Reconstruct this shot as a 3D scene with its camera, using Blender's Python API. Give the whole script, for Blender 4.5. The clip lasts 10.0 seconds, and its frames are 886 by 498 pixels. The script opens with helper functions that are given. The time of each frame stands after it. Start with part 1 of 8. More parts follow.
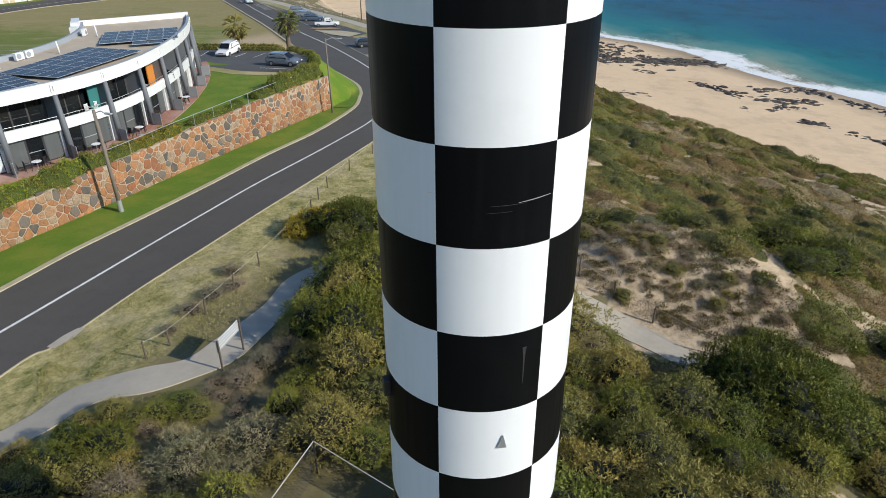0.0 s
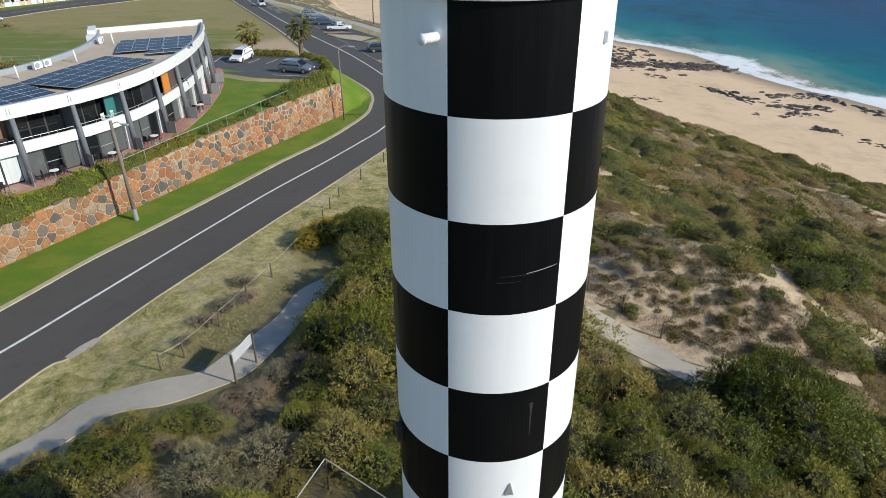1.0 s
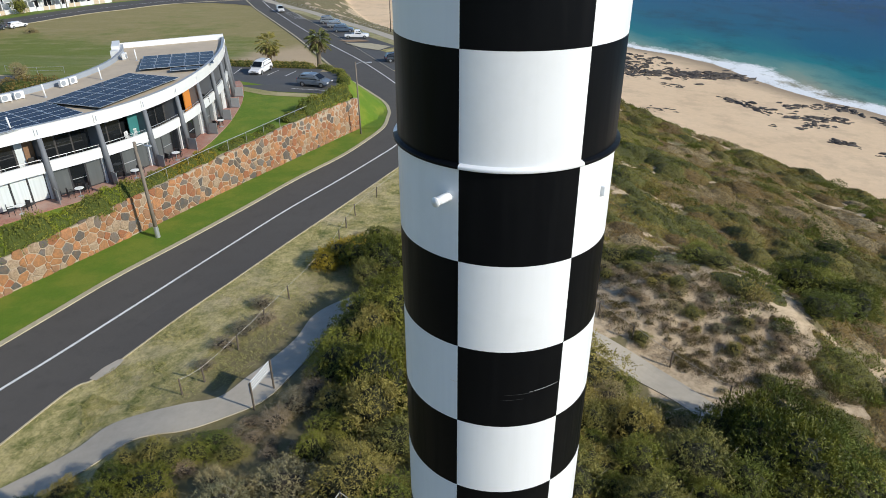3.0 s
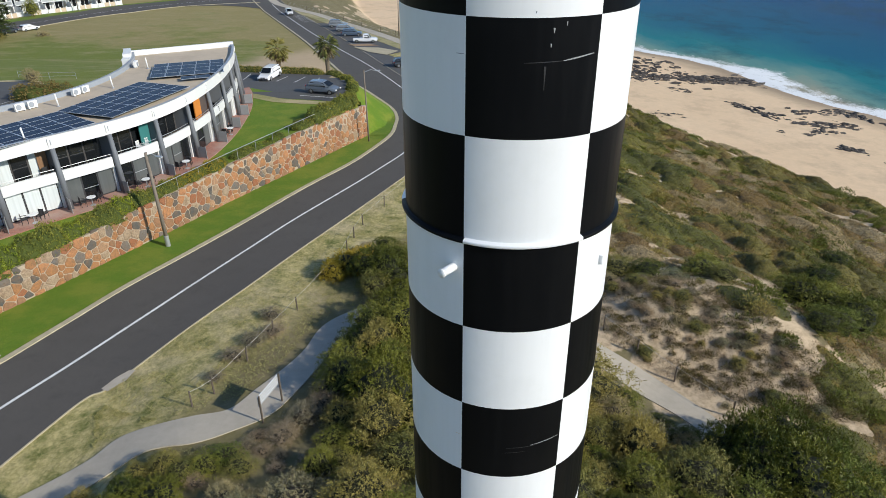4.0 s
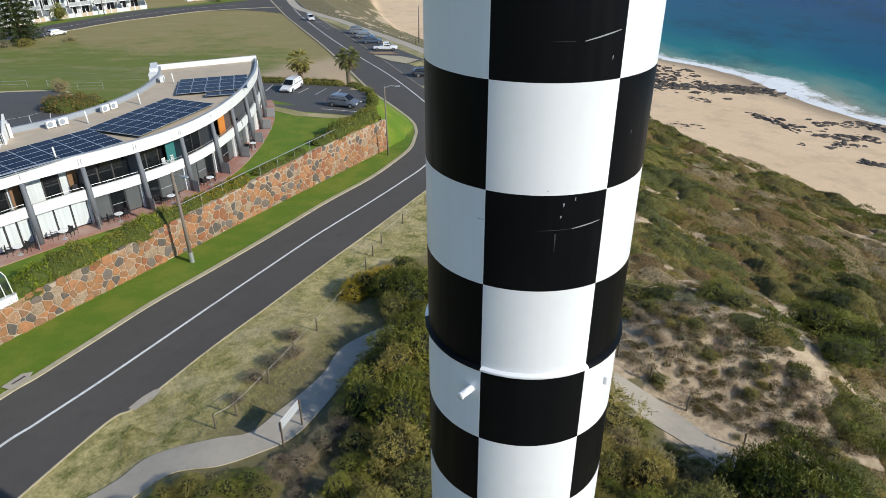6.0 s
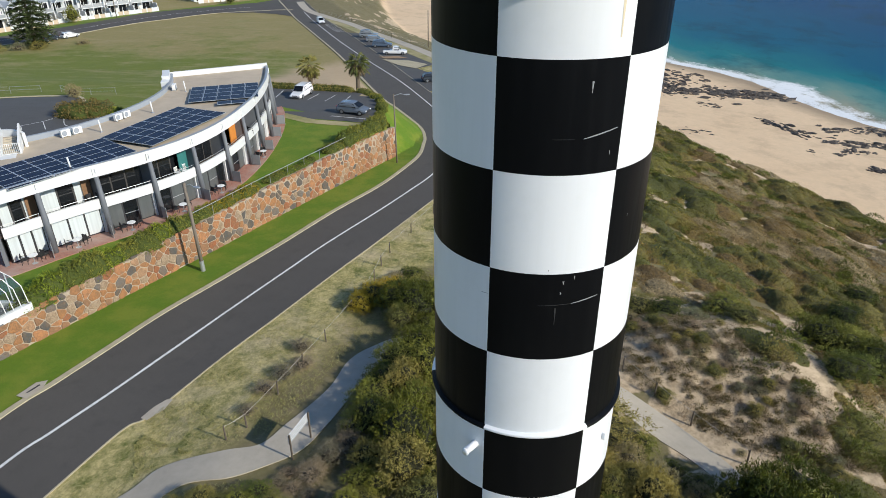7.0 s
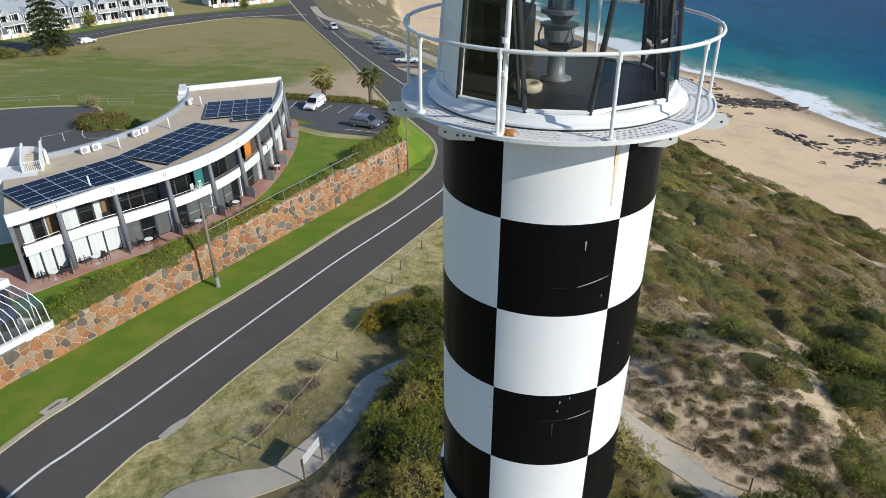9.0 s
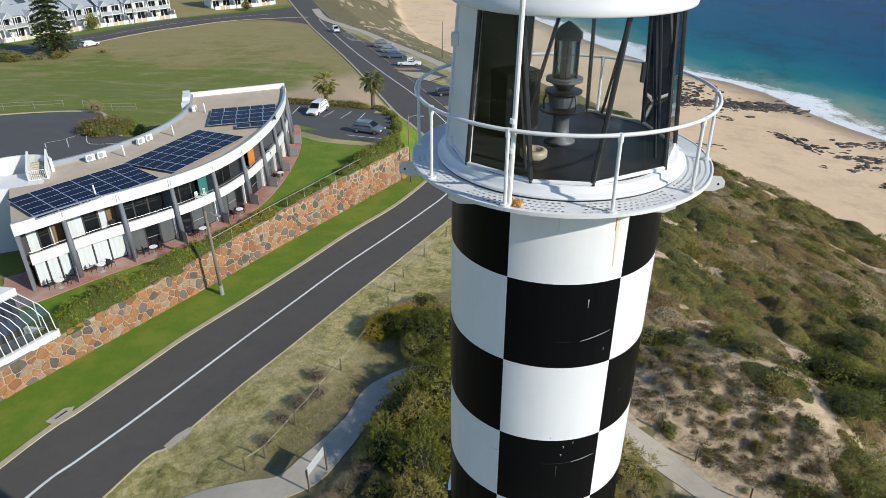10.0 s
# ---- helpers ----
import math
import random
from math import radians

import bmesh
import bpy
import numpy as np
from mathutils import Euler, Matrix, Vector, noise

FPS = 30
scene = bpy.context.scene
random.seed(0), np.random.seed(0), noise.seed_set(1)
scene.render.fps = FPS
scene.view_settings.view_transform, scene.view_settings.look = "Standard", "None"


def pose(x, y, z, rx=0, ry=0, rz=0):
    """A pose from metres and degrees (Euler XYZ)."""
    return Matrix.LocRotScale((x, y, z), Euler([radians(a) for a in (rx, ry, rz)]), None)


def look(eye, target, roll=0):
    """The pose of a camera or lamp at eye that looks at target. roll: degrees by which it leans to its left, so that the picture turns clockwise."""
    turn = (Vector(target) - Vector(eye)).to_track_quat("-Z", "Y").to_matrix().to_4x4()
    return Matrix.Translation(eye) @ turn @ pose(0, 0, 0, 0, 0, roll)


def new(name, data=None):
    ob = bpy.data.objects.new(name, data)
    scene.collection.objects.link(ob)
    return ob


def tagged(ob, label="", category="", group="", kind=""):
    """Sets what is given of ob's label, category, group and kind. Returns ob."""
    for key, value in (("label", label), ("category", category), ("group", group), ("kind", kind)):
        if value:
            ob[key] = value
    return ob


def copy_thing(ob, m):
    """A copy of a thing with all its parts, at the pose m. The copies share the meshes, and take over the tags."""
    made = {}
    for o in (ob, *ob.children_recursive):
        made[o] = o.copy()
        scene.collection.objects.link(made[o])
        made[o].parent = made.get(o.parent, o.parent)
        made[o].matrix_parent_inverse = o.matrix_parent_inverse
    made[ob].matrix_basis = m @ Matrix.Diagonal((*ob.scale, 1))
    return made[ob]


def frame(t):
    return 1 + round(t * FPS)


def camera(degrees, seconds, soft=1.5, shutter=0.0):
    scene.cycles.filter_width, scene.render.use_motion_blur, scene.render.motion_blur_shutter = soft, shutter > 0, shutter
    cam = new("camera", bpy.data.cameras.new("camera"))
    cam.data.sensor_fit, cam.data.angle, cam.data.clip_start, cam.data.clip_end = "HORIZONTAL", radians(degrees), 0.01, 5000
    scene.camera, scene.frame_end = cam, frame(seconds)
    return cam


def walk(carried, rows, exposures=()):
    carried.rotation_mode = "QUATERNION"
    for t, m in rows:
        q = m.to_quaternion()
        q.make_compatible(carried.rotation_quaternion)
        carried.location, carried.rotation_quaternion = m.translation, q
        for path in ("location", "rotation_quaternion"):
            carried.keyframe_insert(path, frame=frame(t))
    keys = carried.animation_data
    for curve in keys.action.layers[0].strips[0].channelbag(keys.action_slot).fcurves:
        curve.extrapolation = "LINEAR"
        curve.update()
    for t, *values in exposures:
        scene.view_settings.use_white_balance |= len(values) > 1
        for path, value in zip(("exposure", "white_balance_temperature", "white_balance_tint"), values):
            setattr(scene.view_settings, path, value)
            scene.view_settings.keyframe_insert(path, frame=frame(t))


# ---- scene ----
cam = camera(66.7, 10.0, 0.6)
METRES, EYE, TILT, LEAN, TURN = 9.6, 21.6, -28.4, 0.35, 0.0
ROWS = [
    (0.0, 0.0, 0.0, 0.0, -0.0, 0.0, -0.0),
    (0.5, -0.0023, -0.0253, 0.0443, 0.41, -0.02, -0.23),
    (1.0, -0.0033, -0.0494, 0.0888, 0.82, -0.03, -0.46),
    (1.5, -0.0036, -0.0722, 0.1326, 1.18, -0.05, -0.66),
    (2.0, -0.0026, -0.0938, 0.175, 1.5, -0.07, -0.84),
    (2.5, -0.0009, -0.1149, 0.2178, 1.77, -0.07, -0.99),
    (4.0, 0.0019, -0.1838, 0.3501, 2.63, -0.1, -1.46),
    (4.5, 0.0012, -0.2081, 0.3954, 2.95, -0.13, -1.65),
    (5.0, -0.0007, -0.2323, 0.439, 3.31, -0.15, -1.84),
    (5.5, -0.0039, -0.2556, 0.4839, 3.68, -0.18, -2.05),
    (7.0, -0.0029, -0.3344, 0.6272, 4.72, -0.27, -2.66),
    (7.5, 0.0022, -0.3618, 0.675, 5.02, -0.31, -2.85),
    (8.0, 0.003, -0.3872, 0.7234, 5.32, -0.32, -3.02),
    (8.5, 0.0013, -0.4117, 0.7633, 5.51, -0.35, -3.13),
    (9.0, -0.0023, -0.432, 0.8032, 5.6, -0.36, -3.18),
    (9.5, -0.0075, -0.4524, 0.8414, 5.66, -0.37, -3.2),
    (10.0, -0.0131, -0.4744, 0.8784, 5.71, -0.38, -3.22),
]
walk(cam, [(t, pose(0, 0, EYE, TILT, LEAN, TURN) @ pose(METRES * x, METRES * y, METRES * z, 90 + pitch, roll, yaw)) for t, x, y, z, yaw, pitch, roll in ROWS])

# ---- world and light ----
SUN_AZ, SUN_EL = 116.0, 29.0     # degrees from +y towards +x; height over the horizon
world = bpy.data.worlds.new("sky")
scene.world = world
world.use_nodes = True
wn = world.node_tree.nodes
sky = wn.new("ShaderNodeTexSky")
sky.sky_type, sky.sun_disc = "NISHITA", False
sky.sun_elevation, sky.sun_rotation = radians(SUN_EL), radians(SUN_AZ)
sky.air_density, sky.dust_density, sky.ozone_density = 1.0, 0.1, 2.5
tint = wn.new("ShaderNodeMix")
tint.data_type, tint.blend_type = "RGBA", "MULTIPLY"
tint.inputs[0].default_value, tint.inputs[7].default_value = 1.0, (0.90, 0.97, 1.06, 1.0)
world.node_tree.links.new(sky.outputs[0], tint.inputs[6])
world.node_tree.links.new(tint.outputs[2], wn["Background"].inputs[0])
wn["Background"].inputs[1].default_value = 0.130
sun = new("sun", bpy.data.lights.new("sun", "SUN"))
sun.data.energy, sun.data.angle, sun.data.color = 4.6, radians(0.5), (1.0, 0.952, 0.845)
SUN_DIR = Vector((math.sin(radians(SUN_AZ)) * math.cos(radians(SUN_EL)), math.cos(radians(SUN_AZ)) * math.cos(radians(SUN_EL)), math.sin(radians(SUN_EL))))
sun.matrix_world = look(SUN_DIR * 200, (0, 0, 0))
scene.view_settings.exposure = 0.0


# ---- materials ----
def rgb(c):
    return (*c, 1.0) if len(c) == 3 else c


class Shade:
    """A small builder for node materials."""

    def __init__(self, name, rough=0.7, metal=0.0):
        self.m = bpy.data.materials.new(name)
        self.m.use_nodes = True
        self.t = self.m.node_tree
        self.b = self.t.nodes["Principled BSDF"]
        self.b.inputs["Roughness"].default_value = rough
        self.b.inputs["Metallic"].default_value = metal
        self.co = self.t.nodes.new("ShaderNodeTexCoord").outputs["Object"]

    def put(self, a, b):
        self.t.links.new(a, b)

    def noise(self, scale, detail=4.0, rough=0.6, stretch=None):
        n = self.t.nodes.new("ShaderNodeTexNoise")
        n.inputs["Scale"].default_value = scale
        n.inputs["Detail"].default_value = detail
        n.inputs["Roughness"].default_value = rough
        src = self.co
        if stretch:
            k = self.t.nodes.new("ShaderNodeMapping")
            k.inputs["Scale"].default_value = stretch
            self.put(src, k.inputs["Vector"])
            src = k.outputs[0]
        self.put(src, n.inputs["Vector"])
        return n.outputs["Fac"]

    def cells(self, scale, wobble=0.5):
        """A random value for each of many ragged patches."""
        n = self.t.nodes.new("ShaderNodeTexNoise")
        n.inputs["Scale"].default_value, n.inputs["Detail"].default_value = scale * 2.2, 5.0
        self.put(self.co, n.inputs["Vector"])
        add = self.t.nodes.new("ShaderNodeVectorMath")
        add.operation = "MULTIPLY_ADD"
        self.put(n.outputs["Color"], add.inputs[0])
        add.inputs[1].default_value = (wobble / scale,) * 3
        self.put(self.co, add.inputs[2])
        v = self.t.nodes.new("ShaderNodeTexVoronoi")
        v.inputs["Scale"].default_value = scale
        self.put(add.outputs[0], v.inputs["Vector"])
        sep = self.t.nodes.new("ShaderNodeSeparateColor")
        self.put(v.outputs["Color"], sep.inputs[0])
        return sep.outputs[0]

    def ramp(self, fac, stops):
        r = self.t.nodes.new("ShaderNodeValToRGB")
        e = r.color_ramp.elements
        while len(e) < len(stops):
            e.new(0.5)
        for k, (p, c) in zip(e, stops):
            k.position, k.color = p, rgb(c) if not isinstance(c, float) else (c, c, c, 1)
        self.put(fac, r.inputs[0])
        return r.outputs[0]

    def mix(self, fac, a, b, kind="MIX"):
        n = self.t.nodes.new("ShaderNodeMix")
        n.data_type, n.blend_type = "RGBA", kind
        for sock, v in ((n.inputs[0], fac), (n.inputs[6], a), (n.inputs[7], b)):
            if isinstance(v, (int, float)):
                sock.default_value = v if sock == n.inputs[0] else (v, v, v, 1)
            elif isinstance(v, tuple):
                sock.default_value = rgb(v)
            else:
                self.put(v, sock)
        return n.outputs[2]

    def math(self, op, a, b=0.0, clamp=False):
        n = self.t.nodes.new("ShaderNodeMath")
        n.operation, n.use_clamp = op, clamp
        for i, v in enumerate((a, b)):
            if isinstance(v, (int, float)):
                n.inputs[i].default_value = v
            else:
                self.put(v, n.inputs[i])
        return n.outputs[0]

    def attr(self, name):
        n = self.t.nodes.new("ShaderNodeAttribute")
        n.attribute_name = name
        return n.outputs["Fac"]

    def rand(self):
        return self.t.nodes.new("ShaderNodeObjectInfo").outputs["Random"]

    def island(self):
        return self.t.nodes.new("ShaderNodeNewGeometry").outputs["Random Per Island"]

    def base(self, c):
        if isinstance(c, tuple):
            self.b.inputs["Base Color"].default_value = rgb(c)
        else:
            self.put(c, self.b.inputs["Base Color"])
        return self

    def rough(self, c):
        self.put(c, self.b.inputs["Roughness"])
        return self

    def bump(self, fac, strength=0.3, dist=0.02):
        n = self.t.nodes.new("ShaderNodeBump")
        n.inputs["Strength"].default_value, n.inputs["Distance"].default_value = strength, dist
        self.put(fac, n.inputs["Height"])
        self.put(n.outputs[0], self.b.inputs["Normal"])
        return self


def plain(name, c, rough=0.6, metal=0.0, var=0.12, scale=3.0, bump=0.0, grime=0.0):
    """Painted or bare stuff: a base colour with soft mottling, fine grain and optional grime."""
    s = Shade(name, rough, metal)
    lo = tuple(v * (1 - var) for v in c)
    hi = tuple(min(v * (1 + var), 0.95) for v in c)
    col = s.mix(s.noise(scale, 5), lo, hi)
    if grime:
        col = s.mix(s.ramp(s.noise(scale * 0.35, 6, 0.7), ((0.45, 0.0), (0.75, grime))), col, tuple(v * 0.35 for v in c))
    s.base(col)
    if bump:
        s.bump(s.noise(scale * 14, 4), bump, 0.01)
    return s.m


def asphalt(name, c):
    s = Shade(name, 0.85)
    worn = s.noise(0.22, 5, 0.65)
    fine = s.noise(28, 3, 0.7)
    col = s.mix(worn, tuple(v * 0.82 for v in c), tuple(v * 1.25 for v in c))
    stain = s.ramp(s.noise(0.9, 6, 0.7), ((0.52, 0.0), (0.72, 0.5)))
    col = s.mix(stain, col, tuple(v * 0.62 for v in c))
    col = s.mix(s.ramp(fine, ((0.35, 0.0), (0.75, 0.45))), col, tuple(v * 1.9 for v in c))
    s.base(col).bump(fine, 0.35, 0.006)
    return s.m


def turf(name, a, b, dry, dry_amount=0.5, scale=0.5, speck=0.5):
    s = Shade(name, 0.9)
    big = s.noise(scale * 0.35, 5, 0.6)
    mid = s.noise(scale * 4, 6, 0.7)
    fine = s.noise(22, 4, 0.75)
    col = s.mix(mid, a, b)
    col = s.mix(s.ramp(big, ((0.42, 0.0), (0.62, dry_amount))), col, dry)
    col = s.mix(s.ramp(fine, ((0.3, 0.0), (0.7, speck))), col, tuple(v * 0.45 for v in a))
    s.base(col).bump(fine, 0.5, 0.03)
    return s.m


M = {}
M["asphalt"] = asphalt("road_asphalt", (0.072, 0.065, 0.057))
M["asphalt_yard"] = asphalt("yard_asphalt", (0.072, 0.071, 0.070))
M["line"] = plain("road_line_paint", (0.72, 0.72, 0.70), 0.7, var=0.1, scale=5, grime=0.5)
M["concrete"] = plain("path_concrete", (0.47, 0.415, 0.33), 0.85, var=0.14, scale=1.6, bump=0.2, grime=0.25)
M["kerb"] = plain("kerb_concrete", (0.46, 0.40, 0.27), 0.85, var=0.25, scale=2.0, bump=0.2, grime=0.3)
M["lawn"] = turf("lawn_green", (0.080, 0.160, 0.004), (0.160, 0.262, 0.008), (0.245, 0.275, 0.026), 0.65, 1.1, 0.50)
M["verge"] = turf("verge_dry_grass", (0.17, 0.185, 0.045), (0.44, 0.38, 0.18), (0.56, 0.45, 0.27), 0.75, 0.45, 0.35)
M["white"] = plain("white_paint", (0.73, 0.735, 0.725), 0.45, var=0.03, scale=1.5, grime=0.10)
def tower_paint(name, c, low, rough):
    """Gloss paint on steel with faint upright run-off streaks and soft blotches."""
    s = Shade(name, rough)
    run = s.ramp(s.noise(7.0, 5, 0.6, (1, 1, 0.06)), ((0.46, 0.0), (0.70, 1.0)))
    col = s.mix(s.math("MULTIPLY", run, 0.30), c, low)
    col = s.mix(s.ramp(s.noise(0.8, 6, 0.7), ((0.50, 0.0), (0.75, 0.6))), col, low)
    s.base(col).bump(s.noise(1.6, 3), 0.05, 0.02)
    s.rough(s.math("ADD", rough - 0.06, s.math("MULTIPLY", run, 0.16)))
    return s.m


M["tower_white"] = tower_paint("tower_white_paint", (0.80, 0.815, 0.83), (0.72, 0.735, 0.74), 0.36)
M["tower_black"] = tower_paint("tower_black_paint", (0.0030, 0.0036, 0.0048), (0.0062, 0.0066, 0.0072), 0.42)
M["tower_black"].node_tree.nodes["Principled BSDF"].inputs["Specular IOR Level"].default_value = 0.10
M["galv"] = plain("galvanised_steel", (0.50, 0.51, 0.52), 0.45, 0.6, var=0.1, scale=5)
M["grey"] = plain("column_grey_paint", (0.155, 0.165, 0.18), 0.6, var=0.1, scale=2, grime=0.2)
M["roof"] = plain("roof_gravel_membrane", (0.52, 0.43, 0.32), 0.9, var=0.14, scale=0.9, bump=0.3, grime=0.3)
M["render_wall"] = plain("rendered_wall", (0.62, 0.62, 0.60), 0.8, var=0.06, scale=1.2, bump=0.15, grime=0.15)


# ---- building blocks ----
def mesh_object(name, verts, faces, mats, parent=None, idx=None, smooth=False):
    me = bpy.data.meshes.new(name)
    me.from_pydata([tuple(v) for v in verts], [], [tuple(f) for f in faces])
    for m in mats if isinstance(mats, (list, tuple)) else [mats]:
        me.materials.append(m)
    if idx is not None:
        me.polygons.foreach_set("material_index", idx)
    if smooth:
        me.polygons.foreach_set("use_smooth", [True] * len(me.polygons))
    me.update()
    ob = new(name, me)
    if parent is not None:
        ob.parent = parent
    return ob


def part(name, bm, material, parent=None, label="", smooth=False):
    """Links a bmesh as one mesh object under a thing or a part."""
    me = bpy.data.meshes.new(name)
    bm.normal_update()
    bm.to_mesh(me)
    bm.free()
    for m in material if isinstance(material, (list, tuple)) else [material]:
        me.materials.append(m)
    if smooth:
        me.polygons.foreach_set("use_smooth", [True] * len(me.polygons))
    ob = new(name, me)
    if parent is not None:
        ob.parent = parent
    if label:
        ob["label"] = label
    return ob


def thing(name, label, category, m=None, group="", kind=""):
    ob = new(name)
    ob.empty_display_size = 0.2
    if m is not None:
        ob.matrix_basis = m
    return tagged(ob, label, category, group, kind)


def box(bm, cx, cy, cz, sx, sy, sz, bevel=0.0, turn=0.0, mat=0):
    """A box by centre and size into bm."""
    g = bmesh.ops.create_cube(bm, size=1.0, matrix=Matrix.Translation((cx, cy, cz)) @ Matrix.Rotation(turn, 4, "Z") @ Matrix.Diagonal((sx, sy, sz, 1)))
    for f in {f for v in g["verts"] for f in v.link_faces}:
        f.material_index = mat
    if bevel:
        es = list({e for v in g["verts"] for e in v.link_edges})
        bmesh.ops.bevel(bm, geom=es, offset=bevel, segments=2, affect="EDGES", profile=0.5)
    return bm


def rod(bm, a, b, r, seg=8, r2=None):
    """A rod from a to b into bm, tapering to r2."""
    a, b = Vector(a), Vector(b)
    d = b - a
    q = d.to_track_quat("Z", "Y").to_matrix().to_4x4()
    bmesh.ops.create_cone(bm, cap_ends=True, segments=seg, radius1=r, radius2=r if r2 is None else r2, depth=d.length, matrix=Matrix.Translation((a + b) / 2) @ q)
    return bm


def tube(bm, pts, r, seg=6):
    """One continuous bent tube through pts into bm."""
    P = [Vector(p) for p in pts]
    rings = []
    for i, p in enumerate(P):
        d = (P[min(i + 1, len(P) - 1)] - P[max(i - 1, 0)]).normalized()
        side = d.cross(Vector((0, 0, 1)) if abs(d.z) < 0.9 else Vector((1, 0, 0))).normalized()
        up = side.cross(d)
        rings.append([bm.verts.new(p + (side * math.cos(2 * math.pi * k / seg) + up * math.sin(2 * math.pi * k / seg)) * r) for k in range(seg)])
    for a, b in zip(rings, rings[1:]):
        for k in range(seg):
            bm.faces.new((a[k], a[(k + 1) % seg], b[(k + 1) % seg], b[k]))
    bm.faces.new(list(reversed(rings[0])))
    bm.faces.new(rings[-1])
    return bm


def lathe(rings, seg=48, close=False):
    """A turned body: rings of (radius, z), bottom to top, as a bmesh."""
    bm = bmesh.new()
    rows = [[bm.verts.new((r * math.sin(2 * math.pi * k / seg), -r * math.cos(2 * math.pi * k / seg), z)) for k in range(seg)] for r, z in rings]
    for p, q in zip(rows, rows[1:]):
        for k in range(seg):
            bm.faces.new((p[k], p[(k + 1) % seg], q[(k + 1) % seg], q[k]))
    if close:
        bm.faces.new(list(reversed(rows[0])))
        bm.faces.new(rows[-1])
    return bm


# ---- the lie of the land ----
def table(v, tab):
    if v <= tab[0][0]:
        return tab[0][1]
    for (a, p), (b, q) in zip(tab, tab[1:]):
        if v <= b:
            return p + (q - p) * (v - a) / (b - a)
    return tab[-1][1]


def ease(v, a, b):
    k = min(max((v - a) / (b - a), 0.0), 1.0)
    return k * k * (3 - 2 * k)


# the line of the stone wall and, past its end, of the road's western kerb
WEST_LINE = ((-80, -75.0), (20, -39.0), (32, -34.6), (40, -31.1), (45, -28.9), (51, -26.3), (58.6, -23.2), (68.1, -19.1), (78, -14.8), (80.5, -13.7), (84, -12.3), (90, -11.6), (94, -12.6), (104.5, -18.0), (113, -22.3), (149.6, -38.0), (214, -68.0), (300, -108.0))
FIELD = ((30, 2.1), (84, 2.1), (95, 1.0), (103, 0.3), (112, -1.6), (128, -3.9), (150, -5.4), (205, -7.7), (400, -8.5))
DUNE_TOP = ((0, 2.0), (60, 4.0), (90, 2.0), (120, -6.0), (140, -10.0), (160, -19.0), (187, -34.0), (212, -48.0), (260, -70.0), (400, -130.0))
DUNE_TOE = ((-50, 135.0), (0, 108.0), (40, 86.0), (60, 74.0), (75, 66.0), (90, 56.5), (97, 50.8), (108, 46.0), (116, 39.2), (127, 34.4), (137, 30.5), (160, 18.0), (207, -20.0), (228, -33.0), (265, -46.0), (310, -56.0), (600, -130.0))
SHORE = ((-50, 178.0), (0, 158.0), (60, 130.0), (100, 107.0), (128, 92.0), (144, 84.0), (151, 77.5), (162, 72.0), (184, 65.0), (196, 57.0), (203, 48.0), (240, 27.0), (300, 0.0), (600, -90.0))
SEA_LEVEL = -18.2


def road_level(y):
    return 1.3 - 0.043 * min(max(y, -60), 207)


def land(x, y):
    """The height of the ground."""
    wl = table(y, WEST_LINE)
    low = road_level(y)
    top, toe, shore = table(y, DUNE_TOP), table(y, DUNE_TOE), table(y, SHORE)
    mound = 1.9 * math.exp(-((x - 1) ** 2 + (y - 10) ** 2) / 648) * ease(x, -22, -14)
    dip = -1.1 * math.exp(-((x - 11.5) ** 2 + (y - 33) ** 2) / 60)
    east = low + mound + dip
    if x > top:
        if x < toe - 3.5:
            k = (x - top) / (toe - 3.5 - top)
            east = (low + mound + dip) * (1 - k) - 13.6 * k
            lump = noise.noise(Vector((x * 0.11, y * 0.11, 3.1))) * 0.9 + noise.noise(Vector((x * 0.3, y * 0.3, 7.7))) * 0.35
            east += lump * min(k * 6, 1) * ease(y, 22, 40)
        elif x < toe:
            east = -13.6 - 2.0 * (x - toe + 3.5) / 3.5
        elif x < shore:
            east = -15.6 + (SEA_LEVEL + 15.6) * (x - toe) / (shore - toe)
        else:
            east = SEA_LEVEL - min((x - shore) * 0.05, 6.0)
    # dune ridge behind the path and its shoulder towards the sea
    north = 6.0 if y < 38.5 else 9.0
    east += 3.4 * math.exp(-((x - 18) / 10) ** 2 - ((y - 38.5) / north) ** 2) + 1.1 * math.exp(-((x - 21) / 6) ** 2 - ((y - 30) / 5) ** 2)
    east += 0.8 * math.exp(-((x - 12) / 3) ** 2 - ((y - 39) / 3) ** 2) + 0.7 * math.exp(-((x - 11) / 5) ** 2 - ((y - 21) / 4) ** 2)
    s = x - wl
    if s > 0.0:
        return east
    high = table(y, FIELD)
    if s < -60 and y < 84:
        high -= 0.5 * ease(-s, 60, 90)
    width = 0.25 + 4.2 * ease(y, 79.6, 83) + 2.8 * ease(y, 86, 104)
    return low + (high - low) * min(-s / width, 1.0)


def spans(*runs):
    out = []
    for a, b, step in runs:
        out += [a + step * k for k in range(int(round((b - a) / step)))]
    return out + [runs[-1][1]]


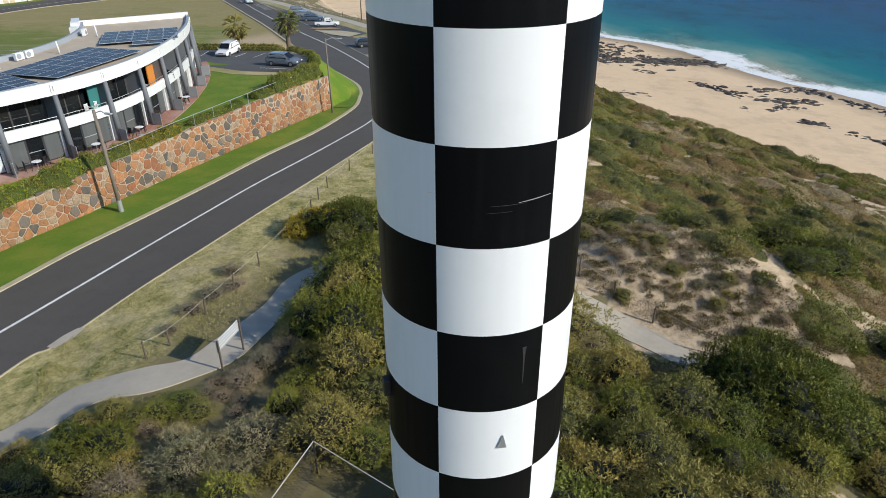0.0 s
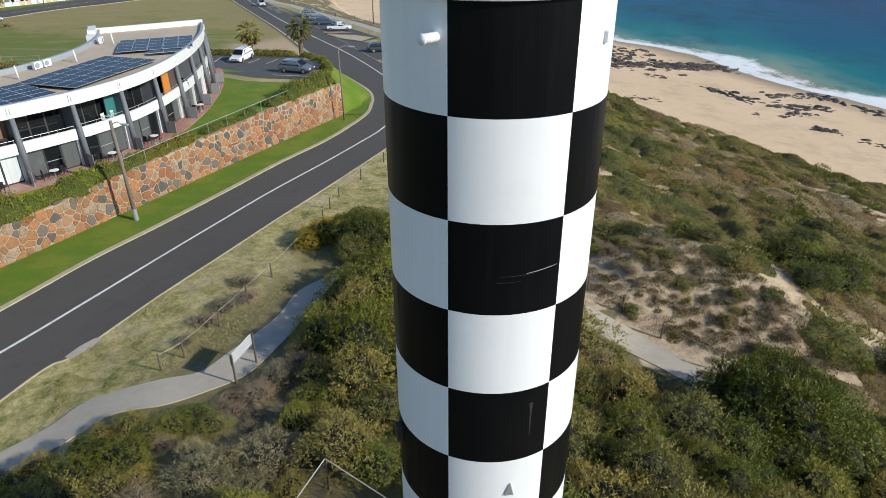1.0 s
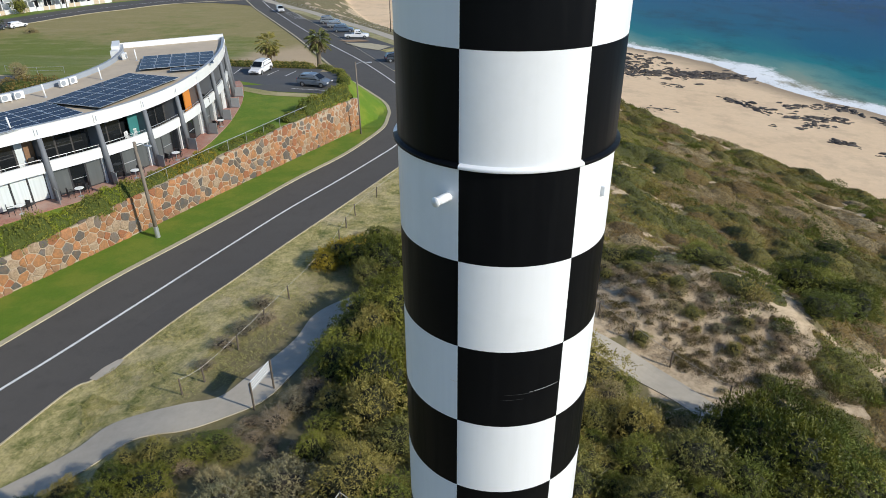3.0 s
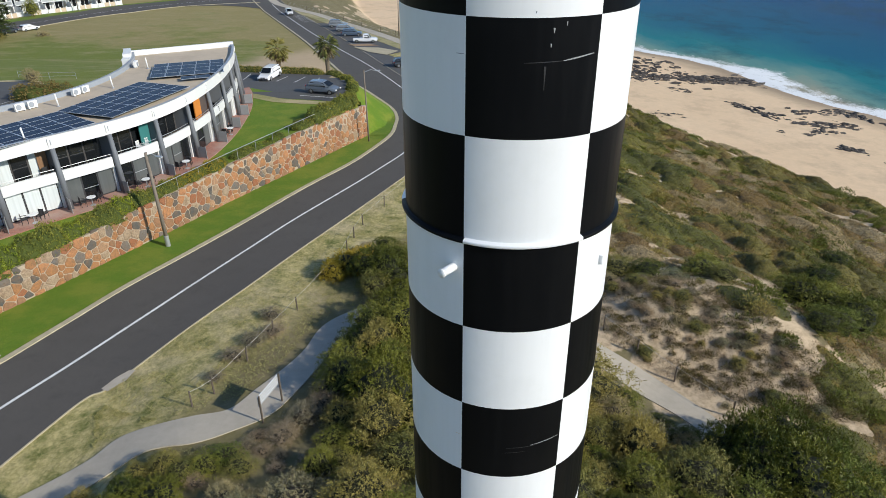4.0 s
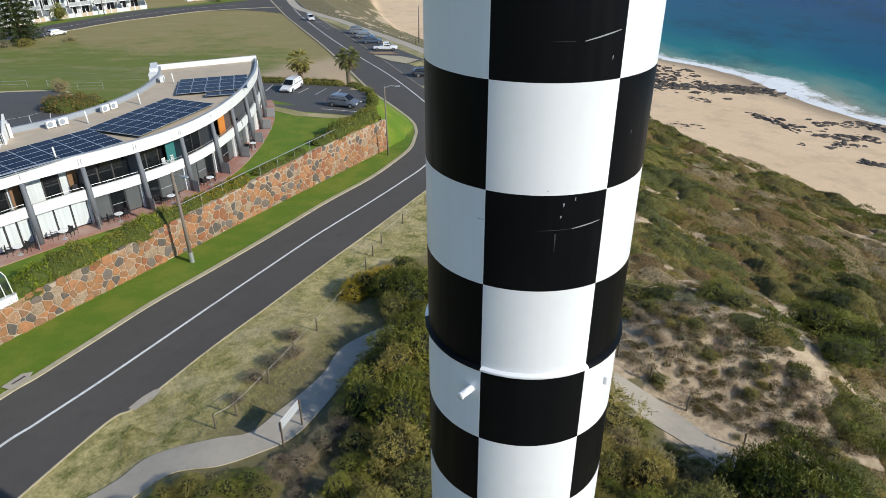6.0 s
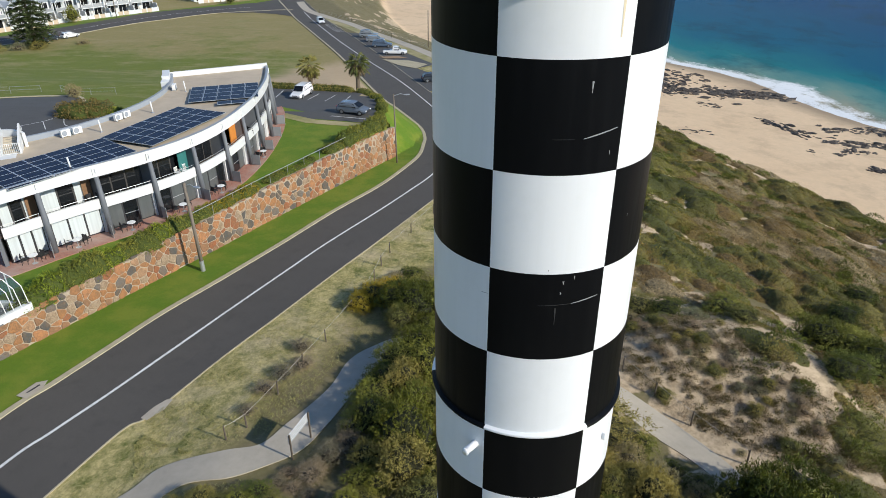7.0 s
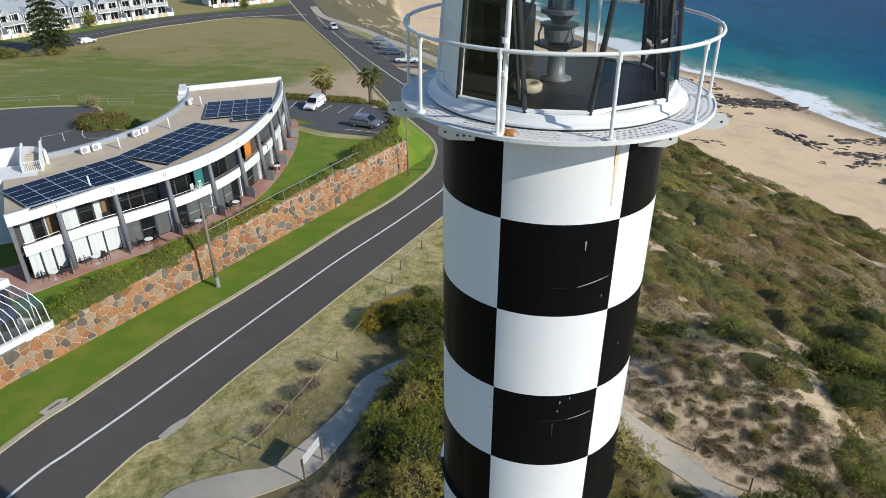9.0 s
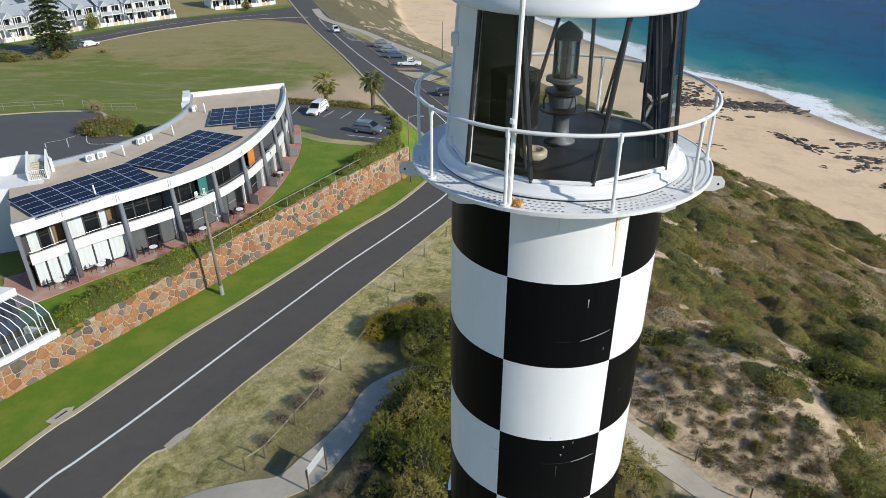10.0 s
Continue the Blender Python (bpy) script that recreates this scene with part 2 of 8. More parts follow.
def drape(name, left, right, steps, mat, lift, cols=4, label="", category="", height=land, skirt=0.0):
    """A strip between two lines (functions of 0..1), laid over the land with some thickness."""
    v, f = [], []
    n = cols + 1
    for i in range(steps + 1):
        a, b = Vector(left(i / steps)[:2]), Vector(right(i / steps)[:2])
        for j in range(n):
            p = a.lerp(b, j / cols)
            v.append((p.x, p.y, height(p.x, p.y) + lift))
    for i in range(steps):
        for j in range(cols):
            k = i * n + j
            f.append((k, k + 1, k + n + 1, k + n))
    if skirt:
        for col in (0, cols):
            base = len(v)
            for i in range(steps + 1):
                p = v[i * n + col]
                v.append((p[0], p[1], p[2] - skirt))
            for i in range(steps):
                q = (i * n + col, (i + 1) * n + col, base + i + 1, base + i)
                f.append(q if col == 0 else tuple(reversed(q)))
    ob = mesh_object(name, v, f, mat)
    return tagged(ob, label, category, kind="structure")


def polyline(pts):
    """A function of 0..1 along a smooth line through pts."""
    P = [Vector(p) for p in pts]
    n = len(P) - 1

    def at(k):
        s = min(max(k, 0.0), 1.0) * n
        i = min(int(s), n - 1)
        t = s - i
        p0, p1, p2, p3 = P[max(i - 1, 0)], P[i], P[i + 1], P[min(i + 2, n)]
        return 0.5 * ((2 * p1) + (p2 - p0) * t + (2 * p0 - 5 * p1 + 4 * p2 - p3) * t * t + (3 * p1 - p0 - 3 * p2 + p3) * t ** 3)

    return at


def beside(line, d):
    """The line that runs d metres to the right of a line."""
    def at(k):
        a, b = line(max(k - 0.004, 0)), line(min(k + 0.004, 1))
        t = (b - a).normalized()
        p = line(k)
        return Vector((p.x + t.y * d, p.y - t.x * d))
    return at


def bare(x, y):
    """How bare the sand is: gaps drawn out along the dune, and the worn bank by the path."""
    u, w = 0.5 * x - 0.87 * y, 0.87 * x + 0.5 * y
    b = 0.42 * noise.noise(Vector((u * 0.06, w * 0.11, 8.3))) + 0.66 * noise.noise(Vector((u * 0.19, w * 0.36, 2.2)))
    b += 0.46 * noise.noise(Vector((u * 0.55, w * 0.95, 5.2))) - 0.06
    d = (x + y - 48.5) / 1.414
    b += 0.50 * math.exp(-(d / 3.0) ** 2) * ease(x, 5, 8) * (1 - ease(x, 15, 20))
    b += 0.85 * math.exp(-(((x - 14.4) * 0.78 - (y - 36.6) * 0.62) / 5.2) ** 2 - (((x - 14.4) * 0.62 + (y - 36.6) * 0.78) / 3.4) ** 2)
    b += 0.7 * math.exp(-(((x - 20.0) * 0.54 - (y - 30.9) * 0.84) / 3.4) ** 2 - (((x - 20.0) * 0.84 + (y - 30.9) * 0.54) / 1.3) ** 2) + 0.5 * math.exp(-((x - 24.0) / 1.8) ** 2 - ((y - 58.8) / 1.5) ** 2)
    b += 0.8 * math.exp(-((x - 16.8) / 2.4) ** 2 - ((y - 18.4) / 1.2) ** 2)
    return b


# ---- ground, water and paving ----
def ground_material():
    s = Shade("dune_ground", 0.95)
    sand, field = s.attr("sand"), s.attr("field")
    b, c = s.noise(0.7, 6, 0.7), s.noise(9, 5, 0.75)
    fine = s.noise(2.2, 7, 0.75)
    litter = s.mix(fine, (0.090, 0.080, 0.030), (0.235, 0.195, 0.085))
    litter = s.mix(s.ramp(b, ((0.45, 0.0), (0.65, 0.55))), litter, (0.25, 0.20, 0.12))
    pale = s.mix(fine, (0.43, 0.325, 0.205), (0.66, 0.52, 0.355))
    pale = s.mix(s.ramp(s.noise(1.5, 9, 0.82), ((0.44, 0.0), (0.64, 0.70))), pale, (0.20, 0.140, 0.075))
    col = s.mix(s.ramp(s.math("ADD", s.attr("open"), s.math("MULTIPLY", s.math("SUBTRACT", fine, 0.5), 0.5)), ((0.42, 0.0), (0.58, 1.0))), litter, pale)
    dry = s.math("ADD", s.attr("dry"), s.math("MULTIPLY", s.math("SUBTRACT", s.noise(0.055, 7, 0.72), 0.5), 2.0), clamp=True)
    green = s.mix(s.noise(0.35, 6, 0.7), (0.100, 0.145, 0.008), (0.190, 0.210, 0.020))
    brown = s.mix(b, (0.235, 0.195, 0.062), (0.36, 0.285, 0.115))
    turf_col = s.mix(s.ramp(dry, ((0.30, 0.0), (0.70, 1.0))), green, brown)
    turf_col = s.mix(s.ramp(s.noise(0.16, 8, 0.75, (0.6, 1.3, 1)), ((0.50, 0.0), (0.66, 0.6))), turf_col, (0.38, 0.30, 0.15))
    turf_col = s.mix(s.ramp(fine, ((0.35, 0.0), (0.75, 0.35))), turf_col, (0.09, 0.10, 0.02))
    col = s.mix(field, col, turf_col)
    beach = s.mix(s.noise(0.05, 5, 0.5), (0.71, 0.505, 0.305), (0.79, 0.59, 0.385))
    beach = s.mix(s.ramp(s.noise(0.6, 6, 0.7), ((0.35, 0.0), (0.8, 0.35))), beach, (0.50, 0.37, 0.24))
    beach = s.mix(s.ramp(s.noise(0.13, 7, 0.7), ((0.50, 0.0), (0.62, 0.35))), beach, (0.42, 0.30, 0.19))
    col = s.mix(s.attr("wet"), s.mix(sand, col, beach), (0.27, 0.20, 0.13))
    col = s.mix(s.attr("dirt"), col, s.mix(b, (0.40, 0.30, 0.18), (0.50, 0.37, 0.23)))
    mid = s.noise(0.85, 9, 0.78)
    straw = s.mix(s.ramp(mid, ((0.37, 0.0), (0.58, 1.0))), (0.130, 0.150, 0.027), (0.56, 0.46, 0.20))
    straw = s.mix(s.ramp(s.noise(0.17, 6, 0.7), ((0.48, 0.0), (0.64, 0.75))), straw, (0.60, 0.48, 0.29))
    straw = s.mix(s.ramp(s.noise(6.5, 6, 0.8, (1, 0.6, 1)), ((0.42, 0.0), (0.68, 0.6))), straw, (0.11, 0.11, 0.030))
    col = s.mix(s.attr("verge"), col, straw)
    s.base(col).bump(s.math("ADD", s.math("MULTIPLY", b, 1.0), s.math("MULTIPLY", c, 0.35)), 0.5, 0.12)
    return s.m


def build_ground():
    ys = spans((-3000, -300, 450), (-300, -60, 40), (-60, 12, 6), (12, 100, 1.0), (100, 220, 2.0), (220, 340, 6.0), (340, 640, 50), (640, 4000, 480))
    ss = spans((-3000, -400, 520), (-400, -160, 30), (-160, -60, 5.0), (-60, -8, 2.0), (-8, -1, 1.0)) + [-0.26, 0.0] + spans((1, 90, 1.0), (90, 160, 2.0), (160, 260, 10), (260, 700, 60), (700, 4000, 550))
    v, masks = [], {k: [] for k in ("sand", "field", "open", "dry", "wet", "dirt", "verge")}
    kerb_pts = np.array([list(ROAD_EAST(k / 200)[:2]) for k in range(201)])
    for y in ys:
        wl = table(y, WEST_LINE)
        toe, shore, top = table(y, DUNE_TOE), table(y, SHORE), table(y, DUNE_TOP)
        for s in ss:
            x = wl + s
            v.append((x, y, land(x, y)))
            edge = noise.noise(Vector((x * 0.12, y * 0.12, 1.7))) * 2.5 + noise.noise(Vector((x * 0.5, y * 0.5, 4.2))) * 1.0
            masks["sand"].append(ease(x + edge, toe - 3.0, toe - 0.5))
            masks["field"].append(1.0 if s < -0.2 else 0.0)
            masks["open"].append(ease(bare(x, y), 0.08, 0.26) if x > top - 2 or x > 12 else 0.15)
            masks["dry"].append(0.05 + 0.62 * ease(y + 0.25 * (x + 60), 114, 170) + 0.30 * ease(s, -16, -4) + 0.25 * ease(-x, 70, 110))
            masks["wet"].append((0.45 * ease(x + edge * 2.0, shore - 13.0, shore - 7.0) + 0.40 * ease(x + edge * 0.8, shore - 6.0, shore - 2.5)))
            near = float(np.sqrt(((kerb_pts - np.array((x, y))) ** 2).sum(1).min())) if 3 < s < 40 and 5 < y < 160 else 99.0
            masks["verge"].append(ease(9.0 + edge * 1.1 - near, 0.0, 3.0))
            spot = ease(18 - math.hypot((x + 29) * 1.0, (y - 118) * 0.62) + edge * 1.3, 0, 6)
            strip = ease(4.0 - abs(y - (83.6 - (x + 24) * 0.16)) * 1.5 + edge * 0.3, 0, 3) * (1 if -30 < x < -16 else 0)
            masks["dirt"].append((spot + strip * 0.8) * (1.0 if s < -0.5 else 0.0))
    n = len(ss)
    f = [(i * n + j, i * n + j + 1, (i + 1) * n + j + 1, (i + 1) * n + j) for i in range(len(ys) - 1) for j in range(n - 1)]
    ob = mesh_object("ground", v, f, ground_material(), smooth=True)
    for key, vals in masks.items():
        ob.data.attributes.new(key, "FLOAT", "POINT").data.foreach_set("value", vals)
    return tagged(ob, "sandy dune ground with beach, dry soil and mown field", "ground", kind="structure")




def sea_material():
    s = Shade("sea_water", 0.12)
    off = s.attr("off")
    a = s.noise(0.02, 6, 0.6, (1, 0.45, 1))
    d = s.math("ADD", off, s.math("MULTIPLY", s.math("SUBTRACT", a, 0.5), 0.55), clamp=True)
    col = s.ramp(d, ((0.0, (0.36, 0.32, 0.23)), (0.08, (0.15, 0.27, 0.23)), (0.20, (0.010, 0.165, 0.190)), (0.40, (0.0006, 0.092, 0.170)), (1.0, (0.0003, 0.046, 0.135))))
    reef = s.ramp(s.noise(0.045, 7, 0.7, (1, 0.7, 1)), ((0.50, 0.0), (0.66, 0.55)))
    col = s.mix(reef, col, (0.004, 0.040, 0.060))
    lace = s.math("SUBTRACT", s.noise(0.22, 10, 0.78, (1.0, 0.6, 1)), 0.5)
    lace = s.math("ADD", lace, s.math("MULTIPLY", s.math("SUBTRACT", s.noise(0.9, 8, 0.8), 0.5), 0.7))
    foam = s.ramp(s.math("ADD", s.attr("foam"), s.math("MULTIPLY", lace, 1.5)), ((0.55, 0.0), (0.90, 1.0)))
    col = s.mix(foam, col, (0.80, 0.82, 0.82))
    s.base(col)
    s.rough(s.math("ADD", 0.26, s.math("MULTIPLY", foam, 0.7)))
    s.b.inputs["IOR"].default_value = 1.33
    s.b.inputs["Specular Tint"].default_value = (0.06, 0.50, 0.90, 1.0)
    s.b.inputs["Specular IOR Level"].default_value = 0.015
    s.bump(s.math("ADD", s.noise(0.35, 6, 0.65, (1, 0.5, 1)), s.math("MULTIPLY", s.noise(1.6, 4, 0.6), 0.3)), 0.25, 0.5)
    return s.m


def build_sea():
    ys = spans((-3000, -300, 450), (-300, -60, 40), (-60, 60, 8), (60, 260, 2.0), (260, 360, 8), (360, 660, 60), (660, 4000, 480))
    ds = spans((-8, 30, 1.0), (30, 70, 4.0), (70, 200, 15), (200, 600, 100), (600, 4300, 600))
    v, off, foam = [], [], []
    for y in ys:
        sh = table(y, SHORE)
        for d in ds:
            w = noise.noise(Vector((y * 0.05, 0.3, 0))) * 3.0 + noise.noise(Vector((y * 0.16, 2.3, 0))) * 1.2
            lift = 0.05 * noise.noise(Vector((d * 0.2, y * 0.2, 9)))
            v.append((sh + d, y, SEA_LEVEL + lift + 0.09 * math.exp(-((d - 3 + w) / 2.5) ** 2)))
            off.append(min(max(d / 140, 0.0), 1.0))
            swell = 0.75 + 0.8 * noise.noise(Vector((y * 0.035, 7.7, 0))) + 0.25 * noise.noise(Vector((y * 0.13, 1.2, 0)))
            wash = math.exp(-((d - 1.0 + w) / 2.4) ** 2) + swell * math.exp(-((d - 6.5 + w * 1.4) / (2.4 + 2.8 * max(swell, 0))) ** 2)
            foam.append(min(max(wash + 0.35 * swell * math.exp(-((d - 14 + w * 2) / 2.2) ** 2) + 0.40 * max(swell, 0) * math.exp(-(max(d - 3, 0) / 10.0) ** 2), 0.0), 1.0))
    n = len(ds)
    f = [(i * n + j, i * n + j + 1, (i + 1) * n + j + 1, (i + 1) * n + j) for i in range(len(ys) - 1) for j in range(n - 1)]
    ob = mesh_object("water", v, f, sea_material(), smooth=True)
    ob.data.attributes.new("off", "FLOAT", "POINT").data.foreach_set("value", off)
    ob.data.attributes.new("foam", "FLOAT", "POINT").data.foreach_set("value", foam)
    return tagged(ob, "blue-green sea with white surf along the beach", "sea", kind="structure")


build_sea()

# road: its two edges, from the south to the far junction
ROAD_WEST = polyline([(-36.5, -10), (-32.9, 12), (-29.7, 27.5), (-28.3, 31.7), (-26.95, 35.8), (-25.3, 40.8), (-23.0, 46.3), (-20.0, 53.8), (-17.1, 61.5), (-14.0, 68.6), (-12.2, 74.1), (-10.7, 80.2), (-10.6, 85), (-10.9, 89), (-12.4, 94.2), (-17.5, 104.5), (-22.0, 113.3), (-37.5, 149.6), (-52, 181), (-66, 211), (-84, 250), (-112, 312)])
ROAD_EAST = polyline([(-27.5, -10), (-25.2, 12), (-22.2, 26.6), (-20.9, 29.1), (-19.8, 32.2), (-18.6, 35.6), (-16.4, 41.2), (-13.8, 48.5), (-11.6, 54.4), (-9.0, 61.5), (-6.3, 69.0), (-4.0, 76), (-3.0, 83), (-3.2, 90), (-4.9, 97.5), (-9.5, 107), (-13.7, 116.5), (-29.5, 152.5), (-43.6, 183.0), (-57.5, 212), (-75, 250), (-103, 312)])
build_ground()
drape("road", ROAD_WEST, ROAD_EAST, 240, M["asphalt"], 0.045, 4, "dark grey asphalt road with a white centre line", "road")


CENTRE = polyline([(-29.4, 12), (-27.0, 24.0), (-25.8, 27.4), (-24.4, 31.0), (-22.8, 35.5), (-20.9, 40.9), (-18.5, 47.4), (-16.1, 53.9), (-12.7, 62.1), (-10.2, 68.5), (-8.4, 73.6), (-7.2, 80), (-7.0, 87), (-8.6, 96), (-12.1, 106.1), (-19.8, 123.7), (-29.3, 142.5), (-41.6, 167.5), (-56, 199), (-66, 221)])
drape("centre_line", beside(CENTRE, -0.105), beside(CENTRE, 0.105), 300, M["line"], 0.052, 1, "painted white road centre line", "road marking")
drape("kerb_west", beside(ROAD_WEST, -0.42), beside(ROAD_WEST, 0.0), 240, M["kerb"], 0.13, 2, "pale concrete kerb along the lawn", "kerb", skirt=0.12)
drape("kerb_east", beside(ROAD_EAST, 0.0), beside(ROAD_EAST, 0.10), 240, M["kerb"], 0.06, 1, "thin flush concrete road edge", "kerb", skirt=0.05)


def wall_line(off):
    ysw = [14, 20, 26, 32, 36, 40, 45, 51, 58.6, 64, 68.1, 73, 78, 80.4]
    return polyline([(table(y, WEST_LINE) + off, y) for y in ysw])


def sub(line, a, b):
    return lambda k: line(a + (b - a) * k)


drape("lawn_verge", wall_line(0.03), sub(beside(ROAD_WEST, -0.40), 1.1 / 21, 11.06 / 21), 120, M["lawn"], 0.035, 6, "bright green mown lawn strip below the stone wall", "lawn")
drape("lawn_corner", polyline([(-14.3, 79.9), (-16.0, 82.5), (-16.0, 87), (-16.9, 92.5), (-19.4, 101), (-21.2, 106.5)]), polyline([(-11.1, 80.2), (-11.05, 85), (-11.35, 89), (-12.9, 94.2), (-17.9, 104.3), (-20.3, 109)]), 60, M["lawn"], 0.10, 10, "green grass corner by the road bend", "lawn")

PATH_L = polyline([(-27, 14), (-22, 19.8), (-18.9, 23.0), (-17.7, 24.9), (-14.6, 26.0), (-12.8, 26.6), (-11.9, 28.4), (-10.9, 30.5), (-10.2, 32.5), (-9.8, 35.1), (-8.7, 36.9), (-6.6, 38.6), (-3, 39.3), (1, 38.9), (4.6, 37.6), (7.8, 35.2), (10.8, 32.9), (13.0, 30.4), (15.0, 27.3)])
PATH_R = polyline([(-26, 12.6), (-20.5, 18.2), (-17.4, 21.6), (-15.9, 23.4), (-13.6, 23.9), (-11.9, 24.9), (-10.4, 26.2), (-9.6, 28.2), (-9.0, 30.3), (-8.5, 32.6), (-7.6, 35.2), (-6.0, 36.8), (-3, 37.6), (0.6, 37.1), (3.9, 35.8), (7.1, 33.6), (9.8, 31.2), (11.8, 29.2), (13.7, 26.4)])
drape("footpath", PATH_L, PATH_R, 140, M["concrete"], 0.06, 4, "pale concrete footpath winding through the scrub", "footpath", skirt=0.08)


# ---- lighthouse ----
TX, TY = 0.484, 8.665
ROW0, ROW_H, SEAM = 17.68, 1.3025, -24.5


def build_tower():
    base = land(TX, TY)
    tower = thing("lighthouse", "tall round lighthouse tower painted in black and white chequers", "lighthouse", pose(TX, TY, 0))
    seg, per = 120, 20
    turn = radians(SEAM)
    zs = [ROW0 + ROW_H * k for k in range(-12, 9)]
    zs[-1] = 27.93
    r = 1.432
    v, f, idx = [], [], []
    rows = []
    for k, z in enumerate(zs):
        rows.append(len(v))
        for j in range(seg):
            a = turn + 2 * math.pi * j / seg
            v.append((r * math.sin(a), -r * math.cos(a), z if k else base - 0.4))
    for k in range(len(zs) - 1):
        for j in range(seg):
            p, q = rows[k], rows[k + 1]
            f.append((p + j, p + (j + 1) % seg, q + (j + 1) % seg, q + j))
            idx.append((k + j // per) % 2)
    mesh_object("shaft", v, f, [M["tower_black"], M["tower_white"]], tower, idx, smooth=True)
    # flange between the two lengths of the shaft
    z3 = ROW0 + 3 * ROW_H
    ring = lathe([(1.42, z3 - 0.055), (1.478, z3 - 0.055), (1.487, z3 - 0.048), (1.487, z3 - 0.018), (1.478, z3 - 0.008), (1.434, z3 + 0.006), (1.42, z3 + 0.02)], seg)
    for face in ring.faces:
        c = face.calc_center_median()
        a = (math.atan2(c.x, -c.y) - turn) % (2 * math.pi)
        face.material_index = int(a / (math.pi / 3)) % 2
    part("flange", ring, [M["tower_white"], M["tower_black"]], tower, "painted flange ring round the shaft", True)
    return tower


TOWER = build_tower()
M["dark_metal"] = plain("dark_bronze_metal", (0.045, 0.045, 0.045), 0.45, 0.5, var=0.3, scale=6)
M["beacon_grey"] = plain("beacon_grey_paint", (0.13, 0.14, 0.15), 0.5, 0.2, var=0.2, scale=6)
M["floor_black"] = plain("lantern_floor_black", (0.016, 0.017, 0.019), 0.5, var=0.3, scale=2)
M["rust"] = plain("rust_stain", (0.40, 0.18, 0.05), 0.8, var=0.3, scale=9)
M["rust_pale"] = plain("faded_rust_streak", (0.72, 0.62, 0.44), 0.6, var=0.08, scale=6)
M["scratch"] = plain("scraped_paint", (0.27, 0.28, 0.29), 0.6, var=0.3, scale=20)
M["scratch_dim"] = plain("scuffed_paint", (0.022, 0.022, 0.024), 0.6, var=0.4, scale=20)
M["cream"] = plain("cream_enamel", (0.42, 0.37, 0.26), 0.4, var=0.05)


def glass_material(name, tint=(0.86, 0.90, 0.90), gloss=0.12):
    m = bpy.data.materials.new(name)
    m.use_nodes = True
    t = m.node_tree
    t.nodes.remove(t.nodes["Principled BSDF"])
    out = t.nodes["Material Output"]
    tr, gl, mx, fr, mu = (t.nodes.new(k) for k in ("ShaderNodeBsdfTransparent", "ShaderNodeBsdfGlossy", "ShaderNodeMixShader", "ShaderNodeFresnel", "ShaderNodeMath"))
    tr.inputs[0].default_value = rgb(tint)
    gl.inputs["Roughness"].default_value = 0.02
    fr.inputs[0].default_value = 1.5
    mu.operation = "ADD"
    mu.inputs[1].default_value = gloss
    t.links.new(fr.outputs[0], mu.inputs[0])
    t.links.new(mu.outputs[0], mx.inputs[0])
    t.links.new(tr.outputs[0], mx.inputs[1])
    t.links.new(gl.outputs[0], mx.inputs[2])
    t.links.new(mx.outputs[0], out.inputs[0])
    return m


M["glass"] = glass_material("lantern_glass", (0.94, 0.96, 0.96), 0.0)
M["lens_glass"] = glass_material("lens_glass", (0.45, 0.58, 0.68), 0.15)


def polar(a, r, z=0.0):
    """A point on the tower: degrees from the camera side towards the sea, radius, height."""
    return Vector((r * math.sin(radians(a)), -r * math.cos(radians(a)), z))


def deck_mesh():
    """Gallery plate with punched slots."""
    radii = [1.40, 1.645, 1.668, 1.715, 1.738, 1.785, 1.808, 1.855, 1.876, 1.95]
    seg = 300
    v, f = [], []
    for z in (27.965, 28.0):
        for r in radii:
            for j in range(seg):
                a = 2 * math.pi * j / seg
                v.append((r * math.sin(a), -r * math.cos(a), z))
    n, lay = seg, seg * len(radii)

    def at(l, i, j):
        return l * lay + i * n + j % n

    def solid(i, j):
        deg = (j + 0.5) * 360 / seg
        zone = (deg % 45.0) > 6 and 1 <= i <= 7
        return not (zone and i % 2 == 1 and (j + (i // 2) % 2) % 2 == 0)

    for i in range(len(radii) - 1):
        for j in range(seg):
            if solid(i, j):
                f.append((at(1, i, j), at(1, i, j + 1), at(1, i + 1, j + 1), at(1, i + 1, j)))
                f.append((at(0, i, j), at(0, i + 1, j), at(0, i + 1, j + 1), at(0, i, j + 1)))
    for i in (0, len(radii) - 1):
        for j in range(seg):
            q = (at(0, i, j), at(0, i, j + 1), at(1, i, j + 1), at(1, i, j))
            f.append(q if i else tuple(reversed(q)))
    return v, f


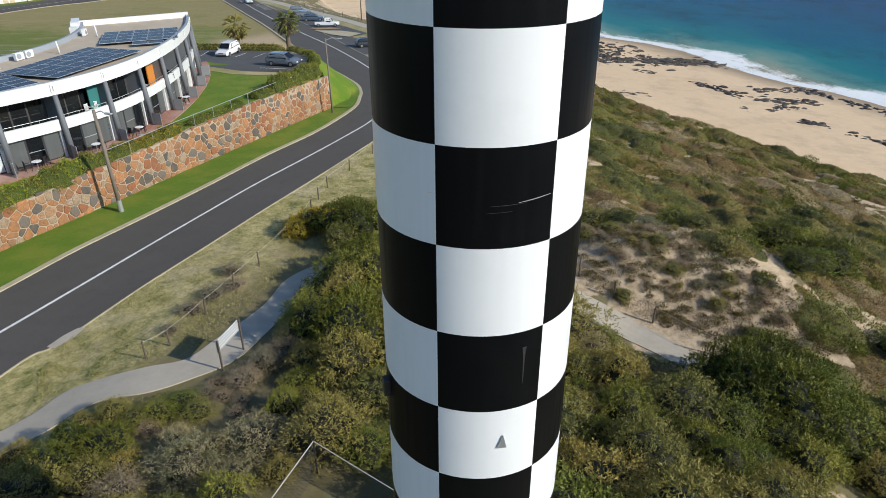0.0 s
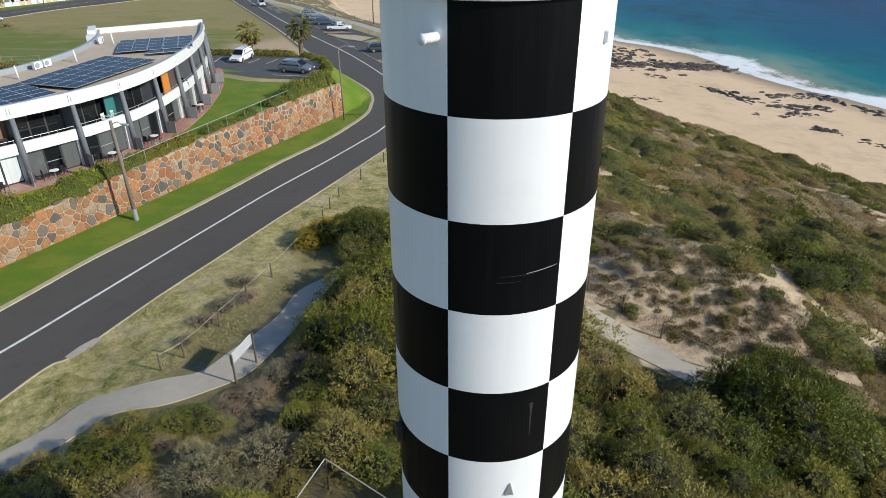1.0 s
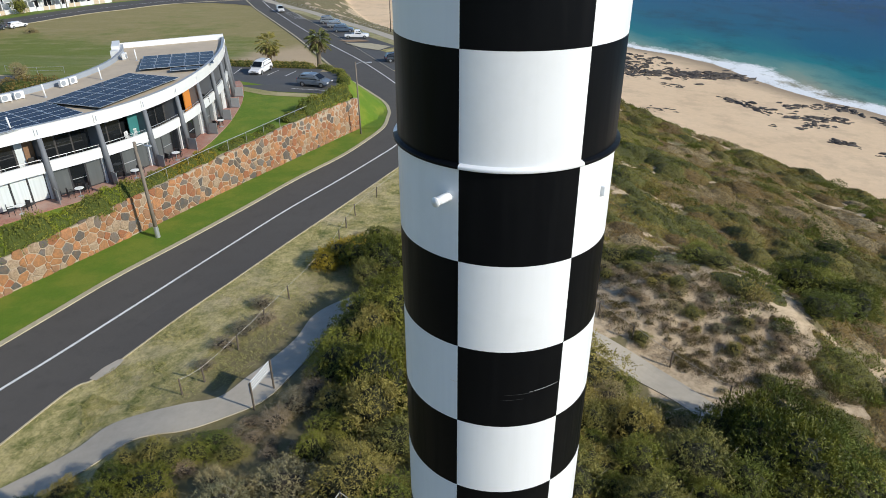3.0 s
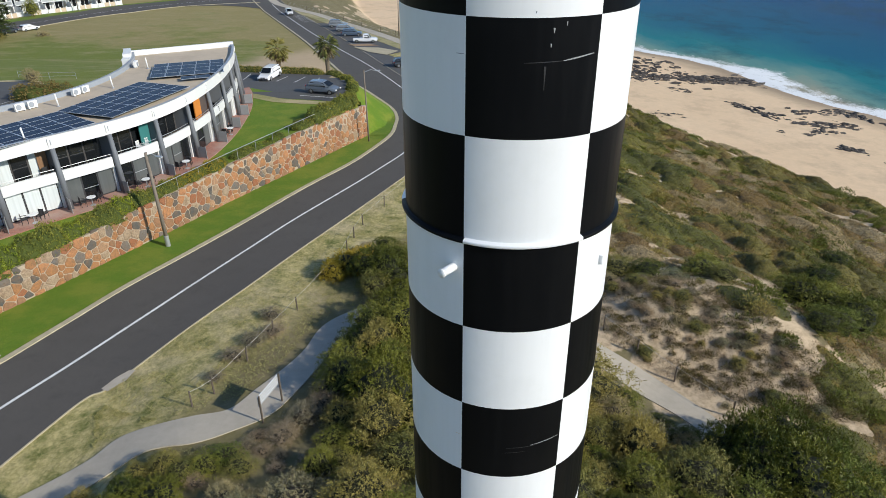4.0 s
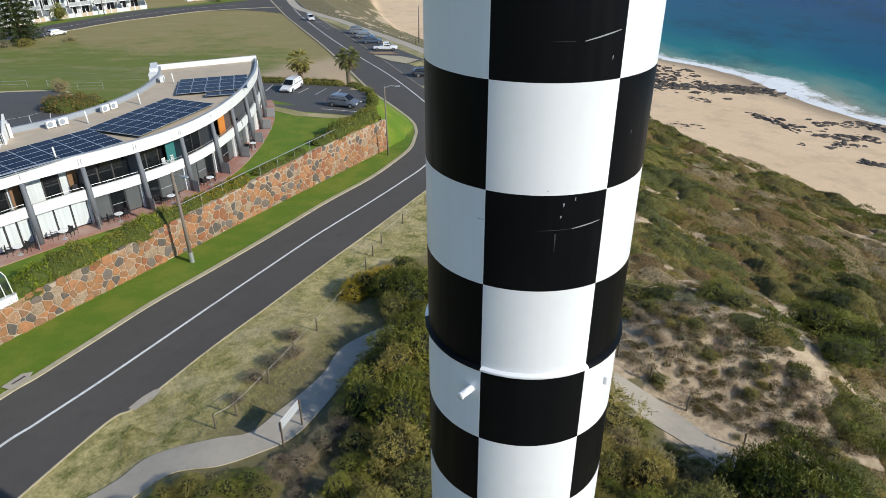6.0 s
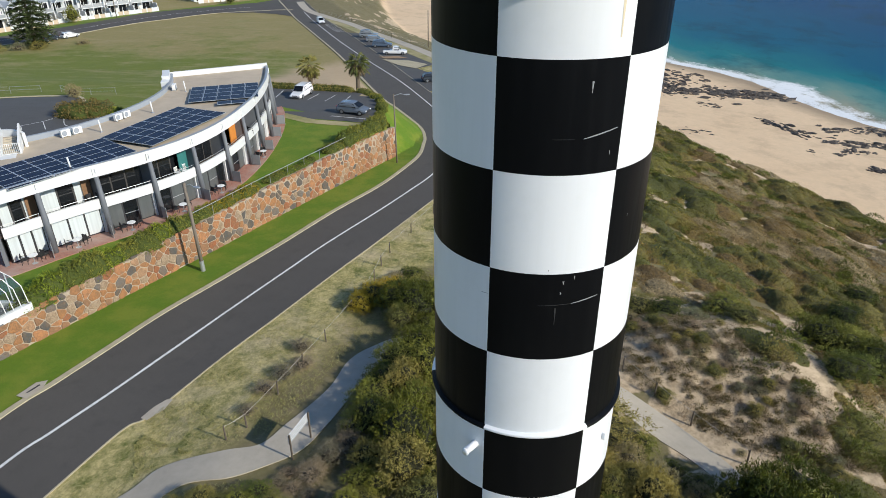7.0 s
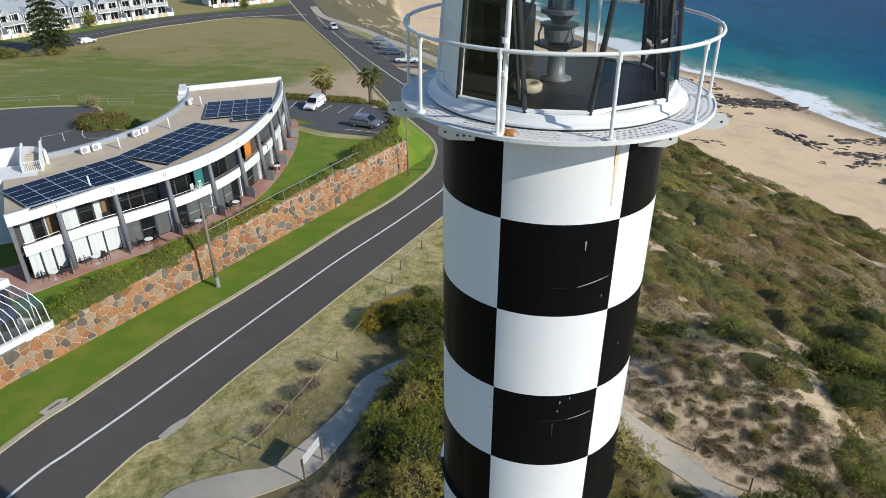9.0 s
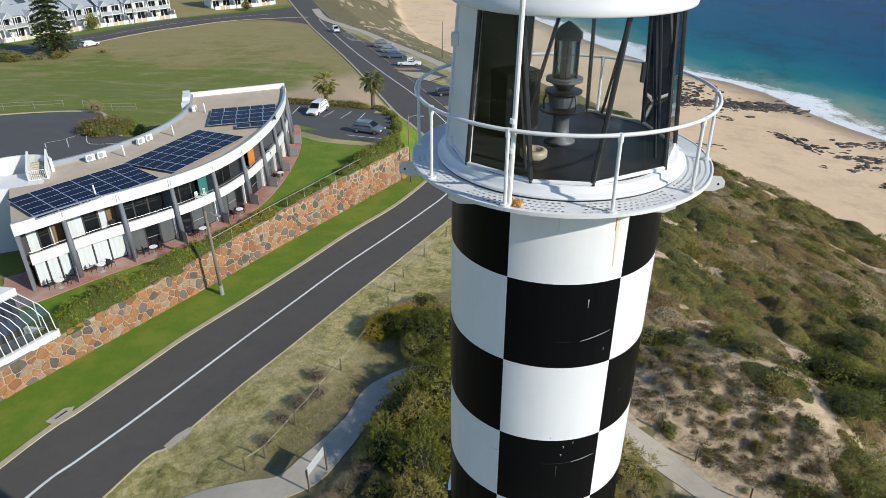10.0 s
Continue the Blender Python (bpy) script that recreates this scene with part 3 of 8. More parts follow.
def build_gallery(tower):
    v, f = deck_mesh()
    deck = mesh_object("gallery_deck", v, f, M["white"], tower)
    deck["label"] = "white punched steel gallery deck"
    rim = lathe([(1.94, 27.962), (1.96, 27.964), (1.96, 28.008), (1.94, 28.012), (1.94, 27.962)], 96)
    part("deck_rim", rim, M["white"], tower)
    collar = lathe([(1.425, 27.86), (1.47, 27.86), (1.47, 27.96), (1.425, 27.96)], 96)
    part("collar", collar, M["white"], tower)
    # black ring painting the shade in the gap under the curb
    curb = lathe([(1.60, 28.0), (1.60, 28.035)], 96)
    part("curb_gap", curb, M["floor_black"], tower)
    curb = lathe([(1.40, 28.02), (1.61, 28.022), (1.62, 28.03), (1.62, 28.055), (1.60, 28.065), (1.535, 28.08), (1.525, 28.14), (1.51, 28.15), (1.40, 28.15)], 96)
    part("lantern_curb", curb, M["white"], tower, "white rounded curb below the glazing", True)
    # railing: ten posts, one top rail
    for k in range(10):
        a = -20.3 + 36 * k
        bm = bmesh.new()
        rod(bm, polar(a, 1.90, 28.0), polar(a, 1.89, 28.87), 0.021, 10)
        rod(bm, polar(a, 1.90, 28.0), polar(a, 1.90, 28.03), 0.055, 12)
        rod(bm, polar(a, 1.89, 28.80), polar(a, 1.89, 28.90), 0.030, 10)
        part("railing_post", bm, M["white"], tower)
    bm = lathe([(1.89 + 0.023 * math.cos(radians(q)), 28.88 + 0.023 * math.sin(radians(q))) for q in range(-180, 181, 36)], 120)
    bmesh.ops.recalc_face_normals(bm, faces=bm.faces)
    part("top_rail", bm, M["white"], tower, smooth=True)
    bm = bmesh.new()
    rod(bm, polar(-19.2, 1.86, 28.0), polar(-18.2, 1.80, 30.6), 0.028, 10)
    for z in (28.3, 28.62, 28.95):
        rod(bm, polar(-19.2, 1.86, z), polar(-19.2, 1.86, z + 0.05), 0.036, 10)
    part("mast", bm, M["white"], tower, "white pole rising from the railing")
    # bracket plates with pointed ends
    for x0, x1, y, low in ((-0.30, -1.37, -1.07, -0.02), (0.62, 1.37, -1.07, -0.02), (-1.2, -2.14, -0.2, 0.0), (1.3, 2.12, -0.3, 0.0), (-0.30, -1.45, 1.07, 0.0), (0.85, 1.45, 1.07, 0.0)):
        bm = bmesh.new()
        d = 1 if x1 > x0 else -1
        prof = [(x0, 27.66 - low), (x1 - d * 0.12, 27.66 - low), (x1, 27.72 - low), (x1, 27.80 - low), (x1 - d * 0.05, 27.86), (x0, 27.93)]
        lo = [bm.verts.new((x, y - 0.008, z)) for x, z in prof]
        hi = [bm.verts.new((x, y + 0.008, z)) for x, z in prof]
        bm.faces.new(lo)
        bm.faces.new(list(reversed(hi)))
        for i in range(len(prof)):
            bm.faces.new((lo[i], hi[i], hi[(i + 1) % 6], lo[(i + 1) % 6]))
        bmesh.ops.recalc_face_normals(bm, faces=bm.faces)
        br = part("bracket", bm, M["white"], tower, "white drilled bracket plate")
        # black discs on the plate stand in for its dark drill holes
        if x1 < 0 and y < -1:
            for q in range(12):
                hx, hz = -0.92 - 0.075 * (q % 4) - 0.02 * (q // 4 % 2), 27.74 + 0.055 * (q // 4)
                part("bolt_hole", rod(bmesh.new(), (hx, y - 0.010, hz), (hx, y + 0.010, hz), 0.017, 6), M["floor_black"], br)
        for q in range(2):
            part("bolt_hole", rod(bmesh.new(), (x1 - d * (0.08 + 0.16 * q), y - 0.010, 27.76 - low), (x1 - d * (0.08 + 0.16 * q), y + 0.010, 27.76 - low), 0.016, 8), M["floor_black"], br)
    bm = bmesh.new()
    rod(bm, (-0.02, -1.60, 27.95), (-0.02, -1.60, 27.62), 0.012, 6)
    part("drain_spout", bm, M["white"], tower)
    return deck


BOTTOM_A = (-50.7, -14.5, 12.2, 54.7, 90, 126, 162, 198, 234, 272)
TOP_A = (-50.7, -25, 24, 54.7, 90, 126, 162, 198, 234, 272)


def build_lantern(tower):
    lan = thing("lantern_room", "glazed lantern room with white roof on the tower", "lantern", pose(TX, TY, 0))
    floor = lathe([(0.0001, 28.10), (1.44, 28.10), (1.44, 28.155), (0.0001, 28.156)], 60)
    part("floor", floor, M["floor_black"], lan, "black lantern floor")
    zb, zt, rb, rt = 28.15, 29.99, 1.49, 1.34
    n = len(BOTTOM_A)
    for k in range(n):
        a0, a1 = BOTTOM_A[k], BOTTOM_A[(k + 1) % n] + (360 if k == n - 1 else 0)
        t0, t1 = TOP_A[k], TOP_A[(k + 1) % n] + (360 if k == n - 1 else 0)
        quad = [polar(a0, rb, zb), polar(a1, rb, zb), polar(t1, rt, zt), polar(t0, rt, zt)]
        if k in (7, 8, 9):
            c = sum((Vector(q) for q in quad), Vector()) / 4
            inn = [Vector(q) * 1.0 for q in quad]
            for q in inn:
                q.x *= 0.965
                q.y *= 0.965
            mesh_object("wall_panel", list(quad) + inn, [(0, 1, 2, 3), (7, 6, 5, 4), (0, 4, 5, 1), (1, 5, 6, 2), (2, 6, 7, 3), (3, 7, 4, 0)], [M["white"], M["floor_black"]], lan, [0, 1, 0, 0, 0, 0])["label"] = "white steel wall panel, black inside"
        else:
            inn = [Vector((q.x * 0.994, q.y * 0.994, q.z)) for q in quad]
            pane = mesh_object("pane", quad, [(0, 1, 2, 3)], M["glass"], lan)
            pane.visible_shadow = False
        bm = bmesh.new()
        rod(bm, quad[0], quad[3], 0.030, 6)
        part("mullion", bm, M["dark_metal"] if k < 7 else M["white"], lan)
        bm = bmesh.new()
        rod(bm, quad[0] + Vector((0, 0, 0.02)), quad[1] + Vector((0, 0, 0.02)), 0.026, 6)
        part("sill", bm, M["white"], lan)
        if k < 7:
            bm = bmesh.new()
            rod(bm, quad[3], quad[2], 0.03, 6)
            part("head_bar", bm, M["dark_metal"], lan)
    roof = lathe([(0.0001, 30.03), (1.25, 30.0), (1.42, 29.965), (1.455, 29.97), (1.46, 29.99), (1.455, 30.07), (1.37, 30.16), (1.1, 30.40), (0.7, 30.62), (0.2, 30.80), (0.18, 31.0), (0.0001, 31.05)], 80)
    part("roof", roof, M["white"], lan, "white domed metal roof", True)
    bm = bmesh.new()
    rod(bm, polar(-68, 1.50, 28.25), polar(-68, 1.50, 28.36), 0.03, 8)
    box(bm, *polar(-70, 1.44, 29.55), 0.09, 0.09, 0.16, 0.01)
    part("door_fitting", bm, M["white"], lan)
    # slanting inner braces
    for a, b in ((-28, -8), (150, 132), (60, 44), (96, 112), (-20, -32)):
        bm = bmesh.new()
        rod(bm, polar(a, 1.30, 28.22), polar(b, 1.22, 30.0), 0.022, 6)
        part("brace", bm, M["dark_metal"], lan)
    bm = bmesh.new()
    box(bm, *polar(36, 1.32, 29.35), 0.05, 0.05, 0.22, 0.01)
    part("junction_box", bm, M["dark_metal"], lan)
    # beacon on its pedestal
    bea = thing("beacon", "dark rotating beacon with a glass lens on a pedestal", "lamp", pose(TX, TY, 28.156))
    part("pedestal", lathe([(0.20, 0.0), (0.20, 0.03), (0.115, 0.05), (0.105, 0.34), (0.16, 0.40)], 20, True), M["beacon_grey"], bea, smooth=True)
    part("dish", lathe([(0.12, 0.37), (0.29, 0.43), (0.31, 0.445), (0.29, 0.455), (0.10, 0.45)], 28), M["dark_metal"], bea)
    part("gearbox", lathe([(0.10, 0.45), (0.17, 0.49), (0.19, 0.60), (0.19, 0.63), (0.10, 0.65)], 18), M["beacon_grey"], bea)
    part("plate", lathe([(0.09, 0.655), (0.24, 0.665), (0.24, 0.685), (0.09, 0.69)], 28), M["dark_metal"], bea)
    part("neck", lathe([(0.085, 0.68), (0.10, 0.72), (0.19, 0.80), (0.21, 0.81)], 24), M["dark_metal"], bea, smooth=True)
    part("collar", lathe([(0.18, 0.805), (0.235, 0.81), (0.235, 0.85), (0.16, 0.855)], 28), M["beacon_grey"], bea)
    for k in range(3):
        bm = bmesh.new()
        tube(bm, [polar(40 + 120 * k, 0.24, 0.44), polar(40 + 120 * k, 0.25, 0.56), polar(40 + 120 * k, 0.21, 0.68)], 0.014, 6)
        part("cable", bm, M["dark_metal"], bea)
    part("lens", lathe([(0.16, 0.85), (0.16, 1.34)], 24), M["lens_glass"], bea, "blue-grey cylindrical glass lens", True)
    part("lamp_core", lathe([(0.06, 0.85), (0.07, 0.90), (0.07, 1.28), (0.04, 1.33)], 14, True), M["grey"], bea, smooth=True)
    for k in range(6):
        bm = bmesh.new()
        rod(bm, polar(60 * k, 0.165, 0.84), polar(60 * k, 0.165, 1.35), 0.009, 6)
        part("lens_bar", bm, M["dark_metal"], bea)
    part("cap", lathe([(0.175, 1.33), (0.185, 1.345), (0.18, 1.39), (0.185, 1.40), (0.10, 1.48), (0.015, 1.535), (0.001, 1.54)], 24), M["dark_metal"], bea, "dark conical cap", True)
    cab = thing("control_cabinet", "dark equipment cabinet with pipes standing on the lantern floor", "cabinet", pose(TX - 0.62, TY + 0.42, 28.156, 0, 0, 35))
    bm = box(bmesh.new(), 0, 0, 0.42, 0.55, 0.4, 0.84, 0.015)
    part("body", bm, M["dark_metal"], cab)
    bm = bmesh.new()
    tube(bm, [(0.2, 0.1, 0.84), (0.2, 0.1, 1.5), (0.35, 0.1, 1.7)], 0.025, 8)
    part("pipe", bm, M["dark_metal"], cab)
    fl = thing("vent_cowl", "low cream round cover on the lantern floor", "vent", pose(TX - 0.35, TY - 0.72, 28.156))
    part("cowl", lathe([(0.15, 0.04), (0.17, 0.06), (0.17, 0.12), (0.15, 0.14), (0.10, 0.145), (0.09, 0.11), (0.001, 0.11)], 24), M["cream"], fl, smooth=True)
    part("stem", lathe([(0.11, 0.0), (0.11, 0.05), (0.001, 0.05)], 16), M["dark_metal"], fl)
    return lan


def mark(name, tower, pts, width, mat, label=""):
    """A mark on the shaft's paint along points of (degrees, height)."""
    v, f = [], []
    for i, (a, z) in enumerate(pts):
        w = 0.75 * width * (0.35 + 0.65 * math.sin(math.pi * (i + 0.5) / len(pts)))
        v += [tuple(polar(a, 1.4345, z - w / 2)), tuple(polar(a, 1.4345, z + w / 2))]
        if i:
            f.append((2 * i - 2, 2 * i, 2 * i + 1, 2 * i - 1))
    ob = mesh_object(name, v, f, mat, tower)
    if label:
        ob["label"] = label
    return ob


def streak(name, tower, a, z0, z1, wdeg, mat, label=""):
    v, f = [], []
    n = 6
    for i in range(n + 1):
        k = i / n
        w = wdeg * (1.0 - 0.7 * k) * (0.8 + 0.4 * random.random())
        z = z0 + (z1 - z0) * k
        v += [tuple(polar(a - w / 2, 1.4345, z)), tuple(polar(a + w / 2, 1.4345, z))]
        if i:
            f.append((2 * i - 2, 2 * i - 1, 2 * i + 1, 2 * i))
    ob = mesh_object(name, v, f, mat, tower)
    if label:
        ob["label"] = label
    return ob


def build_shaft_details(tower):
    rz = lambda k, q: ROW0 + (k + q) * ROW_H
    arc = lambda a0, a1, z0, z1, n=7: [(a0 + (a1 - a0) * i / n, z0 + (z1 - z0) * i / n) for i in range(n + 1)]
    mark("scrape", tower, arc(16, 34, rz(0, .46), rz(0, .49)), 0.018, M["scratch"], "long pale scrape in the black paint")
    mark("scrape", tower, arc(2, 20, rz(0, .44), rz(0, .45)), 0.012, M["scratch_dim"])
    mark("scrape", tower, arc(0, 13, rz(0, .37), rz(0, .38)), 0.010, M["scratch_dim"])
    mark("scrape", tower, arc(-29, -25, rz(0, .53), rz(0, .53)), 0.008, M["rust_pale"])
    mark("scrape", tower, arc(18, 33, rz(4, .66), rz(4, .70)), 0.022, M["scratch"], "pale scraped line in the black paint")
    mark("scrape", tower, arc(1, 18, rz(4, .65), rz(4, .66)), 0.012, M["scratch_dim"])
    mark("scrape", tower, arc(-29, -25, rz(4, .70), rz(4, .70)), 0.012, M["scratch"])
    mark("scrape", tower, arc(16, 33, rz(6, .33), rz(6, .40)), 0.022, M["scratch"], "pale scraped line in the black paint")
    mark("scrape", tower, arc(2, 12, rz(6, .33), rz(6, .33)), 0.008, M["scratch_dim"])
    for a, z, h, w, m in ((13, rz(4, .92), 0.05, .9, "scratch"), (12, rz(4, .80), 0.04, .7, "scratch"), (18.5, rz(4, .97), 0.05, .5, "scratch"), (10, rz(4, .62), 0.25, .9, "scratch_dim"), (18, rz(6, .82), 0.13, .8, "scratch"), (30, rz(6, .20), 0.05, .5, "scratch"), (48, rz(5, .5), 0.05, .5, "scratch"), (24, rz(-2, .80), 0.30, 2.2, "scratch_dim"), (24, rz(-2, .75), 0.55, 1.2, "scratch_dim"), (5, rz(5, .05), 0.02, .4, "scratch_dim")):
        streak("scuff", tower, a, z, z - h, w, M[m])
    streak("rust_streak", tower, 29, 27.9, 27.0, 2.2, M["rust_pale"], "rusty run-off streak below the deck")
    streak("rust_streak", tower, 27.9, 27.9, 27.5, 1.0, M["rust"])
    # pipe stubs and vents on the shaft
    bm = bmesh.new()
    a = -30
    rod(bm, polar(a, 1.40, 21.14), polar(a - 1, 1.66, 21.15), 0.055, 14)
    rod(bm, polar(a - 1, 1.66, 21.15), polar(a - 1.1, 1.68, 21.15), 0.062, 14)
    part("vent_pipe", bm, M["tower_white"], tower, "white stub of pipe", True)
    bm = bmesh.new()
    box(bm, *polar(56, 1.45, 21.06), 0.07, 0.07, 0.14, 0.015, radians(56))
    part("vent_hood", bm, M["tower_white"], tower, "small white vent hood")
    bm = bmesh.new()
    p = [polar(10.2, 1.44, 14.40), polar(15.2, 1.44, 14.43), polar(13.6, 1.44, 14.62)]
    q = [polar(10.2, 1.46, 14.39), polar(15.2, 1.50, 14.42), polar(13.6, 1.46, 14.62)]
    vs = [bm.verts.new(x) for x in p + q]
    for t in ((3, 4, 5), (0, 3, 5, 2), (1, 2, 5, 4), (0, 1, 4, 3)):
        bm.faces.new([vs[i] for i in t])
    bmesh.ops.recalc_face_normals(bm, faces=bm.faces)
    part("vent_flap", bm, M["galv"], tower, "grey triangular vent flap")
    bm = bmesh.new()
    box(bm, *polar(-72, 1.47, 14.75), 0.16, 0.12, 0.30, 0.02, radians(-72))
    part("cable_box", bm, M["dark_metal"], tower)
    bm = bmesh.new()
    for k in range(14):
        rod(bm, polar(-17.5 + random.uniform(-2.0, 2.0), 1.80 + random.uniform(-.08, .1), 28.003), polar(-17.5 + random.uniform(-2.0, 2.0), 1.80 + random.uniform(-.08, .1), 28.010), 0.03 * random.uniform(.4, 1), 6)
    tagged(part("rust_patch", bm, M["rust"], tower), "flaking rust patch on the deck", kind="stuff")


build_gallery(TOWER)
build_lantern(TOWER)
build_shaft_details(TOWER)


# ---- motel ----
BX, BY = -57.9, 68.0
EAVE = ((-56, 33.0), (-53, 32.7), (-45, 31.2), (-37, 31.2), (-30, 31.6), (-22.4, 31.8), (-14.3, 31.5), (-4, 30.9), (9, 30.7), (24.6, 31.2), (30.5, 31.8))
TH0, TH1 = -53.0, 28.6


def arc_pt(th, r, z=0.0):
    return Vector((BX + r * math.cos(radians(th)), BY + r * math.sin(radians(th)), z))


def eave(th):
    return sum(table(th + d, EAVE) for d in (-4, -2, 0, 2, 4)) / 5


def band(bm, th0, th1, inner, outer, z0, z1, step=1.5, mat=0):
    """A curved bar between two radii (functions of the angle), closed all round."""
    n = max(int(abs(th1 - th0) / step), 1)
    rows = []
    for i in range(n + 1):
        th = th0 + (th1 - th0) * i / n
        a, b = inner(th), outer(th)
        rows.append([bm.verts.new(arc_pt(th, r, z)) for r, z in ((a, z0), (b, z0), (b, z1), (a, z1))])
    fs = []
    for p, q in zip(rows, rows[1:]):
        for k in range(4):
            fs.append(bm.faces.new((p[k], p[(k + 1) % 4], q[(k + 1) % 4], q[k])))
    fs.append(bm.faces.new(rows[0][::-1]))
    fs.append(bm.faces.new(rows[-1]))
    for f in fs:
        f.material_index = mat
    bmesh.ops.recalc_face_normals(bm, faces=fs)
    return bm


def out_by(d):
    return lambda th: eave(th) + d


def const(r):
    return lambda th: r


M["solar"] = Shade("solar_cell_blue", 0.22).base((0.004, 0.0065, 0.026)).m
M["solar"].node_tree.nodes["Principled BSDF"].inputs["Specular IOR Level"].default_value = 0.07
M["solar_frame"] = plain("solar_frame_aluminium", (0.62, 0.64, 0.66), 0.4, 0.6)
M["door_glass"] = Shade("dark_window_glass", 0.06).base((0.012, 0.014, 0.016)).m


def curtain_material(name, c):
    """Folded cloth seen through glass; the shading of the folds is in the colour."""
    s = Shade(name, 0.3)
    fold_shade = s.noise(5.0, 2, 0.5, (1, 1, 0.02))
    s.base(s.mix(s.ramp(fold_shade, ((0.35, 0.0), (0.65, 1.0))), tuple(v * 0.86 for v in c), c))
    return s.m


M["curtain"] = curtain_material("white_curtain_behind_glass", (0.66, 0.71, 0.71))
M["curtain_grey"] = curtain_material("grey_curtain_behind_glass", (0.115, 0.125, 0.125))
M["frame_dark"] = plain("dark_aluminium_frame", (0.06, 0.06, 0.065), 0.4, 0.4)
M["screen"] = plain("grey_privacy_screen", (0.27, 0.28, 0.29), 0.35, var=0.08)
M["orange"] = plain("orange_wall_paint", (0.62, 0.23, 0.04), 0.7, var=0.08, grime=0.15)
M["teal"] = plain("teal_wall_paint", (0.03, 0.17, 0.165), 0.7, var=0.08)
M["timber"] = plain("brown_timber_door", (0.22, 0.12, 0.06), 0.6, var=0.25, scale=6)
# indoor shade put into the wall colour
M["room"] = plain("room_shade_wall", (0.055, 0.052, 0.05), 0.8, var=0.15, scale=1.0)
M["balcony_floor"] = plain("dark_balcony_tile", (0.075, 0.055, 0.045), 0.7, var=0.2, scale=3)
M["plastic"] = plain("white_plastic", (0.80, 0.80, 0.78), 0.4, var=0.03)
M["black_plastic"] = plain("black_wicker", (0.018, 0.018, 0.020), 0.6, var=0.3, scale=20)
M["grey_wall"] = plain("grey_parapet_paint", (0.30, 0.33, 0.37), 0.7, var=0.06, grime=0.2)


def paver_material():
    s = Shade("terrace_brick_paving", 0.85)
    br = s.t.nodes.new("ShaderNodeTexBrick")
    s.put(s.co, br.inputs["Vector"])
    br.inputs["Scale"].default_value = 1.0
    br.inputs["Brick Width"].default_value, br.inputs["Row Height"].default_value, br.inputs["Mortar Size"].default_value = 0.23, 0.115, 0.006
    br.inputs["Color1"].default_value, br.inputs["Color2"].default_value, br.inputs["Mortar"].default_value = (0.43, 0.19, 0.135, 1), (0.34, 0.145, 0.105, 1), (0.34, 0.26, 0.21, 1)
    col = s.mix(s.ramp(s.noise(0.35, 5), ((0.4, 0.0), (0.7, 0.7))), br.outputs["Color"], (0.46, 0.36, 0.30))
    s.base(col)
    return s.m


M["paver"] = paver_material()
COLS = [-46.6 + 8.3 * k for k in range(10)]


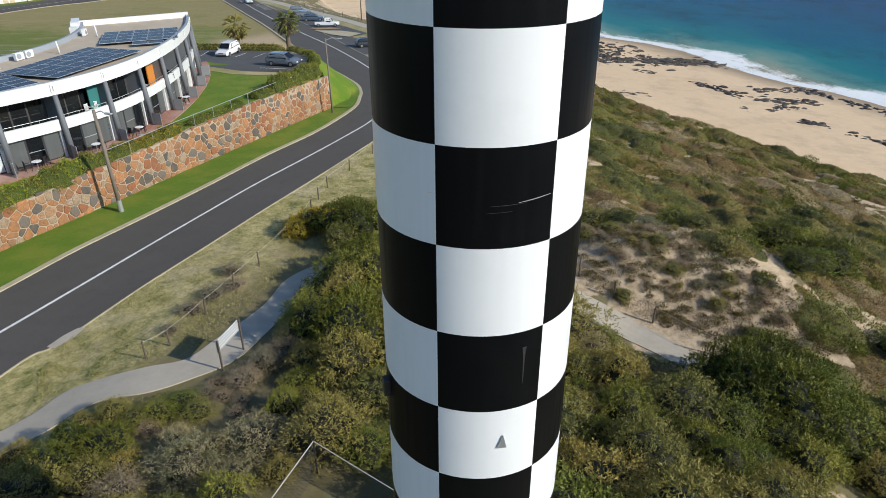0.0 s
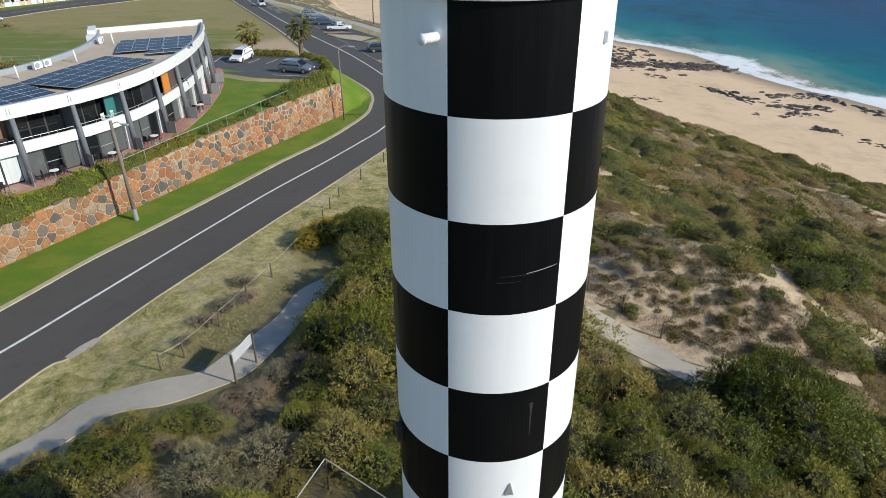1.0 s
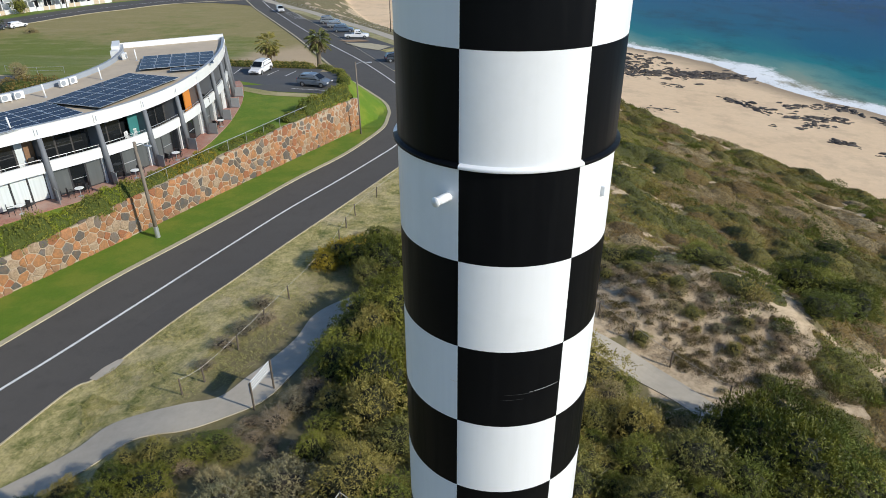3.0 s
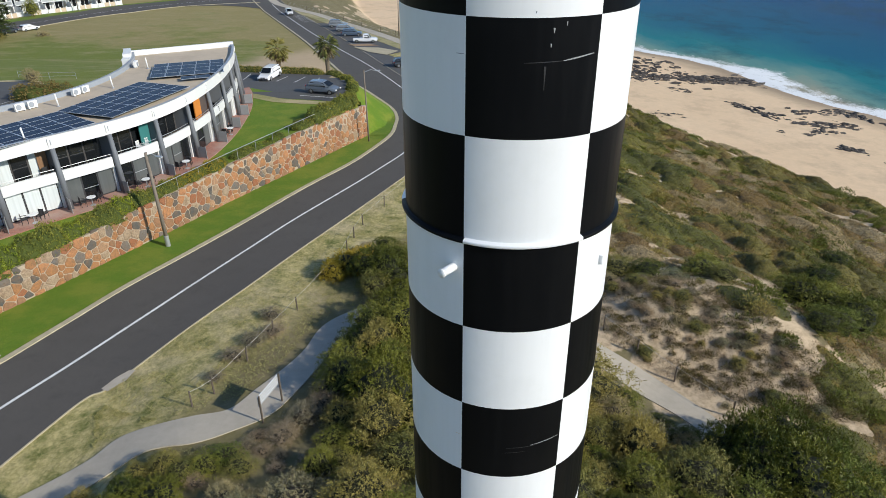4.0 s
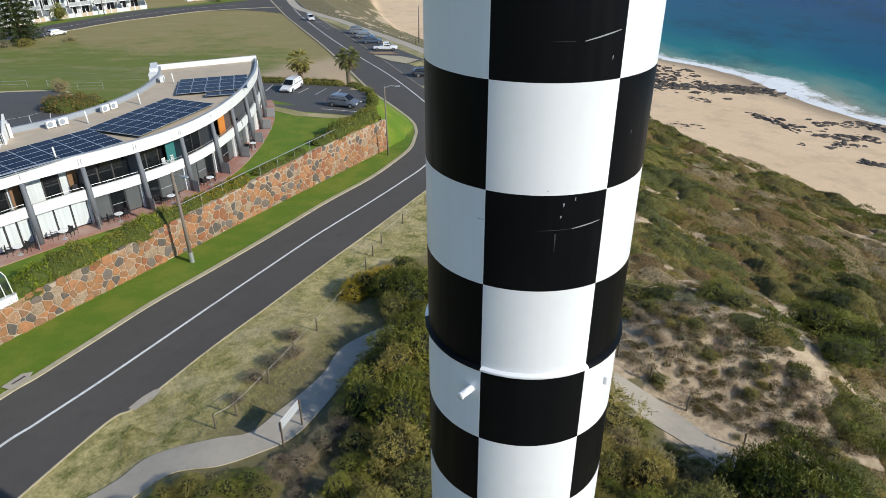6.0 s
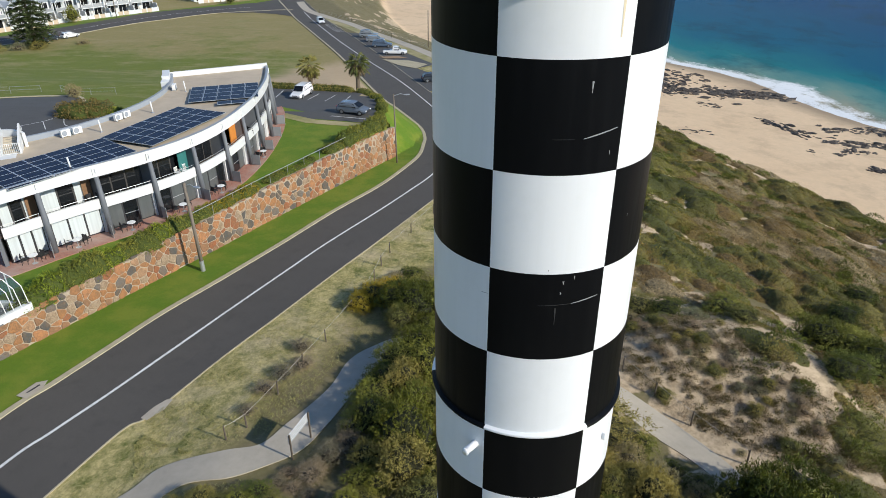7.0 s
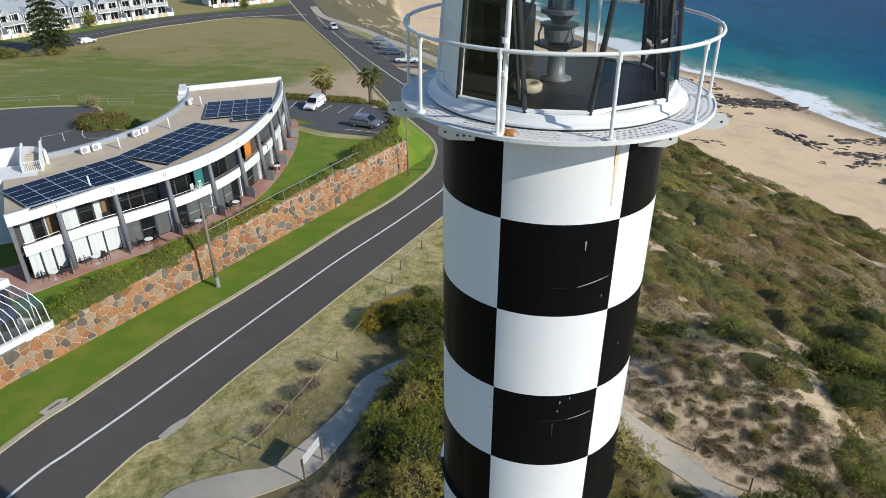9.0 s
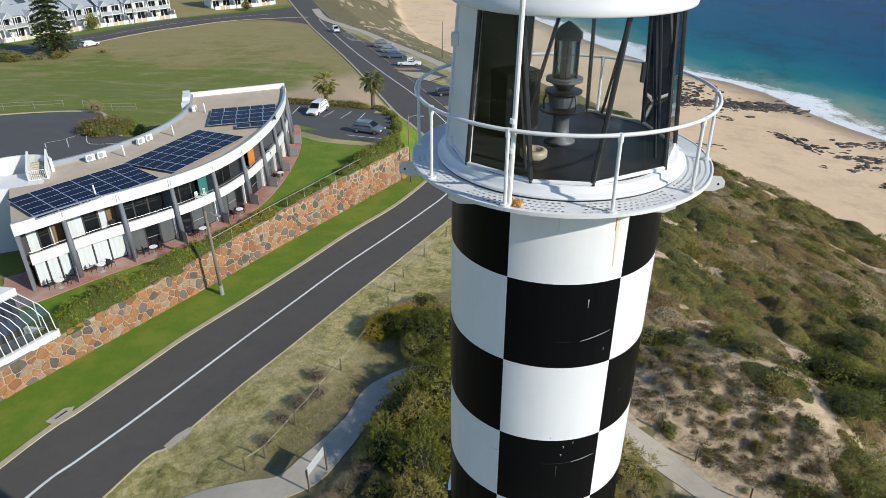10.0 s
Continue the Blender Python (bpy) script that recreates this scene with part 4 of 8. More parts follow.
def build_motel():
    mo = thing("motel", "curved two-storey white motel with grey columns and solar roof", "building")
    bm = band(bmesh.new(), TH0, TH1, const(20.3), out_by(-0.22), 7.45, 8.02)
    part("roof", bm, M["roof"], mo, "sandy flat gravel roof")
    bm = band(bmesh.new(), TH0, TH1, out_by(-0.22), out_by(0.0), 7.28, 8.32)
    part("fascia", bm, M["white"], mo, "white rendered curved fascia")
    bm = band(bmesh.new(), TH0, TH1, out_by(-0.24), out_by(0.03), 8.32, 8.36)
    part("coping", bm, M["galv"], mo)
    bm = band(bmesh.new(), TH0 + 5.5, TH1, const(20.0), const(20.3), 1.8, 8.5)
    part("back_wall", bm, M["grey_wall"], mo, "grey rendered rear parapet wall")
    # north end: raised white parapet and its stepped end
    bm = bmesh.new()
    band(bm, TH1, TH1 + 0.6, const(20.0), out_by(0.0), 1.8, 8.62, 0.3)
    part("end_wall", bm, M["white"], mo, "white end parapet wall")
    bm = bmesh.new()
    band(bm, TH1 - 9.0, TH1, const(19.2), const(20.02), 8.1, 8.95)
    band(bm, TH1 - 12.5, TH1 - 9.0, const(19.2), const(20.02), 7.6, 8.6)
    part("rear_parapet", bm, M["white"], mo, "white sloping rear parapet")
    bm = band(bmesh.new(), TH0, TH0 + 0.5, const(24.0), out_by(-0.22), 1.8, 7.45, 0.25)
    part("end_wall", bm, M["grey"], mo, "grey painted end wall")
    bm = band(bmesh.new(), TH0, TH1, const(21.0), out_by(-0.3), 4.52, 4.78)
    part("floor_slab", bm, M["balcony_floor"], mo, "dark tiled balcony floor")
    # solid core whose dark colour stands for unlit rooms
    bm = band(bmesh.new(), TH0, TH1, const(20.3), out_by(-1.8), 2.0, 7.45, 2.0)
    part("room_core", bm, M["room"], mo, "room walls behind the glazing, in a dark shade colour")
    # columns
    for k, th in enumerate(COLS):
        bm = rod(bmesh.new(), arc_pt(th, eave(th) + 0.34, 2.05), arc_pt(th, eave(th) - 0.02, 7.30), 0.25, 14, 0.19)
        part("column", bm, M["grey"], mo, "grey painted leaning column", True)
        bm = bmesh.new()
        q = arc_pt(th, eave(th) + 0.012)
        box(bm, q.x, q.y, 7.80, 0.02, 0.05, 0.42, 0, radians(th))
        part("scupper", bm, M["grey_wall"], mo)
        bm = bmesh.new()
        q = arc_pt(th - 0.32, eave(th) + 0.04)
        box(bm, q.x, q.y, 7.82, 0.07, 0.10, 0.62, 0.01, radians(th))
        part("rain_head", bm, M["plastic"], mo)
    # bays
    edges = [TH0 + 0.5] + COLS + [TH1]
    for k in range(len(edges) - 1):
        a, b = edges[k], edges[k + 1]
        if b - a < 2:
            continue
        # balcony parapet
        bm = band(bmesh.new(), a + 0.45, b - 0.45, out_by(-0.16), out_by(0.02), 4.50, 5.38)
        part("balcony_parapet", bm, M["white"], mo)
        bm = bmesh.new()
        tube(bm, [arc_pt(a + 0.5 + (b - a - 1) * i / 6, eave(a + (b - a) * i / 6) - 0.07, 5.62) for i in range(7)], 0.022, 6)
        for i in range(4):
            th = a + 0.6 + (b - a - 1.2) * i / 3
            rod(bm, arc_pt(th, eave(th) - 0.07, 5.36), arc_pt(th, eave(th) - 0.07, 5.62), 0.016, 5)
        part("balcony_rail", bm, M["galv"], mo)
        # dividing fins
        for th in (b,):
            bm = band(bmesh.new(), th - 0.16, th + 0.16, out_by(-1.6), out_by(-0.16), 4.78, 7.45, 0.2)
            part("divider", bm, M["grey"], mo)
            bm = band(bmesh.new(), th - 0.16, th + 0.16, out_by(-0.6), out_by(-0.05), 2.1, 4.52, 0.2)
            part("divider", bm, M["white"] if k % 2 else M["grey"], mo)
        # upper wall: room front with windows, the recess's shade in its dark colour
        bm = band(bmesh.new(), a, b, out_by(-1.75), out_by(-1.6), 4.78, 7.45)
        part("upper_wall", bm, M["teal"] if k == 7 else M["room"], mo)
        if k in (3, 5):
            bm = band(bmesh.new(), b - (2.9 if k == 5 else 2.1), b - 0.2, out_by(-1.05), out_by(-0.95), 4.80, 7.30)
            part("colour_panel", bm, M["orange"] if k == 5 else M["teal"], mo, "orange painted balcony panel" if k == 5 else "teal painted balcony panel")
        if k < 2:
            bm = band(bmesh.new(), b - 1.7, b - 0.3, out_by(-1.5), out_by(-1.4), 4.80, 7.2)
            part("timber_door", bm, M["timber"], mo, "brown timber balcony door")
        for j in range(3):
            t0 = a + 0.5 + (b - a - 1.0) * j / 3
            t1 = a + 0.5 + (b - a - 1.0) * (j + 1) / 3
            bm = band(bmesh.new(), t0 + 0.15, t1 - 0.15, out_by(-1.6), out_by(-1.55), 4.85, 7.2)
            part("upper_window", bm, M["curtain"] if (k < 2 and j != 1) else M["door_glass"], mo)
        # ground-floor sliding doors: frame and leaves
        inset = -0.42
        leafs = 3
        for j in range(leafs):
            t0 = a + 0.5 + (b - a - 1.0) * j / leafs
            t1 = a + 0.5 + (b - a - 1.0) * (j + 1) / leafs
            pale = k <= 1
            bm = band(bmesh.new(), t0, t1, out_by(inset - 0.10), out_by(inset), 2.2, 4.5)
            door = part("sliding_door", bm, M["frame_dark"], mo)
            bm = band(bmesh.new(), t0 + 0.14, t1 - 0.14, out_by(inset - 0.02), out_by(inset + 0.012), 2.3, 4.42)
            part("door_pane", bm, M["curtain"] if pale else M["curtain_grey"] if (j + k) % 3 else M["door_glass"], door)
            if not pale and j % 2:
                bm = band(bmesh.new(), t0 + 0.14, t1 - 0.14, out_by(inset + 0.012), out_by(inset + 0.03), 3.2, 3.26)
                part("door_rail", bm, M["galv"], door)
        # white return wall beside the doors
        bm = band(bmesh.new(), b - 0.52, b - 0.2, out_by(-0.55), out_by(-0.22), 2.1, 4.52, 0.2)
        part("return_wall", bm, M["white"], mo)
    for th in COLS[:9]:
        bm = bmesh.new()
        a, b = arc_pt(th - 0.3, eave(th) + 0.50), arc_pt(th - 0.5, eave(th) + 1.40)
        c = (a + b) / 2
        box(bm, c.x, c.y, 2.8, (b - a).length, 0.03, 1.1, 0.01, math.atan2(b.y - a.y, b.x - a.x))
        sc = part("privacy_screen", bm, M["screen"], mo, "smoked grey privacy screen")
        bm = bmesh.new()
        rod(bm, (b.x, b.y, 2.1), (b.x, b.y, 3.42), 0.03, 8)
        part("screen_post", bm, M["galv"], sc)
    return mo


build_motel()


def terrace(k):
    th = -57 + 90 * k
    return arc_pt(th, eave(th) - 4.2)


def terrace_out(k):
    th = -57 + 90 * k
    return arc_pt(th, eave(th) + table(th, ((-50, 1.7), (-40, 1.8), (-25, 1.7), (-10, 1.5), (5, 1.3), (33, 1.5))))


drape("terrace_paving", lambda k: terrace(k), lambda k: terrace_out(k), 60, M["paver"], 0.09, 6, "red brick paved terrace in front of the rooms", "paving", height=lambda x, y: 2.1, skirt=0.15)
drape("lawn_terrace", lambda k: terrace_out(k), lambda k: Vector((table(32 + 46.5 * k, WEST_LINE) - 0.6, 32 + 46.5 * k)), 60, M["lawn"], 0.03, 8, "bright green lawn between the terrace and the hedge", "lawn", height=lambda x, y: 2.1)


def solar_array(origin, ax, ay, nx, ny, w, h, gap, z, tilt=0.0, group="roof solar panels", skip=()):
    ex, ey = Vector(ax).normalized(), Vector(ay).normalized()
    cell = None
    turn = math.degrees(math.atan2(ex.y, ex.x))
    for i in range(nx):
        for j in range(ny):
            if (i, j) in skip:
                continue
            p = Vector(origin) + ex * ((i + 0.5) * (w + gap)) + ey * ((j + 0.5) * (h + gap))
            m = pose(p.x, p.y, z + tilt * (j % 2) * 0, 0, 0, turn)
            key = (round(w, 2), round(h, 2))
            if key not in PANELS:
                ob = thing("solar_panel", "dark blue solar panel with a pale frame", "solar panel", m, group)
                part("cell_sheet", box(bmesh.new(), 0, 0, 0.02, w - 0.05, h - 0.022, 0.03), M["solar"], ob)
                fr = bmesh.new()
                for sx in (-1, 1):
                    box(fr, sx * (w / 2 - 0.016), 0, 0.018, 0.032, h, 0.045)
                    box(fr, 0, sx * (h / 2 - 0.006), 0.018, w - 0.064, 0.012, 0.045)
                part("frame", fr, M["solar_frame"], ob)
                PANELS[key] = ob
            else:
                copy_thing(PANELS[key], m)


PANELS = {}
solar_array((-36.9, 43.2), (5.5, 8.8), (-4.9, 3.1), 6, 5, 1.72, 1.12, 0.02, 8.30)
solar_array((-30.7, 53.5), (2.8, 10.0), (-5.9, 1.65), 6, 5, 1.70, 1.16, 0.02, 8.30)
solar_array((-33.3, 66.5), (6.2, 2.6), (-2.1, 6.1), 5, 4, 1.42, 1.50, 0.03, 8.30)
solar_array((-29.9, 66.0), (6.2, 2.6), (-2.1, 6.1), 2, 1, 1.42, 1.20, 0.03, 8.30)


def ac_unit(x, y, z, turn):
    if "ac" in PANELS:
        return copy_thing(PANELS["ac"], pose(x, y, z, 0, 0, turn))
    ob = thing("air_conditioner", "white outdoor air conditioner unit on the roof", "air conditioner", pose(x, y, z, 0, 0, turn), "roof air conditioners")
    part("casing", box(bmesh.new(), 0, 0, 0.39, 0.84, 0.34, 0.62, 0.02), M["plastic"], ob)
    bm = bmesh.new()
    rod(bm, (-0.12, -0.17, 0.40), (-0.12, -0.205, 0.40), 0.23, 20)
    part("fan_grille", bm, M["grey_wall"], ob)
    for sx in (-0.32, 0.32):
        part("foot", box(bmesh.new(), sx, 0, 0.04, 0.06, 0.42, 0.08), M["galv"], ob)
    PANELS["ac"] = ob
    return ob


for th, r in ((-34.4, 21.4), (-31.5, 21.4), (-19.4, 21.2), (-16.6, 21.2), (11.5, 21.0), (-56.6, 23.6), (-60.4, 23.4)):
    p = arc_pt(th, r)
    ac_unit(p.x, p.y, 8.02, th + 90)
for th, r in ((-27.5, 22.8), (-11.0, 22.6), (-41.0, 30.4), (9.5, 22.4)):
    p = arc_pt(th, r)
    ob = thing("roof_vent", "white vent pipe standing on the flat roof", "vent pipe", pose(p.x, p.y, 8.02), "roof vents")
    bm = bmesh.new()
    rod(bm, (0, 0, 0), (-0.1, 0.05, 1.15), 0.07, 10)
    part("pipe", bm, M["plastic"], ob, smooth=True)
    part("flange", lathe([(0.16, 0.0), (0.16, 0.03), (0.07, 0.08)], 12), M["galv"], ob)


def roof_stair():
    ob = thing("roof_stairwell", "white curved stairwell with steps and a gate on the roof", "stairwell", pose(-44.6, 51.2, 0, 0, 0, 30))
    bm = bmesh.new()
    for i in range(14):
        a0, a1 = radians(10 + i * 12), radians(10 + (i + 1) * 12)
        for r0, r1 in ((3.0, 3.25),):
            vs = [bm.verts.new((r * math.cos(a), r * math.sin(a) * 0.8, z)) for a in (a0, a1) for r, z in ((r0, 2), (r1, 2), (r1, 9.3), (r0, 9.3))]
            for q in ((0, 1, 2, 3), (7, 6, 5, 4), (1, 5, 6, 2), (0, 3, 7, 4), (3, 2, 6, 7)):
                bm.faces.new([vs[k] for k in q])
    bmesh.ops.remove_doubles(bm, verts=bm.verts, dist=0.001)
    bmesh.ops.recalc_face_normals(bm, faces=bm.faces)
    part("curved_wall", bm, M["white"], ob)
    part("landing", box(bmesh.new(), -0.4, -0.6, 5.0, 5.6, 3.4, 6.06, 0.02), M["white"], ob)
    for k in range(7):
        part("step", box(bmesh.new(), 2.0, 1.2 - 0.32 * k, 8.05 + 0.12 * (6 - k), 1.3, 0.34, 0.2), M["concrete"], ob)
    for sx in (1.25, 2.75):
        bm = bmesh.new()
        vs = [bm.verts.new((sx + d, y, z)) for d in (-0.08, 0.08) for y, z in ((1.6, 7.9), (-1.3, 7.9), (-1.3, 9.0), (1.6, 9.9))]
        for q in ((0, 1, 2, 3), (7, 6, 5, 4), (0, 4, 5, 1), (1, 5, 6, 2), (2, 6, 7, 3), (3, 7, 4, 0)):
            bm.faces.new([vs[k] for k in q])
        bmesh.ops.recalc_face_normals(bm, faces=bm.faces)
        part("stair_wall", bm, M["white"], ob)
    gate = part("gate", tube(bmesh.new(), [(1.3, -1.35, 8.1), (2.7, -1.35, 8.1), (2.7, -1.35, 9.0), (1.3, -1.35, 9.0), (1.3, -1.35, 8.1)], 0.03, 6), M["plastic"], ob, "white barred gate")
    for k in range(9):
        part("gate_bar", rod(bmesh.new(), (1.4 + 0.15 * k, -1.35, 8.1), (1.4 + 0.15 * k, -1.35, 9.0), 0.018, 5), M["plastic"], gate)
    return ob


roof_stair()


def cafe_table(m, base=None):
    ob = thing("cafe_table", "white round cafe table on a metal stem", "table", m, "terrace furniture")
    part("tabletop", lathe([(0.001, 0.70), (0.36, 0.70), (0.37, 0.715), (0.36, 0.73), (0.001, 0.73)], 24), M["plastic"], ob)
    part("stem", lathe([(0.22, 0.0), (0.22, 0.02), (0.03, 0.06), (0.03, 0.70)], 12), M["galv"], ob)
    return ob


def wicker_chair(m):
    ob = thing("wicker_chair", "black wicker armchair on the terrace", "chair", m, "terrace furniture")
    part("seat", box(bmesh.new(), 0, 0, 0.42, 0.46, 0.46, 0.06, 0.02), M["black_plastic"], ob)
    part("backrest", box(bmesh.new(), 0, 0.22, 0.66, 0.46, 0.05, 0.46, 0.02), M["black_plastic"], ob)
    for sx in (-0.2, 0.2):
        for sy in (-0.2, 0.2):
            part("leg", rod(bmesh.new(), (sx, sy, 0), (sx, sy, 0.40), 0.02, 6), M["black_plastic"], ob)
        part("armrest", box(bmesh.new(), sx * 1.1, 0.0, 0.62, 0.05, 0.42, 0.04, 0.01), M["black_plastic"], ob)
    return ob


def plastic_chair(m):
    ob = thing("plastic_chair", "white moulded plastic armchair on a balcony", "chair", m, "balcony chairs")
    part("seat", box(bmesh.new(), 0, 0, 0.42, 0.46, 0.44, 0.04, 0.015), M["plastic"], ob)
    bm = bmesh.new()
    for k in range(5):
        box(bm, -0.18 + 0.09 * k, 0.22, 0.66, 0.05, 0.03, 0.44)
    box(bm, 0, 0.22, 0.90, 0.46, 0.04, 0.07, 0.015)
    part("backrest", bm, M["plastic"], ob)
    for sx in (-0.2, 0.2):
        for sy in (-0.2, 0.2):
            part("leg", rod(bmesh.new(), (sx, sy, 0), (sx, sy, 0.42), 0.025, 6, 0.03), M["plastic"], ob)
        part("armrest", box(bmesh.new(), sx * 1.15, 0.0, 0.64, 0.05, 0.44, 0.03, 0.01), M["plastic"], ob)
    return ob


T0 = W0 = P0 = None
for i, th in enumerate((-49.5, -43.6, -35.6, -27.0, -18.6, -1.2)):
    r = eave(th) + 0.9
    p = arc_pt(th, r, 2.19)
    m = pose(p.x, p.y, p.z)
    T0 = T0 or cafe_table(m)
    if i:
        copy_thing(T0, m)
    for d, a in ((-1.1, 40), (0.9, -70), (1.5, -120)):
        q = arc_pt(th + d, r - 0.25 * abs(d), 2.19)
        m = pose(q.x, q.y, q.z, 0, 0, th + 90 + a * 2)
        if W0:
            copy_thing(W0, m)
        else:
            W0 = wicker_chair(m)
for th, d, a in ((-24.6, -0.75, 100), (-23.3, -0.75, 60), (-12.2, -0.6, 80), (-11.0, -0.6, 130), (-13.0, -0.9, 20)):
    q = arc_pt(th, eave(th) + d, 4.78)
    m = pose(q.x, q.y, 4.78, 0, 0, th + a)
    if P0:
        copy_thing(P0, m)
    else:
        P0 = plastic_chair(m)
for th, d in ((-39.5, -0.8), (-2.5, -0.7)):
    q = arc_pt(th, eave(th) + d, 4.78)
    for j in range(2):
        w = copy_thing(W0, pose(q.x + 0.5 * j, q.y + 0.6 * j, 4.78, 0, 0, 50 + 90 * j))
        w["label"] = "black wicker armchair on a motel balcony"


# ---- plants ----
def thin_leaf(s, col, share=0.16):
    """Lets part of the light through the blade."""
    tr, mx = s.t.nodes.new("ShaderNodeBsdfTranslucent"), s.t.nodes.new("ShaderNodeMixShader")
    s.put(col, tr.inputs["Color"])
    mx.inputs[0].default_value = share
    s.put(s.b.outputs[0], mx.inputs[1])
    s.put(tr.outputs[0], mx.inputs[2])
    s.put(mx.outputs[0], s.t.nodes["Material Output"].inputs["Surface"])


def leaf_material(name, dark, light, tip, wild=0.35, rough=0.55):
    s = Shade(name, rough)
    clump = s.ramp(s.noise(1.7, 5, 0.7), ((0.38, 0.0), (0.62, 1.0)))
    fac = s.math("ADD", s.math("MULTIPLY", s.island(), 0.40), s.math("MULTIPLY", clump, 0.60), clamp=True)
    col = s.mix(fac, dark, light)
    each = s.rand()
    col = s.mix(s.ramp(each, ((0.35, 0.0), (1.0, wild))), col, tip)
    col = s.mix(1.0, col, s.ramp(each, ((0.0, (0.62, 0.74, 0.72)), (0.5, (1.0, 1.0, 1.0)), (1.0, (1.34, 1.22, 1.10)))), "MULTIPLY")
    col = s.mix(s.ramp(s.noise(0.9, 3), ((0.42, 0.0), (0.7, 0.6))), col, tip)
    s.base(col)
    s.b.inputs["Specular IOR Level"].default_value = 0.3
    thin_leaf(s, col)
    return s.m


M["leaf_olive"] = leaf_material("leaf_olive", (0.090, 0.082, 0.020), (0.380, 0.335, 0.085), (0.34, 0.275, 0.085))
M["leaf_green"] = leaf_material("leaf_green", (0.066, 0.080, 0.012), (0.285, 0.300, 0.048), (0.27, 0.26, 0.052))
M["leaf_dark"] = leaf_material("leaf_dark", (0.028, 0.038, 0.006), (0.140, 0.160, 0.019), (0.165, 0.168, 0.021))
M["leaf_grey"] = leaf_material("leaf_grey_green", (0.11, 0.100, 0.048), (0.42, 0.38, 0.205), (0.34, 0.28, 0.145))
M["leaf_yellow"] = leaf_material("leaf_yellow", (0.21, 0.165, 0.016), (0.46, 0.345, 0.030), (0.34, 0.24, 0.026))
M["leaf_dead"] = leaf_material("leaf_dead", (0.15, 0.115, 0.070), (0.42, 0.335, 0.225), (0.33, 0.25, 0.155))
M["leaf_brown"] = leaf_material("leaf_brown", (0.095, 0.075, 0.020), (0.240, 0.185, 0.060), (0.20, 0.145, 0.045))
M["leaf_hedge"] = leaf_material("leaf_hedge", (0.050, 0.090, 0.008), (0.270, 0.345, 0.030), (0.33, 0.35, 0.033))
M["bark"] = plain("bark_grey_brown", (0.16, 0.125, 0.09), 0.9, var=0.3, scale=12, bump=0.4)
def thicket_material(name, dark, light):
    """The mass of a shrub seen between its sprigs, with gap shade painted in."""
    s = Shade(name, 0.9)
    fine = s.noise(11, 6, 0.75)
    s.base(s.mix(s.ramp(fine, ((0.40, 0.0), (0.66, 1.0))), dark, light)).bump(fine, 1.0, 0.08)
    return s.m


# near-black colours paint the shade deep between the sprigs
M["thicket"] = thicket_material("thicket_gap_shade", (0.008, 0.009, 0.003), (0.062, 0.060, 0.015))
M["thicket_dark"] = thicket_material("dark_thicket_gap_shade", (0.005, 0.007, 0.002), (0.034, 0.040, 0.007))
M["thicket_dry"] = thicket_material("dry_thicket_gap_shade", (0.022, 0.018, 0.011), (0.130, 0.104, 0.066))
M["twig"] = plain("bleached_twig", (0.33, 0.29, 0.24), 0.9, var=0.3, scale=12)

RNG = np.random.default_rng(7)


def unit(a):
    return a / np.maximum(np.linalg.norm(a, axis=1, keepdims=True), 1e-9)


def leaves(at, way, length, width, rng=RNG, face=None):
    """Lozenge leaves: one quad each at the points, along the ways, turned to face outwards where told. Returns vertices and quads."""
    n = len(at)
    side = unit(np.cross(way, rng.normal(size=(n, 3)) if face is None else face + rng.normal(size=(n, 3)) * 0.45))
    L = (length * rng.uniform(0.6, 1.3, n))[:, None]
    W = (width * rng.uniform(0.6, 1.3, n))[:, None]
    bend = rng.normal(size=(n, 3)) * L * 0.08
    a, b = at, at + way * L * 0.5 + side * W * 0.5 + bend
    c, d = at + way * L, at + way * L * 0.5 - side * W * 0.5 + bend
    v = np.stack((a, b, c, d), 1).reshape(-1, 3)
    f = np.arange(4 * n).reshape(-1, 4)
    return v, f


def blades(at, way, face, length, width, rng=RNG):
    """Narrow pointed leaves, one triangle each, turned to face outwards."""
    n = len(at)
    side = unit(np.cross(way, face + rng.normal(size=(n, 3)) * 0.45))
    L = (length * rng.uniform(0.6, 1.4, n))[:, None]
    W = (width * rng.uniform(0.6, 1.4, n))[:, None]
    v = np.stack((at - side * W * 0.5, at + side * W * 0.5, at + way * L), 1).reshape(-1, 3)
    return v, np.arange(3 * n).reshape(-1, 3)


def quads(name, v, f, mats, parent=None, idx=None):
    me = bpy.data.meshes.new(name)
    me.vertices.add(len(v))
    me.vertices.foreach_set("co", np.asarray(v, dtype=np.float32).ravel())
    me.loops.add(f.size)
    me.loops.foreach_set("vertex_index", f.astype(np.int32).ravel())
    me.polygons.add(len(f))
    me.polygons.foreach_set("loop_start", np.arange(0, f.size, f.shape[1], dtype=np.int32))
    for m in mats if isinstance(mats, (list, tuple)) else [mats]:
        me.materials.append(m)
    if idx is not None:
        me.polygons.foreach_set("material_index", np.asarray(idx, dtype=np.int32))
    me.update(calc_edges=True)
    me.validate()
    ob = new(name, me)
    if parent is not None:
        ob.parent = parent
    return ob


